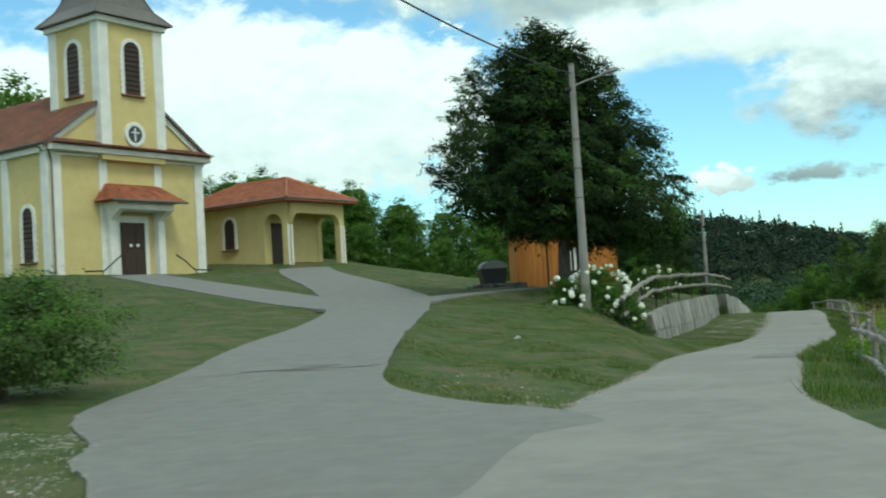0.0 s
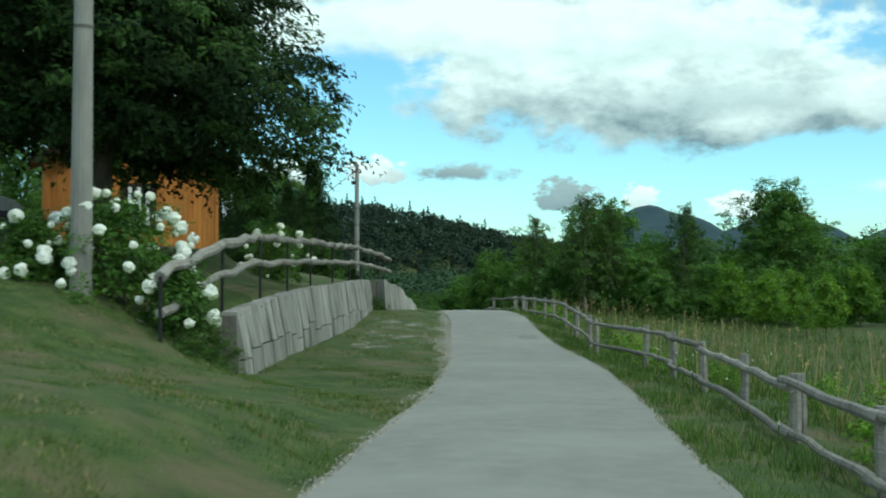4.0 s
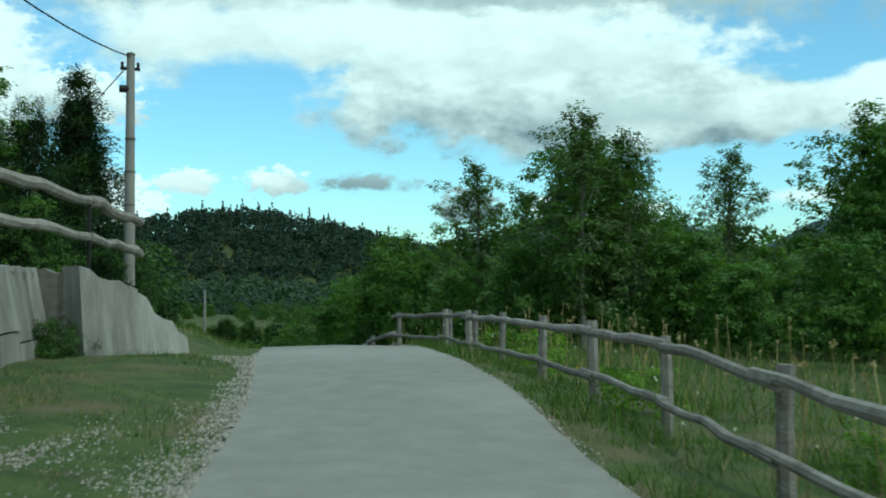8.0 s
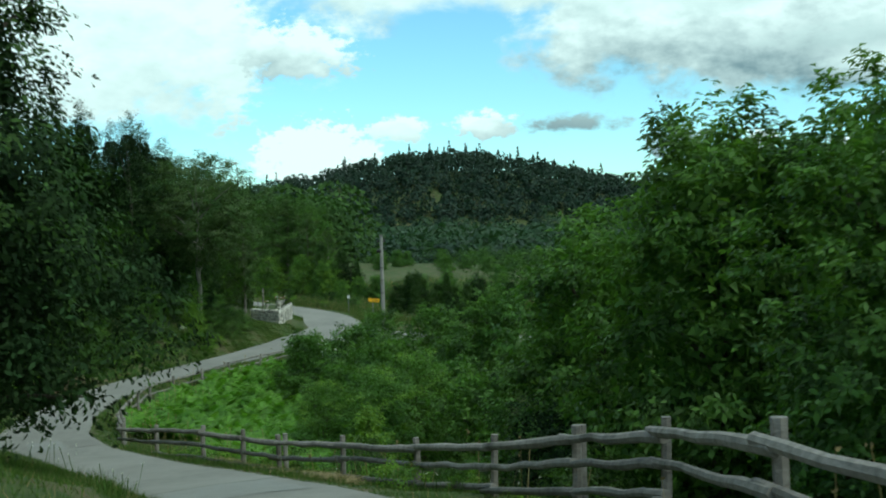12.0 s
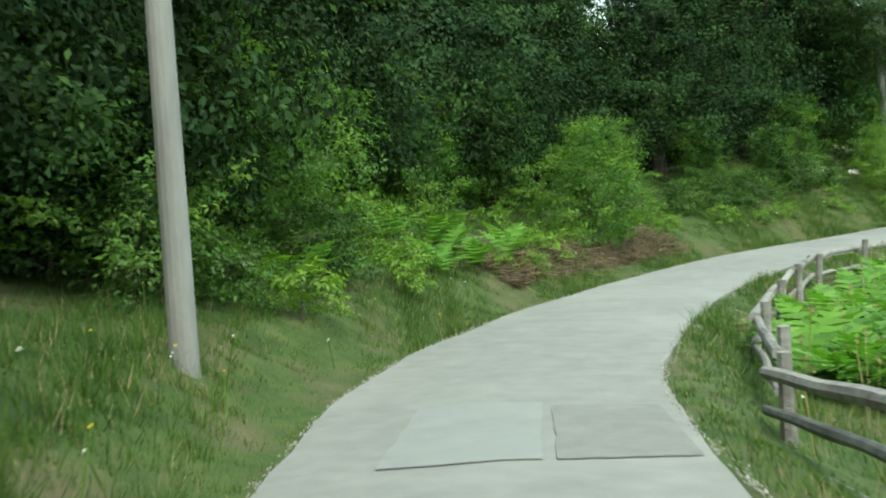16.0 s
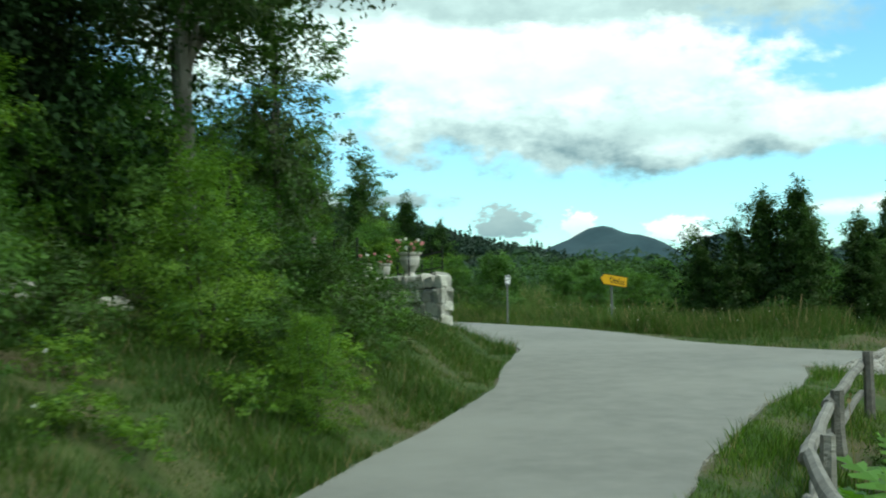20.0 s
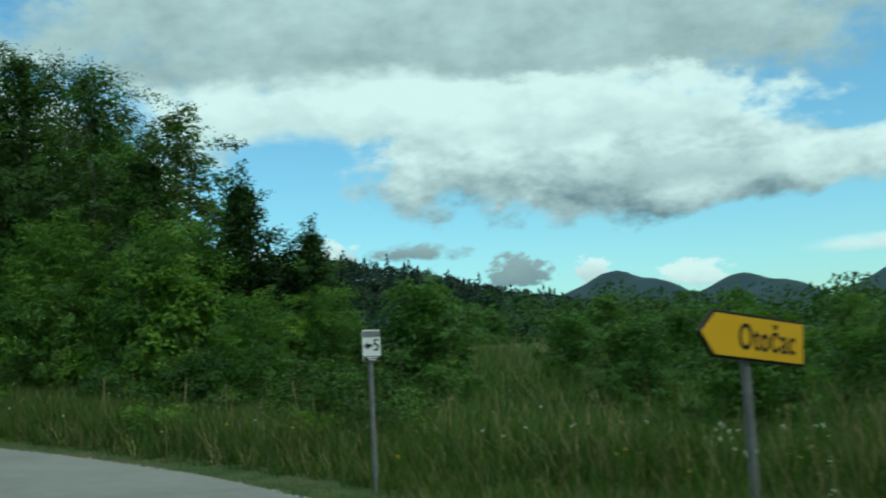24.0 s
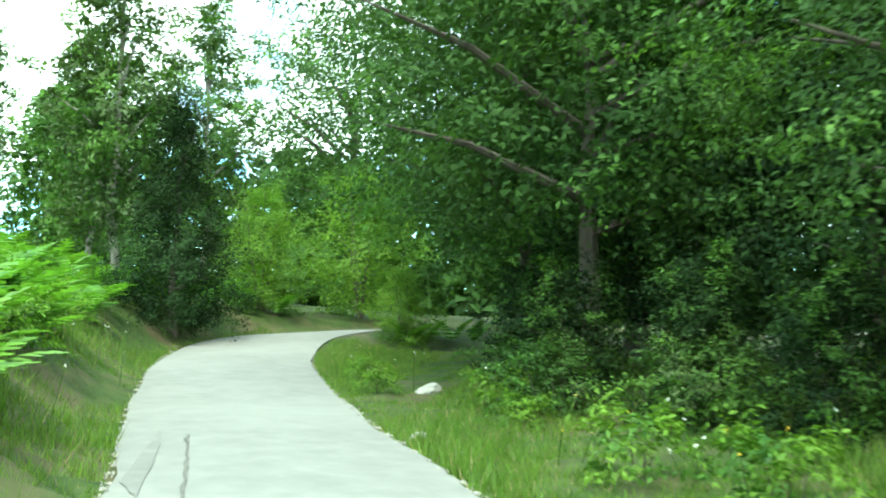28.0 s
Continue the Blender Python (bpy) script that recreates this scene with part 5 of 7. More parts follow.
def plant(name, label, category, seed, height, width, shape, mat, clumps, per, leaf, base=0.2, spread_=0.4, trunk_r=0.14, bark="bark",
          limbs=8, flat=0.6, inner=0.5, fork=False, mats=None, slim=0.55, stems=1, lump=0.25, droop=0.0, fine=True, heart=1.0, rise=0.35, more=1.75, skew=0.0, shade_mat=""):
    """One tree or shrub, built at the origin: trunk with limbs, and a crown of many small leaves."""
    rng, rnd = np.random.default_rng(seed), random.Random(seed)
    root = thing(name, (0, 0, 0), label, category)
    c, pts, out, spray, along, core = crown_points(rng, height * base, height, width / 2, PROFILE[shape], clumps, int(per * more), spread_, flat, inner, lump, rise=rise)
    c[:, 2] -= skew * c[:, 0]
    bm = bmesh.new()
    for s in range(stems):
        lean = (rnd.uniform(-0.3, 0.3) * (stems > 1) * width * 0.5, rnd.uniform(-0.3, 0.3) * (stems > 1) * width * 0.5)
        top = height * (0.86 if shape in ("cone", "lime", "tall") else 0.62)
        line = [Vector((lean[0] * f, lean[1] * f, -0.4 + (top + 0.4) * f)) + Vector((rnd.uniform(-1, 1), rnd.uniform(-1, 1), 0)) * trunk_r * 0.7 * (0 < i) for i, f in enumerate([k / 7 for k in range(8)])]
        tube(bm, line, [trunk_r * (1.25 if k == 0 else 1 - 0.85 * k / 7) for k in range(8)], 8, 0.08, rnd)
        if fork:
            tube(bm, [line[3], line[4] + Vector((0.5, 0.1, 0.2)), line[6] + Vector((1.2, 0.3, 0.4))], [trunk_r * 0.6, trunk_r * 0.45, trunk_r * 0.15], 7, 0.06, rnd)
    trunk = part("trunk", bm, bark, root)
    for i in range(limbs):
        q = Vector(c[rnd.randrange(len(c))])
        z0 = max(height * base * 0.7, min(q.z - 0.2, q.z * 0.75))
        a = Vector((0, 0, z0))
        m_ = a.lerp(q, 0.55) + Vector((0, 0, 0.15 * (q - a).length * 0.4))
        bm = bmesh.new()
        tube(bm, [a, m_, q], [trunk_r * 0.42, trunk_r * 0.26, trunk_r * 0.07], 6, 0.05, rnd)
        part("limb", bm, bark, trunk)
    pts = pts - np.array([0, 0, 1.0]) * droop * np.linalg.norm(pts[:, :2], axis=1)[:, None]
    pts[:, 2] = np.maximum(pts[:, 2] - skew * pts[:, 0], 0.05)
    core[:, 2] = np.maximum(core[:, 2] - skew * core[:, 0], 0.2)
    v, f = leaf_cloud(pts, out, leaf * 0.72, rng, slim, fine=fine, along=along)
    names = mats or [mat]
    idx = (rng.uniform(0, 1, len(c)) ** 1.3 * len(names)).astype(int).clip(0, len(names) - 1)[spray] if len(names) > 1 else None
    cr = new("crown", raw_mesh("crown", v, f, names, idx))
    cr.parent = root
    # inner leaves added to block light, so the crown's inside stays dark
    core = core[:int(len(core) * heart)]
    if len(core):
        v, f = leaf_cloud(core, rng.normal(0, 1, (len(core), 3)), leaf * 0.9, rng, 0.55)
        inner_ = new("inner_foliage", raw_mesh("inner_foliage", v, f, [shade_mat or names[0]]))
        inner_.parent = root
    return root


def sow(root, spots, rng, scale=(0.85, 1.2), sink=0.1, group=""):
    """Sets copies of a plant at the spots (x, y or x, y, scale); the first spot takes the plant itself."""
    spots = [s for s in spots if (s[0] - P4[0]) ** 2 + (s[1] - P4[1] + 0.8) ** 2 > 7.0]
    for i, s in enumerate(spots):
        k = (s[2] if len(s) > 2 else 1.0) * (rng.uniform(*scale) if len(s) < 3 else 1.0)
        m = Matrix.Translation((s[0], s[1], float(verge_z(s[0], s[1])[0]) - sink)) @ Matrix.Rotation(rng.uniform(0, 6.28), 4, "Z")
        ob = root if i == 0 else copy_thing(root, m)
        ob.matrix_basis = m
        ob.scale = (k, k, k * rng.uniform(0.92, 1.08))
        if group:
            ob["group"] = group


def beside(key, off, y0, y1, step, rng, jitter=0.4, depth=0.0):
    """Spots along a road: off > 0 to the right of its direction, off < 0 to the left, measured from the edge."""
    q = LINES[key]
    d = np.gradient(q[:, :2], axis=0)
    d /= np.linalg.norm(d, axis=1)[:, None]
    nrm = np.stack([d[:, 1], -d[:, 0]], 1)
    p_ = q[:, :2] + nrm * (np.sign(off) * q[:, 3] / 2 + off)[:, None]
    p_ = p_[(p_[:, 1] >= min(y0, y1)) & (p_[:, 1] <= max(y0, y1))]
    return [(x + rng.uniform(-jitter, jitter), y + rng.uniform(-jitter, jitter)) for x, y in resample(p_, step)]


R_ = random.Random(11)
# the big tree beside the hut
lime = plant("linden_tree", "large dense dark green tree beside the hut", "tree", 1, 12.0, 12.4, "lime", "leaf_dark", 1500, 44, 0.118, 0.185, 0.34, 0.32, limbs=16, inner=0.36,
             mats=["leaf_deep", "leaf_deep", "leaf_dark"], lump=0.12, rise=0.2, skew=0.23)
lime.matrix_basis = pose(5.1, 48.4, 1.6)

# archetypes, then their places
oak = plant("broadleaf_tree", "dense green broadleaf tree at the edge of the woods", "tree", 2, 8.5, 6.2, "round", "leaf_mid", 270, 44, 0.125, 0.12, 0.34, 0.16, mats=["leaf_mid", "leaf_dark", "leaf_mid"])
sow(oak, [(32.9, 78.0, 0.95), (27.8, 79.2, 0.62), (13.4, 74.8, 0.72), (40.5, 72.5, 0.95), (29.0, 86, 0.9), (38, 82, 0.95), (33.0, 95, 1.0), (36.5, 101, 1.05), (41, 92, 1.0), (36, 112, 0.95), (40, 118, 0.9), (44, 106, 1.0), (38.5, 104, 1.05), (33.5, 118.5, 0.75), (47, 121, 0.9), (-12, 104, 1.05), (-4, 100, 1.0), (-8, 96, 0.9), (3, 97, 1.1), (5, 128, 1.1), (7.5, 136, 1.15), (3, 118, 1.1), (4.5, 108, 1.1), (12, 147, 1.0), (16, 150, 0.9), (27.0, 178, 0.9), (31.5, 84.5, 1.0), (34.5, 91, 1.15), (29.3, 92.8, 0.95), (24.5, 174, 0.95), (18, 179, 1.2), (11, 183, 1.0), (30, 176, 0.9), (43, 112, 1.0), (2, 112, 1.0)], R_, group="broadleaf trees round the lane")
wood_oak = plant("broadleaf_tree", "dense green broadleaf tree deep in the woods", "tree", 22, 8.5, 6.4, "round", "leaf_mid", 230, 30, 0.16, 0.1, 0.40, 0.16, limbs=4, fine=False, more=1.2, mats=["leaf_mid", "leaf_dark", "leaf_mid"])
sow(wood_oak, [(45.5, 78, 1.05), (48, 88, 1.0), (-36, 100, 1.4), (-28, 104, 1.3), (-20, 106, 1.35), (-23, 96, 1.15), (-27, 99, 1.25), (-36, 90, 2.1), (-32, 93, 1.8), (-16, 94, 1.0), (-12, 95, 1.02), (-8, 93, 0.95), (-4, 92, 0.9), (0, 90, 0.85), (3.4, 87, 0.8), (-19, 96, 1.1), (-31, 94, 1.3), (-46, 84, 1.1), (-40, 92, 1.1), (52, 70, 1.0), (2, 190, 1.0), (50, 66, 0.9), (56, 74, 1.0), (58, 84, 1.1), (52, 96, 1.1), (46, 104, 1.1), (60, 110, 1.1), (66, 96, 1.2), (70, 80, 1.2), (-32, 118, 1.1), (-22, 122, 1.2), (-10, 118, 1.1), (-50, 104, 1.2), (0, 204, 1.2), (12, 200, 1.2), (-20, 188, 1.2), (-16, 174, 1.0), (-4, 160, 1.1), (-6, 146, 1.1), (-4, 130, 1.1), (22, 192, 1.2)], R_, group="broadleaf trees round the lane")
ash = plant("slender_tree", "tall slender tree with an open uneven crown", "tree", 3, 9.0, 4.6, "tall", "leaf_olive", 220, 40, 0.105, 0.16, 0.30, 0.12, mats=["leaf_olive", "leaf_mid"], inner=0.6, limbs=12, bark="bark_pale", lump=0.4, heart=0.15)
sow(ash, [(27.7, 69.8, 0.74), (33.2, 83.4, 1.0), (29.2, 70.2, 0.6), (27.4, 75.2, 0.66), (42.0, 74.5, 0.85), (36.5, 75.5, 0.7), (27.5, 170.5, 0.95), (29.0, 166.5, 0.78), (22.0, 171.5, 0.9), (-8.1, 185.6, 1.15), (-0.6, 176.6, 1.0), (-2.4, 173.4, 0.85), (22.8, 144.8, 0.8), (-6.5, 180.0, 0.9), (30.6, 164.2, 0.7)], R_, group="slender trees round the lane")
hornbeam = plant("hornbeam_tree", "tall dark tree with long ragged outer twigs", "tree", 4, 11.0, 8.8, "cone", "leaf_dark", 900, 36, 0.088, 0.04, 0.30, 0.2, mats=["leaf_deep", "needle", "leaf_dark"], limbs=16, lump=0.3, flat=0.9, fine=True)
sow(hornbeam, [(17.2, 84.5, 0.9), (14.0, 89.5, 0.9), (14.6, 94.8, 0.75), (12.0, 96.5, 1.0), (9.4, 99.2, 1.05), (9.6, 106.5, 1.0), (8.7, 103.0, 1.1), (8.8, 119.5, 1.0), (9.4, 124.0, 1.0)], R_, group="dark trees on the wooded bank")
# leaf_deep foliage gives dark masses where shade lies behind the beeches
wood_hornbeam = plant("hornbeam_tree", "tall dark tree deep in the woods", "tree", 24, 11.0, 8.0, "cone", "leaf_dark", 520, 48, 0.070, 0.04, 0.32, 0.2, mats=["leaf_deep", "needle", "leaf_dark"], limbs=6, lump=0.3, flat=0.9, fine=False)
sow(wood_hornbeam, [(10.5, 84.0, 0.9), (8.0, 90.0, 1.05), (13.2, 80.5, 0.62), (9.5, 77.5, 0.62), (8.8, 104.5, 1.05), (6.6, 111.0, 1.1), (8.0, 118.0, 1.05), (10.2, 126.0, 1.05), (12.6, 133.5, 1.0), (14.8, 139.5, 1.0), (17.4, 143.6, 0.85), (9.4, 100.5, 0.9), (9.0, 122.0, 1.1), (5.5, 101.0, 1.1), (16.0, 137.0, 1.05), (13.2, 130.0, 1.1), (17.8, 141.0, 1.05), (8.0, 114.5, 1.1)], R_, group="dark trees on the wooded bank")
spruce = plant("spruce_tree", "dark narrow conifer among the broadleaf trees", "tree", 5, 7.5, 4.0, "cone", "needle", 260, 22, 0.12, 0.06, 0.26, 0.12, limbs=6, droop=0.25, slim=0.3)
sow(spruce, [(37.2, 78.5, 0.82), (38.6, 80.2, 0.7), (30.5, 98.5, 0.9), (44, 96, 1.0), (12.0, 92.5, 1.05), (50, 115, 1.0), (55, 122, 1.1)], R_, group="conifers")
# all-dark inner leaves put the crown's inner shade into their colour
beech = plant("beech_tree", "broad beech with layered drooping dark sprays", "tree", 6, 9.5, 9.2, "round", "leaf_mid", 420, 46, 0.078, 0.22, 0.46, 0.2, mats=["leaf_dark", "leaf_mid", "leaf_dark"], flat=0.22, limbs=12, rise=0.1, shade_mat="leaf_dark")
sow(beech, [(13.2, 174.4, 1.0), (19.5, 171.8, 0.78), (10.4, 180.9, 1.1), (9.7, 178.3, 1.0), (8.6, 184.6, 1.0), (15.0, 181, 1.25), (24.0, 167.6, 0.66), (-3.5, 188.0, 1.15), (27.4, 171.4, 0.95), (7.6, 181.6, 1.15)], R_, group="beeches over the lane")
snag = plant("forked_tree", "tree with a bare pale forked trunk and airy crown", "tree", 7, 10.8, 11.0, "umbrella", "leaf_olive", 620, 46, 0.085, 0.33, 0.36, 0.2, bark="bark_pale", fork=True, limbs=10, mats=["leaf_olive", "leaf_dark"], lump=0.4, flat=0.5, heart=0.35)
sow(snag, [(19.9, 137.25, 1.02)], R_)

# shrubs
hazel = plant("hazel_shrub", "broad hazel shrub with light green leaves", "shrub", 8, 3.4, 3.6, "bush", "leaf_mid", 150, 48, 0.052, 0.05, 0.20, 0.035, fine=True, stems=5, limbs=8, mats=["leaf_mid", "leaf_light", "leaf_mid"])
spots = beside("b", -3.3, 105.0, 112.5, 2.7, R_, 0.5) + [(13.5, 118.8, 0.82), (26.2, 107.9, 1.25), (24.6, 109.6, 0.9), (28.6, 111.5, 1.3), (10.2, 117.0, 0.8), (10.6, 121.0, 0.95), (12.6, 125.4, 0.75), (12.0, 122.6, 0.6), (14.6, 128.8, 0.7), (16.4, 131.6, 0.6)]
spots += [(19.2, 137.0, 0.95), (17.0, 134.6, 0.8), (21.0, 139.0, 0.6)]
spots += [p_ for p_ in beside("c", 4.6, 158.5, 178, 2.9, R_, 0.5) if not (p_[0] > 29 and p_[1] < 160) and not (10.5 < p_[0] < 17.5 and p_[1] > 167)] + [(30.9, 157.6, 0.62), (32.6, 159.4, 0.6)]
sow(hazel, spots, R_, (0.8, 1.15), group="shrubs along the lane")
thicket = plant("thicket_shrub", "leafy green shrub in a thicket", "shrub", 14, 3.4, 3.8, "bush", "leaf_mid", 115, 38, 0.085, 0.04, 0.24, 0.035, stems=4, limbs=5, fine=False, mats=["leaf_mid", "leaf_dark", "leaf_mid"])
bank = beside("b", -7.6, 113.0, 136.0, 2.4, R_, 0.8)
spots = [(33.2, 153.4, 0.45), (35.4, 151.6, 0.5), (38.6, 153.4, 0.44), (37, 149.0, 0.42), (41, 150, 0.5), (36.5, 156.0, 0.5), (40.5, 157, 0.42), (44, 153, 0.6), (46, 147, 0.6), (34, 158.6, 0.7), (38, 161, 0.48), (43, 162, 0.5), (48, 158, 0.8), (39.5, 159.2, 0.5), (42.0, 156.0, 0.55), (45.5, 161.5, 0.6), (41.5, 166, 0.6), (47, 168, 0.7)]
spots += [(27.2, 110.5, 1.1), (29.8, 107.0, 1.2), (25.8, 115.8, 1.0), (30.5, 114.0, 1.2), (27.5, 121, 0.9), (32, 120, 1.1), (34.5, 108, 1.3), (28.5, 94.0, 1.0), (31.5, 88.5, 1.1), (35.0, 89.0, 1.1), (37.5, 95.0, 1.2), (25.4, 126.4, 0.8), (28.0, 125.0, 1.15), (29.6, 129.6, 1.05), (32.2, 127, 1.2), (25.2, 121.4, 1.1), (34.5, 123, 1.2), (28.4, 117.5, 1.2)]
spots += [(30.6, 79.5, 0.9), (35.0, 80.5, 1.0), (39.4, 76.8, 1.0), (43.5, 73.6, 0.9), (28.6, 78.0, 0.8), (47.5, 74.0, 0.9), (50.5, 71, 0.9), (30.0, 66.8, 0.75), (32.4, 66.0, 0.85), (34.8, 65.0, 0.9), (37.2, 63.4, 0.9), (39.8, 61.0, 0.9), (42.2, 58.4, 0.95), (44.6, 55.4, 0.95), (47.0, 52.0, 1.0), (15.35, 62.7, 0.34), (15.2, 72.2, 0.75), (14.0, 71.0, 0.7), (26.8, 71.2, 0.85), (28.8, 71.0, 1.0), (30.6, 69.8, 0.95), (25.9, 73.2, 0.7), (37, 104, 1.2), (33, 126, 1.0), (38, 124, 1.1)]
spots += [(-6.5, 86, 1.0), (-3.5, 83.5, 0.9), (-0.5, 82, 1.0), (2.6, 80, 0.9), (-9, 88, 1.1), (6, 76, 0.9), (9.5, 73.5, 0.8), (12.2, 69.6, 0.55), (11.4, 66.0, 0.5)]
sow(thicket, spots, R_, (0.8, 1.15), group="shrubs along the lane")
# the leaf_deep share paints woodland shade into the undergrowth's colour
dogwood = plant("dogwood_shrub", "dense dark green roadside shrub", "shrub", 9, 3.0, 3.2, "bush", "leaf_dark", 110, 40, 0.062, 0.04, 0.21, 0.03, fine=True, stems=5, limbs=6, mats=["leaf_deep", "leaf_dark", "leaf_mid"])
spots = bank + beside("b", -4.4, 97.0, 112.0, 2.2, R_, 0.6) + beside("b", -6.0, 98.0, 113.0, 2.8, R_, 0.7) + [(34.6, 143.6, 1.1), (36.2, 142.2, 0.9), (33.5, 145.0, 0.85), (37.9, 140.4, 0.85), (39.6, 138.6, 1.0), (41.4, 136.8, 1.0), (36.3, 139.8, 0.75), (43.5, 135.2, 1.05), (38.8, 143.0, 1.0)]
spots += [(15.0, 70.6, 0.7), (16.9, 73.2, 0.55), (13.6, 75.2, 0.8), (20.4, 143.6, 0.6), (20.4, 137.9, 0.7)] + beside("c", 6.8, 160, 176, 3.2, R_, 0.6) + [(13.6, 173.2, 0.6), (15.6, 172.6, 0.65), (17.4, 171.6, 0.6), (11.8, 175.0, 0.6)]
spots += [(32.2, 84.0, 1.0), (26.8, 88.8, 0.9), (33.0, 103.5, 1.1), (30.2, 102.2, 1.0), (36, 115, 1.2), (40, 108, 1.2), (44, 119, 1.2)]
sow(dogwood, spots, R_, (0.8, 1.15), group="shrubs along the lane")
sapling = plant("young_tree", "small light green sapling on the meadow", "tree", 10, 2.8, 1.9, "tall", "leaf_light", 90, 22, 0.085, 0.22, 0.2, 0.035, mats=["leaf_light", "leaf_mid"])
sow(sapling, [(31.2, 62.6, 1.0), (32.6, 62.0, 1.05), (30.2, 58.6, 0.85), (28.6, 52.8, 0.8), (29.6, 55.2, 0.6), (34.6, 63.0, 0.95), (37.4, 62.0, 1.1), (31.5, 70.0, 0.9), (25.6, 104.6, 1.0), (30.0, 160.2, 1.0)], R_, (0.9, 1.1), group="young trees")
conical = plant("bay_shrub", "upright dense shrub with pointed tips by the junction", "shrub", 12, 4.6, 2.3, "spires", "leaf_dark", 180, 26, 0.07, 0.02, 0.20, 0.04, mats=["leaf_dark", "leaf_olive"], lump=0.4, rise=1.5, stems=2)
sow(conical, [(34.3, 142.5, 0.77), (35.6, 142.0, 0.66), (36.6, 140.6, 0.58), (33.4, 143.6, 0.6), (21.0, 151.0, 0.75), (23.0, 148.8, 0.6), (31.4, 161.3, 0.92), (29.8, 162.2, 1.0), (32.6, 160.8, 0.7),
              (34.9, 142.9, 0.62), (34.0, 141.8, 0.55), (36.2, 141.6, 0.7), (35.2, 141.2, 0.5), (37.3, 140.2, 0.6), (33.0, 144.4, 0.5), (33.9, 143.2, 0.72), (36.9, 141.4, 0.5), (30.7, 161.8, 0.7), (22.0, 150.2, 0.7), (20.2, 150.4, 0.6)], R_, group="upright shrubs")
garden_bush = plant("garden_bush", "rounded garden bush with a few pink blooms", "shrub", 13, 2.3, 4.4, "round", "leaf_mid", 300, 40, 0.05, 0.12, 0.22, 0.05, stems=4, mats=["leaf_olive", "leaf_mid", "leaf_mid"])
sow(garden_bush, [(-7.1, 17.3, 1.0)], R_)


# ---------------------------------------------------------------- roses, ferns and other flowers
def flower_head(r):
    """A loose round bloom of overlapping petals."""
    bm = bmesh.new()
    bmesh.ops.create_icosphere(bm, subdivisions=2, radius=r)
    rng = random.Random(int(r * 1000))
    for v in bm.verts:
        v.co *= rng.uniform(0.72, 1.15)
    return bm


def rose_bush(x, y, z, h, w, blooms, seed, label):
    b = plant("rose_bush", label, "shrub", seed, h, w, "bush", "leaf_mid", 110, 26, 0.055, 0.04, 0.2, 0.03, stems=5, limbs=5, mats=["leaf_mid", "leaf_dark"])
    b.matrix_basis = pose(x, y, z)
    rnd = random.Random(seed)
    me = None
    for i in range(blooms):
        a, u = rnd.uniform(0, 6.28), rnd.uniform(0.1, 1.0)
        r = w / 2 * math.sqrt(1 - u * u * 0.9) * rnd.uniform(0.85, 1.1)
        at = (r * math.cos(a), r * math.sin(a), h * u)
        if me is None:
            ob = part("bloom", flower_head(0.085), "petal", b, "white rose bloom")
            me = ob.data
        else:
            ob = new("bloom", me)
            ob.parent = b
        ob.matrix_local = pose(*at, rnd.uniform(0, 360), rnd.uniform(0, 360)) @ Matrix.Scale(rnd.uniform(0.6, 1.45), 4)
    return b


rose_bush(5.35, 39.5, 0.75, 1.75, 2.6, 72, 31, "rose bush covered in large white blooms")
rose_bush(4.1, 39.6, 0.95, 1.2, 1.5, 16, 32, "white rose bush beside the concrete pole")
rose_bush(6.2, 38.6, 0.3, 1.1, 1.2, 14, 33, "low white rose hanging over the bank")
rose_bush(10.1, 53.4, 0.95, 1.7, 2.2, 26, 34, "white rose bush behind the log railing")
rose_bush(27.4, 130.2, -6.7, 1.5, 2.2, 40, 35, "white flowering shrub beside the lane")
rose_bush(29.4, 90.5, -6.6, 1.6, 2.4, 26, 36, "white flowering shrub in the hollow")


def frond(rng, l):
    """One fern frond as an arching row of leaflets: corner arrays."""
    n = 9
    s = np.linspace(0.12, 1, n)
    mid = np.stack([l * s, np.zeros(n), l * (0.75 * s - 0.62 * s * s)], 1)
    wd = l * 0.26 * np.sin(np.pi * (s * 0.86 + 0.12))
    step = l * 0.055
    v = []
    for i in range(n):
        for sd in (-1, 1):
            tip = mid[i] + np.array([step * 1.2, sd * wd[i], -0.12 * wd[i]])
            v.append([mid[i] - [step, 0, 0], mid[i] + [step, 0, 0], tip + [step * 0.4, 0, 0], tip - [step * 0.3, 0, 0]])
    return np.array(v)


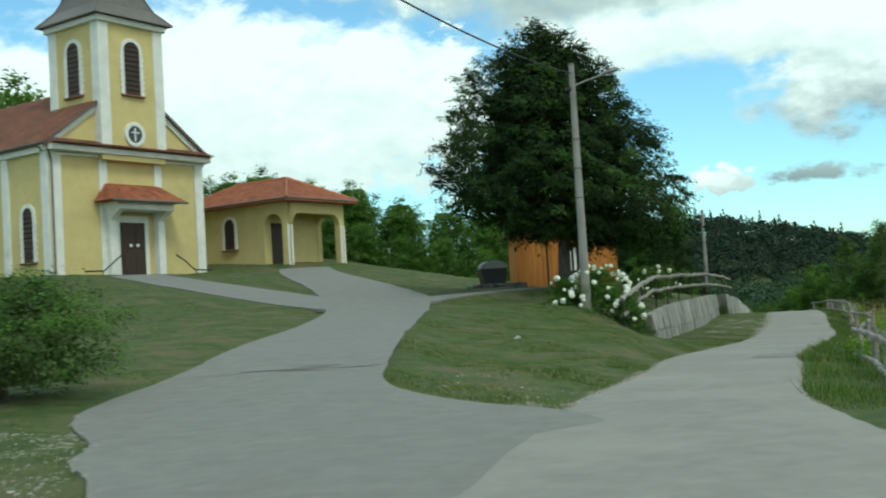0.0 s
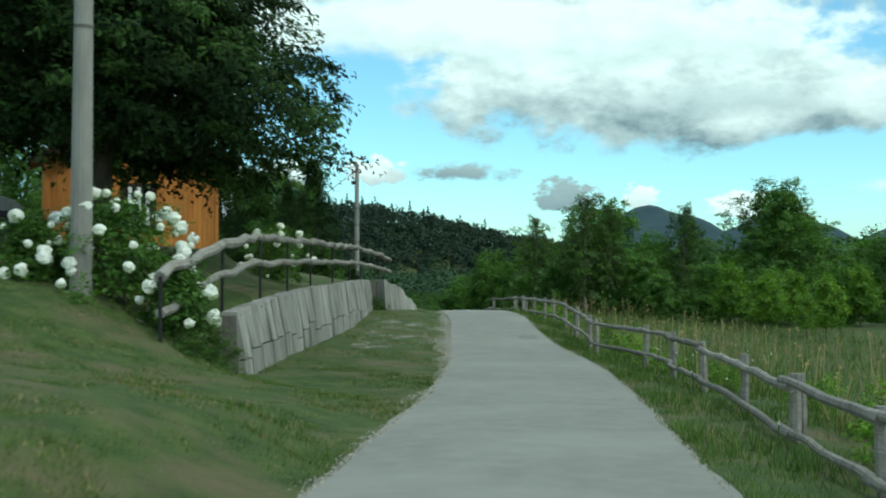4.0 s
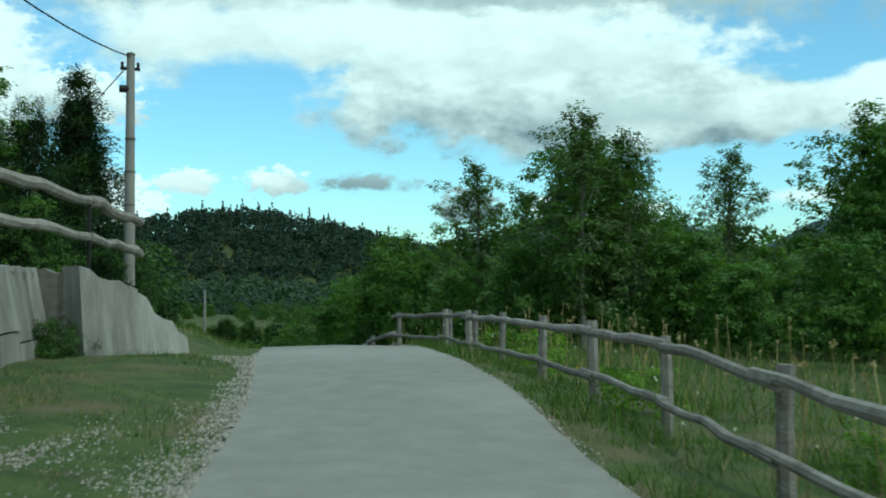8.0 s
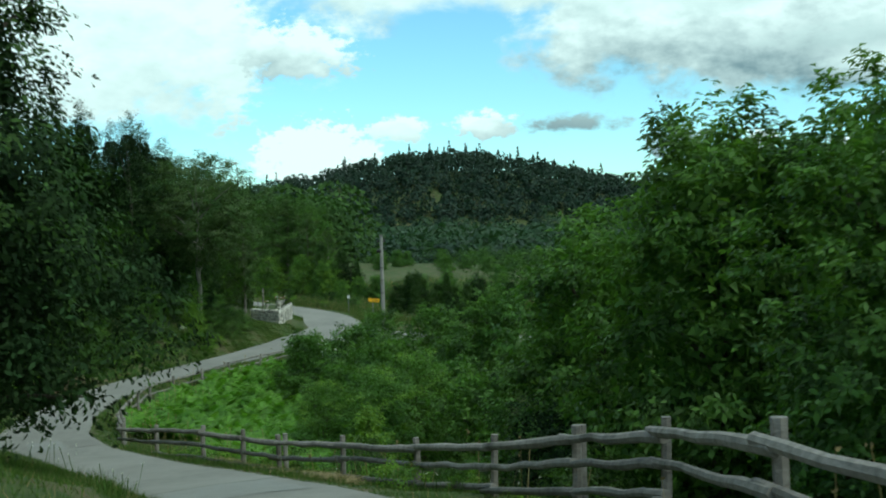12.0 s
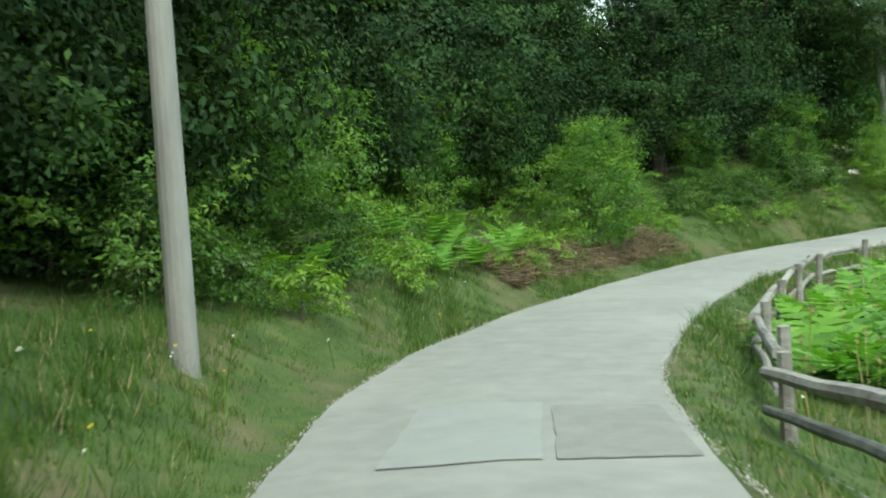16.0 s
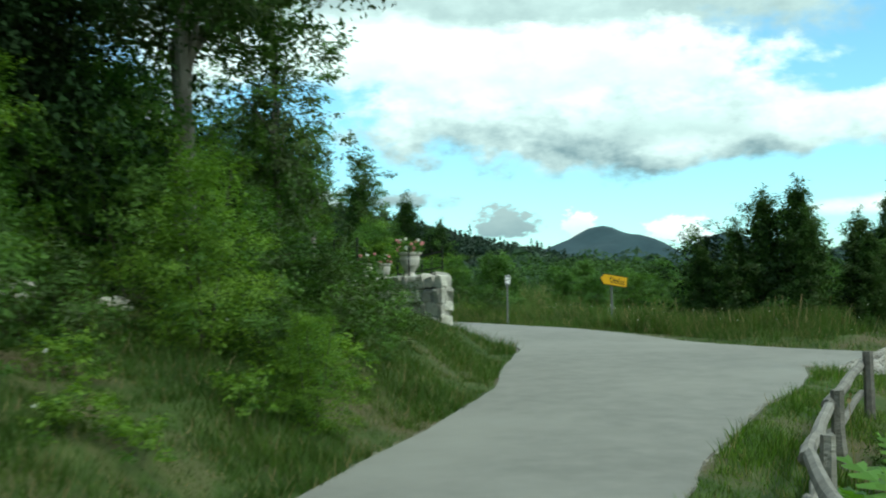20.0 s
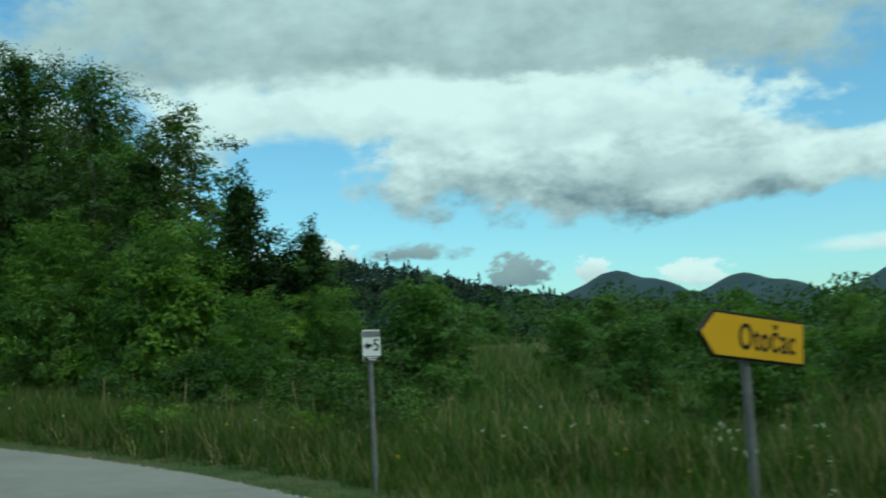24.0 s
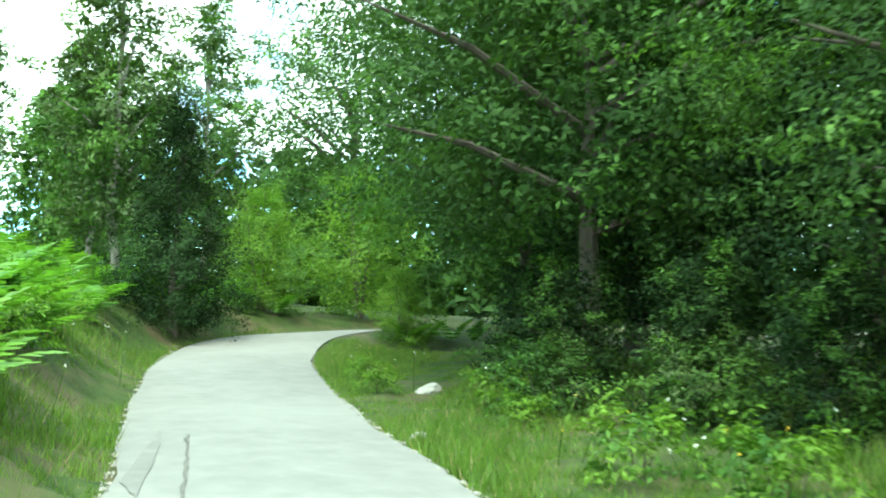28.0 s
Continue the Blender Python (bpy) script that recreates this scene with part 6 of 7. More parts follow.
def fern_patch(name, label, boxes, count, seed, l=0.75, keep_off=0.7):
    rng = np.random.default_rng(seed)
    base = [frond(rng, 1.0) for _ in range(3)]
    out = []
    xs, ys = [], []
    for x0, y0, x1, y1, k in boxes:
        xs.append(rng.uniform(x0, x1, k))
        ys.append(rng.uniform(y0, y1, k))
    x, y = np.concatenate(xs), np.concatenate(ys)
    ok = road_gap(x, y) > keep_off
    x, y = x[ok], y[ok]
    z = verge_z(x, y)
    for i in range(len(x)):
        for k in range(count):
            a, s = rng.uniform(0, 6.28), l * rng.uniform(0.7, 1.35)
            b = base[k % 3].reshape(-1, 3) * s
            tilt = rng.uniform(0.1, 0.75)
            bx = b[:, 0] * math.cos(tilt) - b[:, 2] * math.sin(tilt)
            bz = b[:, 0] * math.sin(tilt) + b[:, 2] * math.cos(tilt)
            out.append(np.stack([x[i] + bx * math.cos(a) - b[:, 1] * math.sin(a), y[i] + bx * math.sin(a) + b[:, 1] * math.cos(a), z[i] + bz + 0.06], 1))
    v = np.concatenate(out)
    me = raw_mesh(name, v, np.arange(len(v)).reshape(-1, 4), ["fern"])
    return tagged(new(name, me), label, "fern", kind="stuff")


fern_patch("ferns", "bright green bracken filling the hollow", [(17.6, 108, 24.5, 128, 520), (20.5, 100, 26.5, 110, 150), (20.0, 122, 25.5, 131, 120)], 6, 41, 0.78, 1.3)
fern_patch("ferns", "bracken on the bank beside the lane", [(10.5, 106, 13.2, 116, 16), (4.0, 163, 14.5, 170, 380), (13.0, 158, 19.0, 164.5, 170), (30, 134, 35, 139, 30), (-6, 172, 6, 182, 160)], 6, 42, 0.7, 1.0)


def grass_strips(name, label, specs, seed, mats, share=0.0):
    """Blades of grass scattered beside the roads. specs: road, side, nearest, farthest, y0, y1, blades a metre, height."""
    rng = np.random.default_rng(seed)
    V, idx = [], []
    for key, side, near, far_, y0, y1, per, h in specs:
        q = LINES[key]
        d = np.gradient(q[:, :2], axis=0)
        d /= np.linalg.norm(d, axis=1)[:, None]
        nrm = np.stack([d[:, 1], -d[:, 0]], 1) * side
        sel = np.where((q[:, 1] >= y0) & (q[:, 1] <= y1))[0]
        n = int(len(sel) * 0.5 * per)
        i = rng.choice(sel, n)
        off = q[i, 3] / 2 + near + (far_ - near) * rng.uniform(0, 1, n) ** 1.4
        x = q[i, 0] + nrm[i, 0] * off + rng.uniform(-0.3, 0.3, n)
        y = q[i, 1] + nrm[i, 1] * off + rng.uniform(-0.3, 0.3, n)
        # tufts
        x += 0.06 * np.sin(9.1 * x + 4.3 * y)
        y += 0.06 * np.sin(8.3 * y - 5.7 * x)
        ok = road_gap(x, y) > 0.02
        x, y = x[ok], y[ok]
        n = len(x)
        z = verge_z(x, y) - 0.02
        hh = h * rng.uniform(0.45, 1.35, n) * (0.75 + 0.4 * np.sin(x * 1.7 + y * 0.9))
        a = rng.uniform(0, 6.28, n)
        w = 0.004 + 0.011 * hh
        lean = rng.normal(0, 0.38, (n, 2)) * hh[:, None]
        p0 = np.stack([x - w * np.cos(a), y - w * np.sin(a), z], 1)
        p1 = np.stack([x + w * np.cos(a), y + w * np.sin(a), z], 1)
        p2 = np.stack([x + lean[:, 0], y + lean[:, 1], z + hh], 1)
        V.append(np.stack([p0, p1, p2], 1).reshape(-1, 3))
        idx.append((rng.uniform(0, 1, n) < share).astype(int))
    v = np.concatenate(V)
    me = raw_mesh(name, v, np.arange(len(v)).reshape(-1, 3), mats, np.concatenate(idx))
    return tagged(new(name, me), label, "grass", kind="stuff")


grass_strips("short_grass", "short mown grass beside the lane", [("a", -1, 0.0, 7.5, 12, 40, 5200, 0.065), ("a", -1, 0.3, 3.2, 40, 76, 700, 0.08), ("church", 1, 0.0, 4.0, 8, 60, 200, 0.06), ("church", -1, 0.0, 6.0, 8, 60, 800, 0.06)], 51, ["blade", "straw"], 0.20)
grass_strips("verge_grass", "lush verge grass with dry stems", [("a", 1, 0.0, 3.0, 12, 82, 800, 0.18), ("b", 1, 0.0, 3.2, 80, 137, 1100, 0.17), ("b", -1, 0.0, 2.8, 80, 138, 2300, 0.115), ("b", -1, 0.2, 5.2, 80, 138, 1300, 0.18), ("b", -1, 0.2, 4.6, 112, 138, 2200, 0.125), ("b", -1, 2.0, 7.0, 114, 138, 1300, 0.155), ("b", -1, 0.1, 4.5, 124, 141, 2300, 0.2), ("c", 1, 0.0, 2.2, 138, 160, 1500, 0.11), ("c", 1, 1.2, 4.6, 138, 160, 1100, 0.24), ("c", -1, 0.0, 3.2, 146, 160, 900, 0.22), ("a", -1, 0.2, 3.0, 66, 82, 400, 0.18), ("c", 1, 0.0, 4.5, 129, 139, 700, 0.32), ("c", -1, 0.0, 3.0, 129, 135, 400, 0.28)], 52, ["blade", "straw"], 0.08)
grass_strips("meadow_grass", "tall dry meadow grass behind the fences", [("a", 1, 2.2, 12.0, 12, 80, 420, 0.42), ("b", 1, 1.4, 6.0, 80, 104, 260, 0.4), ("c", 1, 2.4, 7.0, 138, 160, 1500, 0.46), ("c", 1, 6.0, 26.0, 138, 160, 2300, 0.62), ("c", 1, 0.9, 4.4, 138, 157, 3600, 0.44)], 53, ["blade", "straw"], 0.15)
grass_strips("fresh_grass", "short fresh bright green grass at the bend", [("c", 1, 0.0, 6.0, 156, 178, 4600, 0.155), ("c", -1, 0.0, 4.4, 156, 180, 2300, 0.175), ("b", 1, 0.0, 2.4, 122, 137, 1500, 0.14)], 54, ["fresh_blade", "straw"], 0.06)


def stems(name, label, spots, mat, head, seed, h=0.9):
    """Single dry stems or flowers: thin stalks with a small head, joined."""
    rng = random.Random(seed)
    V, F, idx = [], [], []
    for x, y in spots:
        z = float(verge_z(x, y)[0])
        hh, a = h * rng.uniform(0.6, 1.3), rng.uniform(0, 6.28)
        tx, ty = x + rng.uniform(-0.15, 0.15), y + rng.uniform(-0.15, 0.15)
        dx, dy = 0.006 * math.cos(a), 0.006 * math.sin(a)
        i = len(V)
        V += [(x - dx, y - dy, z - 0.03), (x + dx, y + dy, z - 0.03), (tx + dx, ty + dy, z + hh), (tx - dx, ty - dy, z + hh)]
        F.append((i, i + 1, i + 2, i + 3))
        idx.append(0)
        for k in range(4):
            b, s = rng.uniform(0, 6.28), head * rng.uniform(0.7, 1.2)
            ox, oy, oz = rng.uniform(-s, s), rng.uniform(-s, s), rng.uniform(-s, s) * 1.5
            i = len(V)
            cx, cy, cz = tx + ox, ty + oy, z + hh + oz
            V += [(cx - s * math.cos(b), cy - s * math.sin(b), cz), (cx, cy, cz - s * 0.8), (cx + s * math.cos(b), cy + s * math.sin(b), cz + s * 0.2), (cx, cy, cz + s * 0.9)]
            F.append((i, i + 1, i + 2, i + 3))
            idx.append(1)
    me = raw_mesh(name, np.array(V), F, ["blade" if mat != "straw" else "straw", mat], idx)
    return tagged(new(name, me), label, "flowers" if mat != "straw" else "grass", kind="stuff")


def scatter(key, side, near, far_, y0, y1, n, rng):
    out = []
    line = [q for q in beside(key, side * 0.001, y0, y1, 0.5, rng, 0.2)]
    for _ in range(n):
        x, y = line[rng.randrange(len(line))]
        k = min(range(len(LINES[key])), key=lambda i: (LINES[key][i][0] - x) ** 2 + (LINES[key][i][1] - y) ** 2)
        c = LINES[key][k]
        v = Vector((x - c[0], y - c[1])).normalized()
        o = rng.uniform(near, far_)
        out.append((x + v.x * o, y + v.y * o))
    return out


stems("dry_stems", "tall dry seed stalks along the fence", scatter("a", 1, 1.2, 5.5, 20, 80, 420, R_) + scatter("b", 1, 1.0, 3.0, 84, 130, 120, R_), "straw", 0.022, 61, 0.85)
stems("grass_stalks", "thin dry grass stalks round the road signs", scatter("c", 1, 1.4, 4.0, 139, 157, 130, R_), "straw", 0.012, 64, 0.62)
stems("white_flowers", "scattered white meadow flowers", scatter("a", 1, 0.8, 5.0, 20, 80, 120, R_) + scatter("b", -1, 0.2, 2.2, 84, 134, 60, R_) + scatter("c", 1, 0.6, 3.5, 136, 175, 80, R_) + scatter("c", 1, 2.2, 3.6, 142, 149, 60, R_) + scatter("b", 1, 0.6, 3.0, 84, 110, 60, R_) + scatter("c", -1, 0.3, 2.5, 158, 178, 50, R_), "petal", 0.011, 62, 0.45)
stems("yellow_flowers", "scattered yellow meadow flowers", scatter("c", 1, 0.6, 3.5, 146, 172, 40, R_) + scatter("b", -1, 0.3, 2.0, 98, 112, 16, R_) + scatter("a", 1, 1.0, 4.0, 30, 78, 40, R_), "yellow_petal", 0.009, 63, 0.4)


# ---------------------------------------------------------------- far woods, hills and mountains
def far_woods(name, label, spots, seed, size, quads, tall, mat="hazy_forest", grain=0.17):
    rng = np.random.default_rng(seed)
    n = len(spots)
    z = land(spots[:, 0], spots[:, 1])
    V = []
    k = rng.uniform(0.75, 1.35, n)
    for i in range(n):
        cone = rng.uniform() < tall
        h, w = (size * 1.5 * k[i], size * 0.36 * k[i]) if cone else (size * k[i], size * 0.55 * k[i])
        u = rng.uniform(0, 1, quads)
        a = rng.uniform(0, 6.28, quads)
        r = w * ((1.02 - u) if cone else np.sqrt(np.clip(1 - (2 * u - 0.8) ** 2 / 1.5, 0.02, 1))) * rng.uniform(0.75, 1.1, quads)
        p_ = np.stack([spots[i, 0] + r * np.cos(a), spots[i, 1] + r * np.sin(a), z[i] + h * u], 1)
        out = np.stack([np.cos(a), np.sin(a), np.full(quads, 0.4)], 1)
        v, _ = leaf_cloud(p_, out, size * grain * (0.8 if cone else 1.0), rng, 0.7)
        V.append(v)
    v = np.concatenate(V)
    me = raw_mesh(name, v, np.arange(len(v)).reshape(-1, 3), [mat])
    return tagged(new(name, me), label, "woods", kind="stuff")


G_ = np.random.default_rng(77)


def block(n, x0, x1, y0, y1):
    return np.stack([G_.uniform(x0, x1, n), G_.uniform(y0, y1, n)], 1)


near_wood = np.concatenate([block(50, 70, 130, 62, 150), block(26, -70, -36, 110, 150), block(30, -60, -10, 200, 240), block(26, -20, 40, 205, 240)])
far_woods("nearby_woods", "dense green woodland behind the lane", near_wood, 71, 9.0, 750, 0.1, "leaf_dark", 0.05)
far_woods("field_woods", "young green woods behind the junction", np.concatenate([block(260, 25, 170, 205, 320), block(90, 170, 270, 215, 300)]), 74, 4.4, 130, 0.0, "hazy_forest", 0.10)
far_woods("field_scrub", "low green scrub filling the field behind the junction", np.concatenate([block(560, 46, 135, 152, 206), block(200, 62, 150, 118, 156)]), 75, 2.2, 210, 0.0, "leaf_dark", 0.042)
mid_wood = np.concatenate([block(420, -140, 320, 235, 420), block(330, -160, 360, 400, 540)])
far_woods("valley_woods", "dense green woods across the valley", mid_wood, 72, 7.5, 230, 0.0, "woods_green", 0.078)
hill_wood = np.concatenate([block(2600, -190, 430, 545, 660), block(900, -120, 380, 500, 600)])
far_woods("hill_woods", "dark wooded hill with conifer tops", hill_wood, 73, 5.8, 78, 0.16, "hazy_forest", 0.13)


def build_mountain(name, x, y, h, sx, sy, label, seed):
    n = 48
    rng = np.random.default_rng(seed)
    gx, gy = np.meshgrid(np.linspace(-2.6, 2.6, n), np.linspace(-2.6, 2.6, n))
    r = np.hypot(gx, gy)
    z = h * np.clip(1.06 * np.exp(-0.62 * r ** 1.45) - 0.06, 0, None) * (1 + 0.06 * np.sin(5 * gx + 2 * gy) + 0.04 * np.sin(9 * gy - 3 * gx)) - 30
    z += rng.normal(0, h * 0.0015, z.shape)
    v = np.stack([(x + gx * sx).ravel(), (y + gy * sy).ravel(), z.ravel()], 1)
    i = (np.arange(n - 1)[:, None] * n + np.arange(n - 1)[None, :]).ravel()
    me = raw_mesh(name, v, np.stack([i, i + 1, i + n + 1, i + n], 1), ["mountain"], smooth=True)
    return tagged(new(name, me), label, "mountain", kind="structure")


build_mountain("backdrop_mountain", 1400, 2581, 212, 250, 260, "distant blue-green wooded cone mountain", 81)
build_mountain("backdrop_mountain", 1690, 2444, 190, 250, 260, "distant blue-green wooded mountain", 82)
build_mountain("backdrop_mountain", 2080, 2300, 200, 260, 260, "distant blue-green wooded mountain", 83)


# ---------------------------------------------------------------- road repairs, grit and stones
def road_top(key, x, y):
    q = LINES[key]
    i = int(np.argmin((q[:, 0] - x) ** 2 + (q[:, 1] - y) ** 2))
    j = min(max(i, 1), len(q) - 2)
    d = Vector((q[j + 1][0] - q[j - 1][0], q[j + 1][1] - q[j - 1][1])).normalized()
    off = Vector((x - q[i][0], y - q[i][1]))
    f = off.dot(d) / 0.5
    k = min(max(i + (1 if f > 0 else -1), 0), len(q) - 1)
    z = q[i][2] + (q[k][2] - q[i][2]) * min(abs(f), 1.0)
    c = abs(off.x * d.y - off.y * d.x) / q[i][3]
    return z + float(np.interp(c, [0, 0.3, 0.5], [0.03, 0.012, 0.0])) + (0.004 if key == "c" else 0.0)


def road_patch(key, corners, mat, label, n=8):
    """A repair laid on the lane: a thin sheet that follows the road's surface between four corners."""
    a, b, c, d = [Vector(p_) for p_ in corners]
    rng = random.Random(int(a.x * 10))
    bm = bmesh.new()
    g_ = []
    for i in range(n + 1):
        row = []
        for j in range(n + 1):
            p_ = a.lerp(b, j / n).lerp(d.lerp(c, j / n), i / n)
            if i in (0, n) or j in (0, n):
                p_ += Vector((rng.uniform(-0.012, 0.012), rng.uniform(-0.012, 0.012)))
            row.append(bm.verts.new((p_.x, p_.y, road_top(key, p_.x, p_.y) + 0.009)))
        g_.append(row)
    for i in range(n):
        for j in range(n):
            bm.faces.new((g_[i][j], g_[i][j + 1], g_[i + 1][j + 1], g_[i + 1][j]))
    bmesh.ops.recalc_face_normals(bm, faces=bm.faces)
    return tagged(part("road_patch", bm, mat), label, "road patch", kind="structure")


def road_crack(key, pts, w=0.03):
    """A tarred crack in the lane."""
    rng = random.Random(int(pts[0][0] * 10))
    q = smooth_line(pts, 0.25)
    bm = bmesh.new()
    prev = None
    for i, (x, y) in enumerate(q):
        d = Vector(q[min(i + 1, len(q) - 1)] - q[max(i - 1, 0)]).normalized()
        x, y = x + rng.uniform(-0.02, 0.02), y + rng.uniform(-0.02, 0.02)
        k = w * rng.uniform(0.5, 1.2) / 2
        z = road_top(key, x, y) + 0.011
        cur = [bm.verts.new((x - d.y * k, y + d.x * k, z)), bm.verts.new((x + d.y * k, y - d.x * k, z))]
        if prev:
            bm.faces.new((prev[0], prev[1], cur[1], cur[0]))
        prev = cur
    bmesh.ops.recalc_face_normals(bm, faces=bm.faces)
    return tagged(part("road_crack", bm, "joint"), "thin dark crack in the pale asphalt", "road crack", kind="structure")


M["pale_patch"] = material("pale_patch", [(0.3, (0.205, 0.205, 0.188)), (0.7, (0.25, 0.25, 0.228))], 3.0, 0.85, 0.35, 160, 9, (0.9, (0.23, 0.235, 0.215), 0.5, 0.7), object_space=False)
road_patch("a", [(6.4, 23.8), (7.4, 23.5), (8.0, 25.3), (7.1, 25.6)], "patch", "darker rectangular asphalt repair")
road_patch("a", [(16.2, 49.8), (16.75, 49.6), (17.1, 50.8), (16.7, 50.95)], "patch", "small sunken asphalt repair")
road_patch("b", [(20.25, 87.7), (22.35, 88.0), (21.75, 90.8), (19.6, 90.05)], "pale_patch", "pale asphalt repair across the lane")
road_patch("b", [(16.65, 102.3), (17.5, 102.6), (16.95, 104.3), (16.15, 104.1)], "patch", "brownish square asphalt repair")
road_patch("b", [(15.6, 101.9), (16.55, 102.3), (16.05, 104.2), (15.1, 104.0)], "pale_patch", "pale worn asphalt repair")
road_patch("c", [(12.0, 168.3), (12.9, 167.6), (14.6, 166.1), (14.0, 166.4)], "patch", "brownish asphalt repair along the edge")
road_crack("c", [(12.4, 168.3), (13.4, 167.5), (15.6, 165.6), (17.5, 163.8), (18.6, 162.7)])
for crack, wide in (([(-5.2, 19.4), (-4.4, 19.5), (-3.7, 19.45)], 0.05), ([(-3.9, 19.8), (-3.0, 19.7), (-2.3, 19.95)], 0.17), ([(-3.3, 19.35), (-2.7, 19.5), (-2.2, 19.4)], 0.12),
                    ([(-2.2, 19.8), (-1.7, 19.75), (-1.4, 20.0)], 0.14), ([(-2.8, 20.2), (-2.1, 20.3)], 0.10)):
    road_crack("church", crack, wide)
road_crack("b", [(19.5, 90.1), (20.6, 90.4), (21.9, 90.8)], 0.03)


def grit(name, label, areas, seed, mat="grit"):
    """Loose chips strewn over the ground, joined. areas: four corners, count, size."""
    rng = np.random.default_rng(seed)
    V, F, base = [], [], 0
    tri = np.array([[0, 1, 4], [1, 2, 4], [2, 3, 4], [3, 0, 4]])
    for corners, n, size in areas:
        a, b, c, d = [np.array(q) for q in corners]
        u, w = rng.uniform(0, 1, (n, 1)), rng.uniform(0, 1, (n, 1))
        p_ = (a * (1 - u) + b * u) * (1 - w) + (d * (1 - u) + c * u) * w
        clump = np.sin(p_[:, 0] * 2.7 + seed) * np.sin(p_[:, 1] * 1.9) + 0.5 * np.sin(p_[:, 0] * 5.1 - p_[:, 1] * 4.3)
        p_ = p_[clump + rng.normal(0, 0.5, n) > -0.15]
        p_ = p_[road_gap(p_[:, 0], p_[:, 1]) > -0.08]
        n = len(p_)
        z = verge_z(p_[:, 0], p_[:, 1])
        s = size * rng.uniform(0.4, 1.4, n)
        ang = rng.uniform(0, 6.28, n)
        ring = []
        for k in range(4):
            r = s * rng.uniform(0.6, 1.2, n)
            ring.append(np.stack([p_[:, 0] + r * np.cos(ang + k * 1.571), p_[:, 1] + r * np.sin(ang + k * 1.571), z - 0.01 + rng.uniform(0, 0.3, n) * s], 1))
        ring.append(np.stack([p_[:, 0] + rng.normal(0, 0.2, n) * s, p_[:, 1] + rng.normal(0, 0.2, n) * s, z + s * rng.uniform(0.5, 0.9, n)], 1))
        V.append(np.stack(ring, 1).reshape(-1, 3))
        F.append((np.arange(n)[:, None, None] * 5 + tri[None] + base).reshape(-1, 3))
        base += 5 * n
    me = raw_mesh(name, np.concatenate(V), np.concatenate(F), [mat])
    return tagged(new(name, me), label, "gravel", kind="stuff")


grit("pale_grit", "pale limestone chips along the lane", [
    ([(12.2, 47.5), (13.6, 47.9), (16.6, 57.5), (15.2, 57.5)], 5200, 0.015), ([(10.6, 46.5), (12.4, 46.9), (15.2, 56.5), (13.9, 56.8)], 5200, 0.015),
    ([(13.35, 47.6), (13.75, 47.5), (17.1, 57.8), (16.7, 58.0)], 5200, 0.018), ([(12.2, 44), (12.6, 43.8), (13.7, 47.6), (13.3, 47.8)], 750, 0.018),
    ([(0.2, 13.5), (1.2, 12.6), (2.1, 14.8), (0.9, 14.2)], 3400, 0.022), ([(-0.3, 14.4), (1.6, 14.0), (2.0, 15.6), (-0.5, 15.8)], 500, 0.018), ([(1.3, 13.8), (1.9, 13.8), (4.2, 21.8), (3.7, 22.0)], 2400, 0.020),
    ([(-0.6, 16.5), (1.8, 15.5), (2.6, 20), (-0.6, 21)], 750, 0.017), ([(-6.2, 8.5), (-3.0, 8.2), (-4.6, 13.2), (-6.2, 13.5)], 3300, 0.020),
    ([(17.0, 57), (17.4, 56.8), (19.8, 66), (19.4, 66.2)], 750, 0.016), ([(19.4, 82), (19.9, 82), (19.2, 90), (18.7, 90)], 750, 0.016),
    ([(25.9, 138.6), (26.6, 138.6), (27.0, 141.4), (26.3, 141.4)], 1050, 0.019), ([(28.5, 135.2), (30.5, 136.2), (30.2, 137.0), (27.8, 136.0)], 1350, 0.019)], 91)


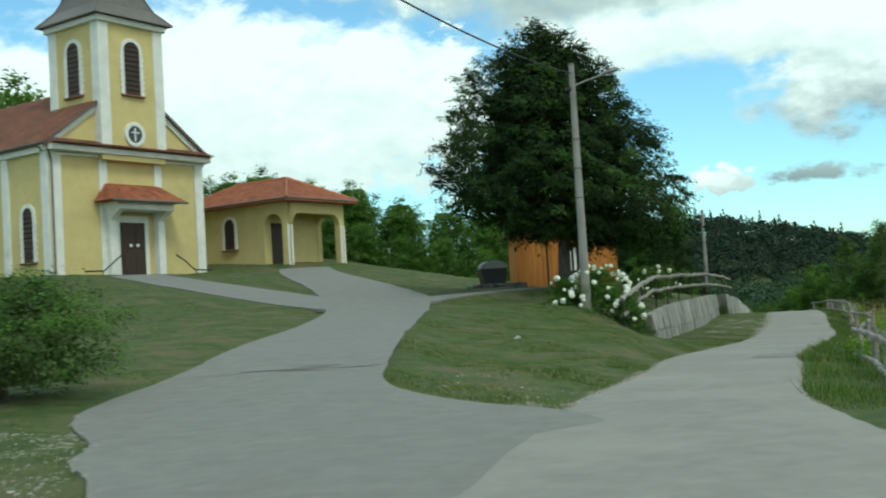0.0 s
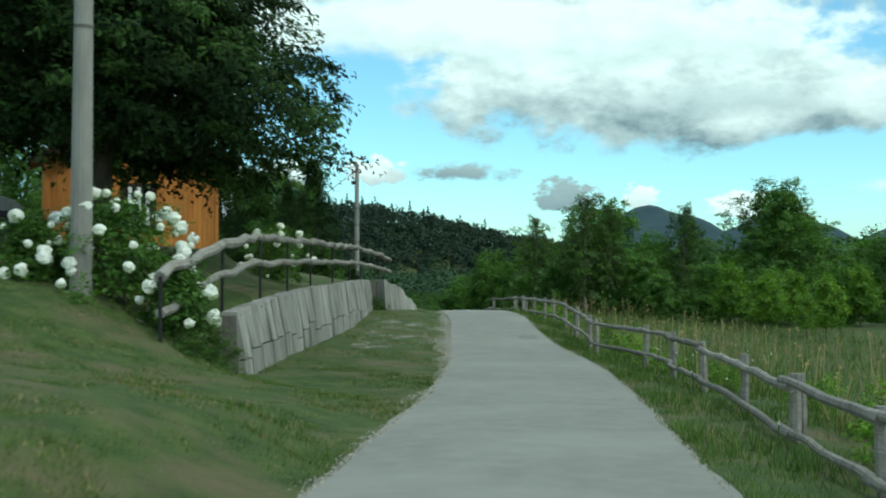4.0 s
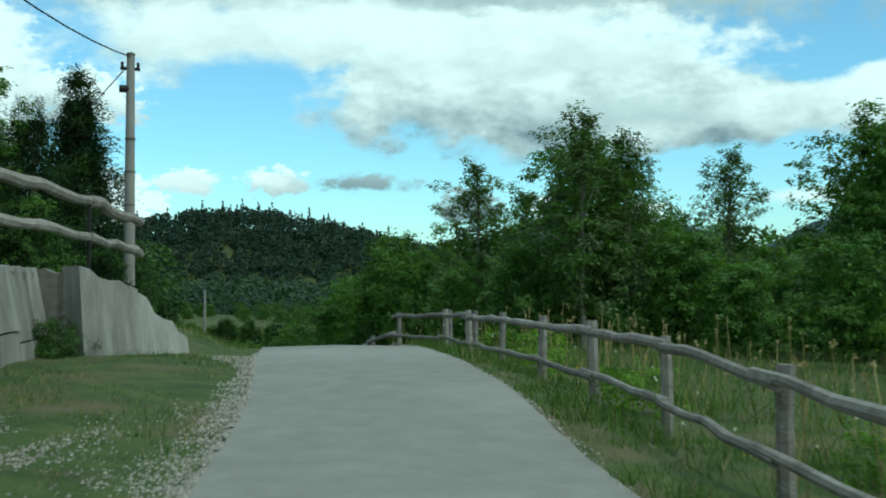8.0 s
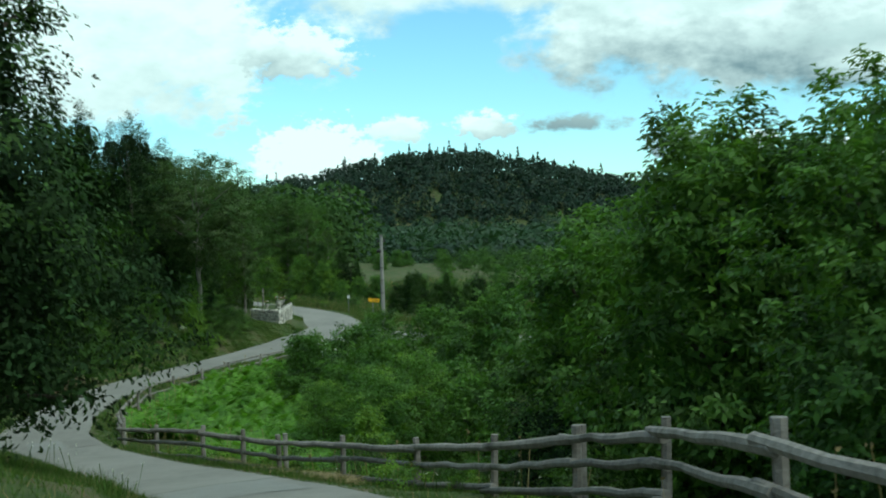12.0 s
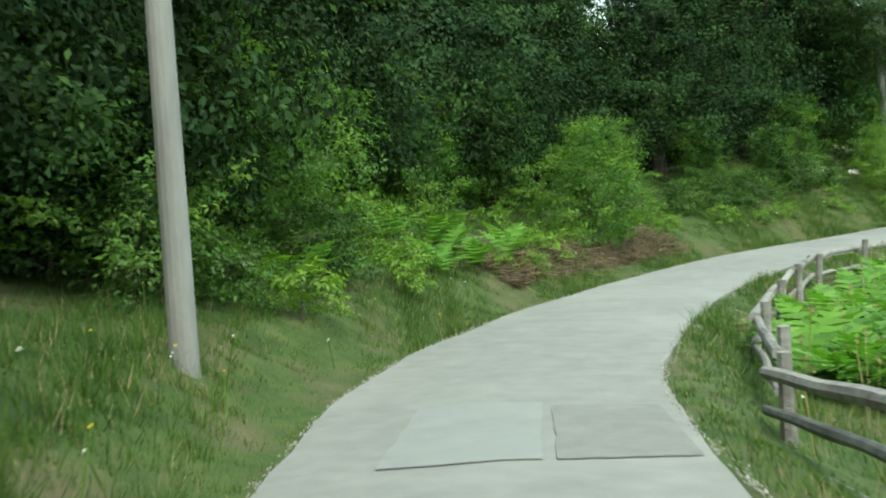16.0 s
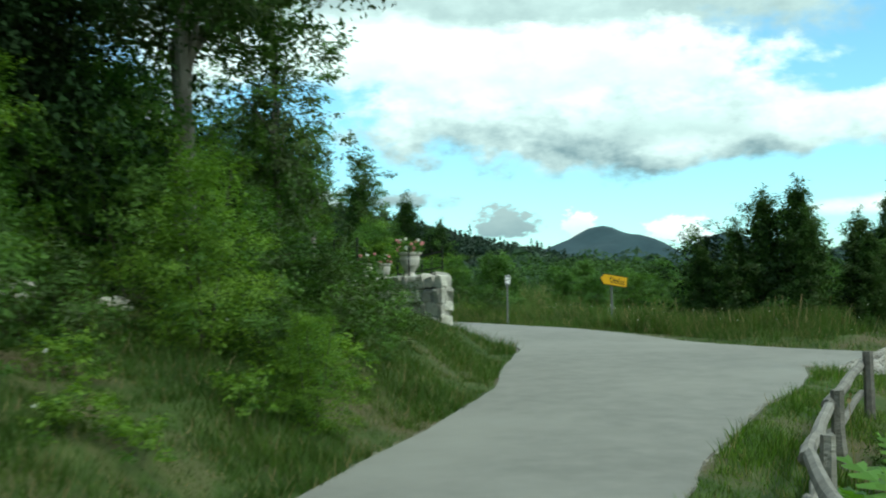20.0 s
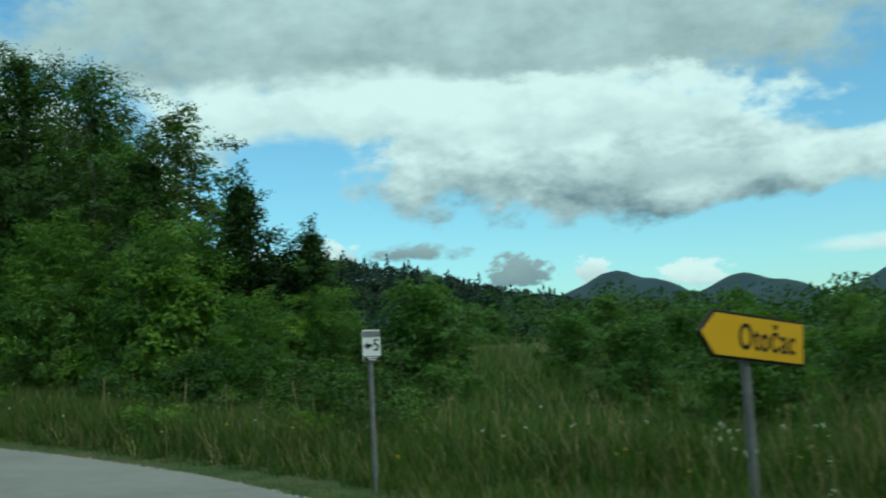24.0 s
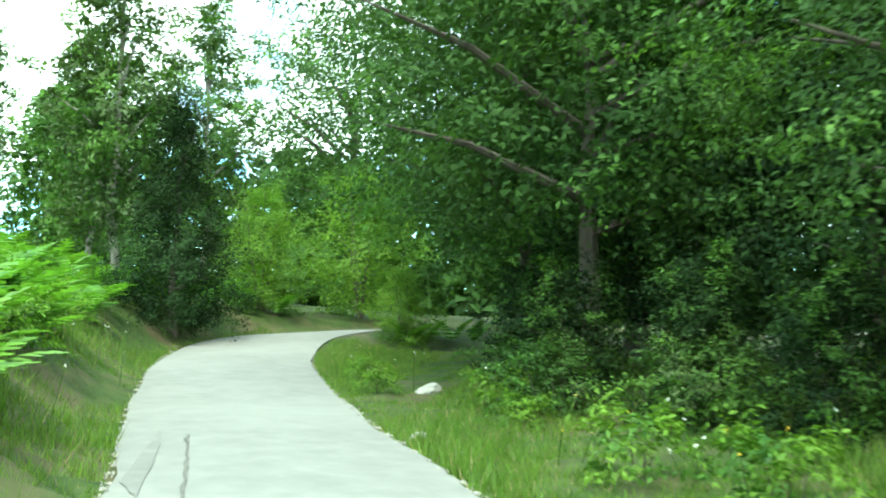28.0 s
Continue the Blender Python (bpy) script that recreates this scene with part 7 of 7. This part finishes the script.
def edge_grit(name, label, specs, seed):
    """Chips and crumbs along the roads' edges, joined. specs: road, side, y0, y1, reach, chips a metre, size."""
    rng = np.random.default_rng(seed)
    V, F, base = [], [], 0
    tri = np.array([[0, 1, 4], [1, 2, 4], [2, 3, 4], [3, 0, 4]])
    for key, side, y0, y1, reach, per, size in specs:
        q = LINES[key]
        d = np.gradient(q[:, :2], axis=0)
        d /= np.linalg.norm(d, axis=1)[:, None]
        nrm = np.stack([d[:, 1], -d[:, 0]], 1) * side
        sel = np.where((q[:, 1] >= y0) & (q[:, 1] <= y1))[0]
        n = int(len(sel) * 0.5 * per)
        i = rng.choice(sel, n)
        wide = reach * (0.65 + 0.45 * np.sin(q[i, 1] * 1.3) * np.sin(q[i, 1] * 0.37 + 1))
        off = q[i, 3] / 2 - 0.03 + wide * rng.uniform(0, 1, n) ** 1.6
        p_ = q[i, :2] + nrm[i] * off[:, None] + d[i] * rng.uniform(-0.3, 0.3, n)[:, None]
        z = verge_z(p_[:, 0], p_[:, 1])
        z = np.where(road_gap(p_[:, 0], p_[:, 1]) < 0.03, q[i, 2] + 0.004, z)
        s_, ang = size * rng.uniform(0.4, 1.4, n), rng.uniform(0, 6.28, n)
        ring = []
        for k in range(4):
            r = s_ * rng.uniform(0.6, 1.2, n)
            ring.append(np.stack([p_[:, 0] + r * np.cos(ang + k * 1.571), p_[:, 1] + r * np.sin(ang + k * 1.571), z - 0.008 + rng.uniform(0, 0.3, n) * s_], 1))
        ring.append(np.stack([p_[:, 0], p_[:, 1], z + s_ * rng.uniform(0.5, 0.9, n)], 1))
        V.append(np.stack(ring, 1).reshape(-1, 3))
        F.append((np.arange(n)[:, None, None] * 5 + tri[None] + base).reshape(-1, 3))
        base += 5 * n
    return tagged(new(name, raw_mesh(name, np.concatenate(V), np.concatenate(F), ["grit"])), label, "gravel", kind="stuff")


edge_grit("edge_grit", "pale chips and crumbs along the lane's edges", [
    ("a", -1, 43, 62, 0.55, 420, 0.020), ("a", -1, 14, 43, 0.30, 170, 0.017), ("a", 1, 12, 72, 0.16, 60, 0.014), ("b", -1, 84, 134, 0.14, 60, 0.010), ("b", 1, 84, 134, 0.16, 60, 0.011),
    ("c", 1, 140, 176, 0.16, 80, 0.014), ("c", -1, 150, 176, 0.15, 70, 0.014), ("church", -1, 8, 40, 0.12, 40, 0.014)], 93)


def rock_mesh(seed, r=1.0):
    rng = random.Random(seed)
    bm = bmesh.new()
    bmesh.ops.create_icosphere(bm, subdivisions=2, radius=r)
    cut = [Vector((rng.gauss(0, 1), rng.gauss(0, 1), rng.gauss(0, 1))).normalized() for _ in range(7)]
    for v in bm.verts:
        for c in cut:
            h = v.co.dot(c) - 0.62 * r
            if h > 0:
                v.co -= c * h
        v.co *= rng.uniform(0.95, 1.05)
    return bm


for i, (x, y, sx, sy, sz) in enumerate([(17.8, 135.4, 0.42, 0.28, 0.2), (18.9, 135.8, 0.3, 0.22, 0.16), (21.2, 138.9, 0.3, 0.22, 0.2), (13.9, 169.9, 0.15, 0.11, 0.08), (14.7, 169.5, 0.09, 0.07, 0.05),
                                        (11.1, 173.6, 0.22, 0.16, 0.14), (1.6, 27.6, 0.16, 0.1, 0.06), (29.5, 96.5, 0.7, 0.5, 0.4), (30.6, 97.2, 0.5, 0.4, 0.3), (32.0, 97.6, 0.5, 0.4, 0.3), (16.0, 62.9, 0.25, 0.2, 0.2), (28.6, 90.6, 0.8, 0.6, 0.6), (29.6, 91.2, 0.5, 0.5, 0.4)]):
    ob = part("rock", rock_mesh(100 + i), "stone")
    ob.matrix_basis = pose(x, y, float(verge_z(x, y)[0]) + sz * 0.3, 0, 0, i * 47) @ Matrix.Diagonal((sx, sy, sz, 1))
    tagged(ob, "pale limestone rock half sunk in the grass", "rock", "rocks beside the lane")


M["crushed"] = material("crushed", [(0.3, (0.27, 0.25, 0.215)), (0.7, (0.42, 0.39, 0.34))], 9, 0.95, 0.5, 40, piece=0.22)


def build_gravel_pile(x, y, w, d, h):
    """A heap of crushed stone."""
    rng = np.random.default_rng(17)
    z0 = float(verge_z(x, y)[0])
    n = 30
    gx, gy = np.meshgrid(np.linspace(-1, 1, n), np.linspace(-1, 1, n))
    r = np.hypot(gx, gy)
    z = h * np.clip(1 - r ** 1.5, -0.1, 1) * (1 + 0.18 * np.sin(5 * gx + 2) * np.cos(4 * gy)) + rng.normal(0, 0.02, r.shape)
    i = (np.arange(n - 1)[:, None] * n + np.arange(n - 1)[None, :]).ravel()
    core = raw_mesh("core", np.stack([gx.ravel() * w / 2, gy.ravel() * d / 2, z.ravel()], 1), np.stack([i, i + 1, i + n + 1, i + n], 1), ["crushed"])
    root = thing("gravel_pile", (x, y, z0), "heap of pale crushed stone beside the junction", "gravel pile", turn=-20)
    ob = new("core", core)
    ob.parent = root
    k = 4500
    a, q = rng.uniform(0, 6.28, k), np.sqrt(rng.uniform(0, 1.15, k))
    px_, py_ = q * np.cos(a), q * np.sin(a)
    pz = h * np.clip(1 - q ** 1.5, -0.02, 1) * (1 + 0.18 * np.sin(5 * px_ + 2) * np.cos(4 * py_))
    s = rng.uniform(0.005, 0.013, k)
    P_ = np.stack([px_ * w / 2, py_ * d / 2, pz], 1)
    V = np.stack([P_ + rng.normal(0, 1, (k, 3)) * s[:, None] for _ in range(4)], 1).reshape(-1, 3)
    tri = np.array([[0, 1, 2], [0, 3, 1], [1, 3, 2], [0, 2, 3]])
    st = new("gravel", raw_mesh("gravel", V, (np.arange(k)[:, None, None] * 4 + tri[None]).reshape(-1, 3), ["crushed"]))
    st.parent = root
    st["kind"] = "stuff"
    return root


build_gravel_pile(30.5, 135.7, 1.7, 1.2, 0.28)


# ---------------------------------------------------------------- garden wall with urns at the junction
def stone_mesh(seed):
    """One rough wall stone, 1 wide, 1 high and 1 deep."""
    rng = random.Random(seed)
    bm = bmesh.new()
    geom = box(bm, (1, 1, 1), (0, 0, 0), None, 0.09)
    for v in bm.verts:
        v.co += Vector((rng.uniform(-0.15, 0.15), rng.uniform(-0.08, 0.08), rng.uniform(-0.15, 0.15)))
    me = bpy.data.meshes.new("stone")
    bm.to_mesh(me)
    bm.free()
    return me


STONES = [stone_mesh(200 + i) for i in range(9)]
for me in STONES:
    me.materials.append(M["stone"])
DARK_STONES = [me.copy() for me in STONES]
for me in DARK_STONES:
    me.materials[0] = M["stone_dark"]


def stone_face(parent, a, b, z0, z1, seed, kinds, lo=0.14, hi=0.3, proud=0.05):
    """Rubble stones in uneven courses over the face from a to b."""
    rng = random.Random(seed)
    a, b = Vector(a), Vector(b)
    l = (b - a).length
    d = (b - a) / l
    turn = math.atan2(d.y, d.x)
    z = z0
    while z < z1 - 0.05:
        h = min(rng.uniform(lo, hi * 0.85), z1 - z)
        s = 0.0
        while s < l - 0.04:
            w = min(rng.uniform(lo, hi), l - s)
            p_ = a + d * (s + w / 2)
            ob = new("stone", kinds[rng.randrange(len(kinds))])
            ob.parent = parent
            ob.matrix_local = Matrix.Translation((p_.x, p_.y, z + h / 2 + rng.uniform(-0.02, 0.02))) @ Matrix.Rotation(turn + rng.uniform(-0.06, 0.06), 4, "Z") @ Matrix.Rotation(rng.uniform(-0.32, 0.32), 4, "Y") @ Matrix.Diagonal((w * rng.uniform(0.78, 1.0), 0.22 + rng.uniform(0, proud), h * rng.uniform(0.78, 1.08), 1))
            s += w
        z += h


def prism(pts, z0, z1):
    bm = bmesh.new()
    lo, up = [bm.verts.new((x, y, z0)) for x, y in pts], [bm.verts.new((x, y, z1)) for x, y in pts]
    bm.faces.new(up)
    bm.faces.new(list(reversed(lo)))
    for i in range(len(pts)):
        j = (i + 1) % len(pts)
        bm.faces.new((lo[i], lo[j], up[j], up[i]))
    bmesh.ops.recalc_face_normals(bm, faces=bm.faces)
    return bm


def build_garden_wall():
    w = tagged(thing("garden_wall", (0, 0, 0), "pale rubble stone garden wall with dark open joints", "wall"), kind="structure")
    c, we, ea, inner = (24.92, 140.5), (23.2, 143.4), (26.0, 146.6), (24.0, 147.0)
    part("core", prism([c, ea, inner, we], -6.0, -4.38), "joint", w)
    part("garden_soil", prism([(24.9, 141.1), (25.75, 146.2), (24.1, 146.7), (23.5, 143.3)], -4.295, -4.25), "ground", w, "grassy garden bed behind the wall")
    stone_face(w, we, c, -5.6, -4.22, 71, STONES)
    stone_face(w, c, ea, -5.7, -4.22, 72, STONES, 0.2, 0.38)
    return w


build_garden_wall()


def build_wall_rail():
    """Thin iron rods with two flat bars standing on the garden wall."""
    a, b, z = Vector((25.05, 141.0)), Vector((25.9, 146.1)), -4.25
    r = thing("iron_railing", (a.x, a.y, z), "thin black iron railing on the stone garden wall", "railing")
    d = b - a
    turn = math.atan2(d.y, d.x)
    for i in range(6):
        p_ = d * (i / 5)
        bm = bmesh.new()
        tube(bm, [(p_.x, p_.y, -0.06), (p_.x, p_.y, 0.56)], [0.016, 0.012], 6)
        part("rod", bm, "dark_metal", r)
    for h in (0.16, 0.46):
        part("bar", boxed((d.length, 0.008, 0.022)), "dark_metal", r).matrix_local = Matrix.Translation((d.x / 2, d.y / 2, h)) @ Matrix.Rotation(turn, 4, "Z")
    return r


build_wall_rail()


def build_urn(x, y, z, k, label, flowers, seed):
    u = thing("garden_urn", (x, y, z), label, "flower pot", "urns on the garden wall")
    prof = [(0.13, 0), (0.14, 0.03), (0.10, 0.06), (0.075, 0.10), (0.10, 0.14), (0.155, 0.22), (0.175, 0.32), (0.16, 0.38), (0.20, 0.41), (0.205, 0.44), (0.17, 0.445), (0.15, 0.40)]
    part("body", lathe([(r * k, h * k) for r, h in prof], 20), "urn_stone", u)
    rng = np.random.default_rng(seed)
    n = 420
    a, q = rng.uniform(0, 6.28, n), np.sqrt(rng.uniform(0, 1, n)) * 0.24 * k
    pts = np.stack([q * np.cos(a), q * np.sin(a), 0.42 * k + rng.uniform(0, 0.22, n) * k], 1)
    v, f_ = leaf_cloud(pts, rng.normal(0, 1, (n, 3)), 0.03, rng)
    lf = new("leaves", raw_mesh("leaves", v, f_, ["leaf_mid"]))
    lf.parent = u
    for i in range(flowers):
        b_ = part("bloom", flower_head(0.035), "pink" if i % 3 else "petal", u, "small red and white bloom")
        b_.matrix_local = Matrix.Translation(Vector(pts[i * 7]) + Vector((0, 0, 0.04)))
    return u


build_urn(24.98, 142.6, -4.25, 1.15, "pale stone urn with reddish flowers on the wall", 16, 5)
build_urn(24.2, 143.0, -4.25, 0.7, "low stone flower pot on the garden wall", 8, 6)
build_urn(25.4, 145.6, -4.25, 0.9, "pale stone urn with flowers on the wall", 10, 7)
for i, (x, y, h) in enumerate([(24.75, 142.0, 0.55), (25.35, 143.6, 0.5), (25.15, 142.9, 0.5), (23.9, 142.6, 0.75), (23.6, 143.2, 0.8)]):
    bm = bmesh.new()
    tube(bm, [(0, 0, -0.1), (0, 0, h)], [0.018, 0.016], 6)
    tube(bm, [(0, 0, h), (0, 0, h + 0.06)], [0.03, 0.012], 6)
    ob = tagged(part("garden_rod", bm, "dark_metal"), "thin dark iron rod on the garden wall", "rod", "iron rods on the wall")
    ob.matrix_basis = pose(x, y, -4.25)
cross_bm = bmesh.new()
box(cross_bm, (0.09, 0.09, 1.5), (0, 0, 0.75), None, 0.012)
ob = tagged(part("garden_post", cross_bm, "bark_pale"), "grey weathered wooden post behind the wall", "post")
ob.matrix_basis = pose(24.1, 146.9, -4.6, 2, 0, 12)


# ---------------------------------------------------------------- road signs
def text_mesh(body, size, bold=0.0):
    c = bpy.data.curves.new("text", "FONT")
    c.body, c.size, c.align_x, c.align_y, c.extrude = body, size, "CENTER", "CENTER", 0.001
    c.offset, c.space_character = bold, 1.08
    tmp = bpy.data.objects.new("text", c)
    me = bpy.data.meshes.new_from_object(tmp)
    bpy.data.objects.remove(tmp)
    return me


def build_arrow_sign():
    """Yellow arrow board on a galvanised post; the face looks along -y before it is turned."""
    x, y = 31.9, 146.68
    z0 = float(verge_z(x, y)[0])
    s = thing("direction_sign", (x, y, z0), "yellow arrow-shaped direction sign with black letters on a post", "road sign", turn=14)
    bm = bmesh.new()
    tube(bm, [(-0.03, 0.05, -0.3), (-0.03, 0.05, 1.24)], [0.03, 0.03], 10)
    part("post", bm, "galvanised", s, "thin galvanised post")
    zc = -4.24 - z0
    tilt = Matrix.Translation((0, 0, zc)) @ Matrix.Rotation(radians(7), 4, "Y")
    w, h, tip = 0.93, 0.265, 0.12
    outline = [(-w / 2, 0), (-w / 2 + tip, h / 2), (w / 2, h / 2), (w / 2, -h / 2), (-w / 2 + tip, -h / 2)]
    ob = part("back_board", extrude_outline([(a * 1.02, b * 1.06) for a, b in outline], 0.02), "black_paint", s, "black rim and back of the board")
    ob.matrix_local = tilt @ Matrix.Translation((0, 0, 0))
    ob = part("board", extrude_outline([(a * 0.985, b * 0.93) for a, b in outline], 0.006), "sign_yellow", s, "yellow arrow board")
    ob.matrix_local = tilt @ Matrix.Translation((0, -0.008, 0))
    me = text_mesh("Oto\u010dac", 0.19, 0.002)
    me.materials.append(M["black_paint"])
    ob = new("lettering", me)
    ob.parent = s
    ob.matrix_local = tilt @ Matrix.Translation((0.12, -0.010, -0.005)) @ Matrix.Rotation(radians(90), 4, "X") @ Matrix.Diagonal((0.82, 1.16, 1, 1))
    for dz in (-0.07, 0.07):
        b_ = part("clamp", boxed((0.09, 0.03, 0.03), bevel=0.004), "galvanised", s)
        b_.matrix_local = Matrix.Translation((-0.03, 0.03, zc + dz))
    return s


build_arrow_sign()


def build_route_sign():
    x, y = 30.54, 150.2
    z0 = float(verge_z(x, y)[0])
    s = thing("route_sign", (x, y, z0), "small white route sign with a black arrow and 5", "road sign", turn=12)
    zc = -4.14 - z0
    bm = bmesh.new()
    tube(bm, [(0, 0.03, -0.3), (0, 0.03, zc + 0.1)], [0.022, 0.022], 8)
    part("post", bm, "galvanised", s)
    part("board", boxed((0.175, 0.012, 0.27), (0, 0, zc), bevel=0.004), "white_paint", s)
    part("header", boxed((0.165, 0.004, 0.05), (0, -0.009, zc + 0.102)), "galvanised", s, "pale grey header strip")
    part("footer", boxed((0.165, 0.004, 0.042), (0, -0.009, zc - 0.11)), "black_paint", s, "dark strip with unreadable writing")
    for i, l in enumerate((0.11, 0.08)):
        part("writing_bar", boxed((l, 0.002, 0.009), (0, -0.012, zc - 0.102 - 0.017 * i)), "white_paint", s)
    part("arrow", extrude_outline([(-0.075, 0), (-0.038, 0.034), (-0.038, 0.014), (0.0, 0.014), (0.0, -0.014), (-0.038, -0.014), (-0.038, -0.034)], 0.003), "black_paint", s).matrix_local = Matrix.Translation((0, -0.010, zc + 0.0))
    me = text_mesh("5", 0.145)
    me.materials.append(M["black_paint"])
    ob = new("digit", me)
    ob.parent = s
    ob.matrix_local = Matrix.Translation((0.042, -0.009, zc)) @ Matrix.Rotation(radians(90), 4, "X")
    return s


build_route_sign()


# ---------------------------------------------------------------- cut brush, brambles and the low wall by the hut
def brush_heap(name, label, boxes, seed, count, mat="mulch", l=0.6):
    """Dry cut twigs lying on the bank, joined."""
    rng = np.random.default_rng(seed)
    V = []
    for x0, y0, x1, y1 in boxes:
        n = count
        x, y = rng.uniform(x0, x1, n), rng.uniform(y0, y1, n)
        ok = road_gap(x, y) > 0.6
        x, y = x[ok], y[ok]
        n = len(x)
        z = verge_z(x, y) + rng.uniform(0.0, 0.16, n)
        a, e = rng.uniform(0, 6.28, n), rng.normal(0.05, 0.22, n)
        k = l * rng.uniform(0.3, 1.2, n)
        d = np.stack([np.cos(a) * np.cos(e), np.sin(a) * np.cos(e), np.sin(e)], 1) * k[:, None]
        side = np.stack([-np.sin(a), np.cos(a), np.full(n, 0.5)], 1) * 0.005
        p_ = np.stack([x, y, z], 1)
        V.append(np.stack([p_ - d / 2 - side, p_ - d / 2 + side, p_ + d / 2 + side * 0.4, p_ + d / 2 - side * 0.4], 1).reshape(-1, 3))
    v = np.concatenate(V)
    return tagged(new(name, raw_mesh(name, v, np.arange(len(v)).reshape(-1, 4), [mat])), label, "brushwood", kind="stuff")


BRUSH = [(12.9, 115.0, 14.2, 119.2), (13.9, 118.6, 15.1, 122.0), (12.4, 113.2, 13.3, 115.2)]
brush_heap("cut_brush", "heap of dry brown cut twigs on the bank", BRUSH, 95, 5200, l=0.32)
brush_heap("pale_twigs", "pale dry twigs among the cut brush", BRUSH, 96, 260, "straw", 0.9)
brush_heap("dry_hay", "flattened dry hay beside the fence", [(20.6, 92.0, 22.4, 94.6), (19.8, 94.5, 21.4, 97.0), (22.2, 88.6, 23.3, 91.4), (16.2, 106, 17.1, 112)], 97, 1500, "straw", 0.4)

bramble = plant("bramble_bush", "low arching bramble with dark leaves on the verge", "shrub", 15, 1.25, 2.2, "bush", "leaf_dark", 70, 38, 0.045, 0.02, 0.17, 0.018, fine=True, stems=6, limbs=6, mats=["leaf_dark", "leaf_mid", "leaf_olive"], lump=0.4, heart=0.3)
spots = beside("b", -2.0, 96.5, 110.5, 1.5, R_, 0.4) + beside("b", -2.6, 123.0, 134.5, 1.9, R_, 0.5) + [(19.6, 135.6), (20.2, 134.4), (22.2, 138.0, 0.9), (21.5, 138.6, 1.1), (22.3, 139.6, 0.8), (22.6, 137.0, 0.75), (21.8, 136.2, 0.85), (21.2, 137.4, 1.1), (20.6, 136.2, 1.1), (21.4, 134.8, 0.65), (20.4, 133.4, 0.75), (24.9, 129.2, 0.5), (26.0, 130.8, 0.5), (23.7, 127.8, 0.5), (15.1, 61.5, 0.5), (15.45, 62.0, 0.55), (14.9, 62.3, 0.5), (6.7, 38.7, 0.55), (6.3, 38.0, 0.5), (16.0, 63.0, 0.45), (16.6, 63.4, 0.4)]
spots += [q for q in beside("c", 2.6, 152.0, 177.0, 2.3, R_, 0.7) if not (q[0] < 25.0 and 163 < q[1] < 171)] + [(26.6, 86.0), (27.0, 89.5), (25.6, 92.4), (24.2, 95.0), (22.6, 98.6), (25.4, 98.0)]
sow(bramble, spots, R_, (0.7, 1.15), group="brambles on the verge")


herb = plant("herb_clump", "leafy green roadside herbs", "plant", 16, 0.6, 1.0, "bush", "leaf_mid", 36, 16, 0.045, 0.02, 0.11, 0.01, stems=3, limbs=2, mats=["leaf_light", "leaf_mid"], lump=0.5, heart=0.0)
spots = beside("b", -1.3, 100.0, 135.0, 1.6, R_, 0.7) + beside("b", -2.9, 112.0, 133.0, 3.1, R_, 0.8) + beside("b", 1.6, 84.0, 104.0, 1.8, R_, 0.5) + beside("c", 1.5, 153.0, 176.0, 2.0, R_, 0.7) + beside("c", -1.3, 158.0, 172.0, 2.0, R_, 0.5) + beside("a", 1.9, 22.0, 72.0, 2.6, R_, 0.6)
sow(herb, [q for q in spots if float(road_gap(np.array([q[0]]), np.array([q[1]]))[0]) > 0.45], R_, (0.6, 1.2), 0.03, group="herbs on the verge")
birch = plant("light_bush", "bright light green bush at the bend", "shrub", 17, 4.2, 4.2, "tall", "leaf_light", 200, 42, 0.052, 0.03, 0.24, 0.04, fine=True, stems=4, limbs=6, mats=["leaf_light", "leaf_light", "leaf_mid"], lump=0.35)
sow(birch, [(-0.2, 180.9, 0.85), (0.4, 184.0, 1.15), (5.4, 179.9, 0.5), (19.6, 133.6, 0.52), (20.4, 132.4, 0.3), (25.7, 166.0, 0.85), (28.3, 164.1, 0.8), (23.7, 168.0, 0.75), (21.2, 168.2, 0.3), (22.9, 166.4, 0.5), (24.3, 165.0, 0.4)], R_, group="light bushes")


def build_low_wall():
    w = thing("dry_stone_wall", (0, 0, 0), "low dark dry stone wall beside the hut", "wall")
    a, b = Vector((0.9, 52.9)), Vector((3.7, 55.0))
    d = (b - a).normalized()
    n = Vector((d.y, -d.x)) * 0.14
    part("core", prism([tuple(a + n * 0.4), tuple(b + n * 0.4), tuple(b - n), tuple(a - n)], 1.3, 2.16), "stone_dark", w)
    stone_face(w, tuple(a + n), tuple(b + n), 1.45, 2.25, 73, DARK_STONES, 0.14, 0.34)
    return w


build_low_wall()


# more dark trees behind the retaining wall and one over the bend
Q_ = random.Random(31)
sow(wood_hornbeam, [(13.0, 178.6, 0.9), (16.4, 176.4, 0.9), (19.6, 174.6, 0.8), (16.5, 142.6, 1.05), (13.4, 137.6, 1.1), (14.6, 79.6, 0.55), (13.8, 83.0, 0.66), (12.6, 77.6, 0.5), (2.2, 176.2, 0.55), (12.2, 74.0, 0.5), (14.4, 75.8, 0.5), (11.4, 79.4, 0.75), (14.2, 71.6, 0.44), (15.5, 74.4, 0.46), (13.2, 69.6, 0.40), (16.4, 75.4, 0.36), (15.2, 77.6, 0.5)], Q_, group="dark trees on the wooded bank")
sow(spruce, [(16.2, 81.0, 0.62), (14.6, 78.2, 0.55)], Q_, group="conifers")
sow(thicket, [(40 + 5 * (i % 6) + Q_.uniform(-2, 2), 188 + 5 * (i // 6) + Q_.uniform(-2, 2), 0.6) for i in range(24)], Q_, group="shrubs along the lane")
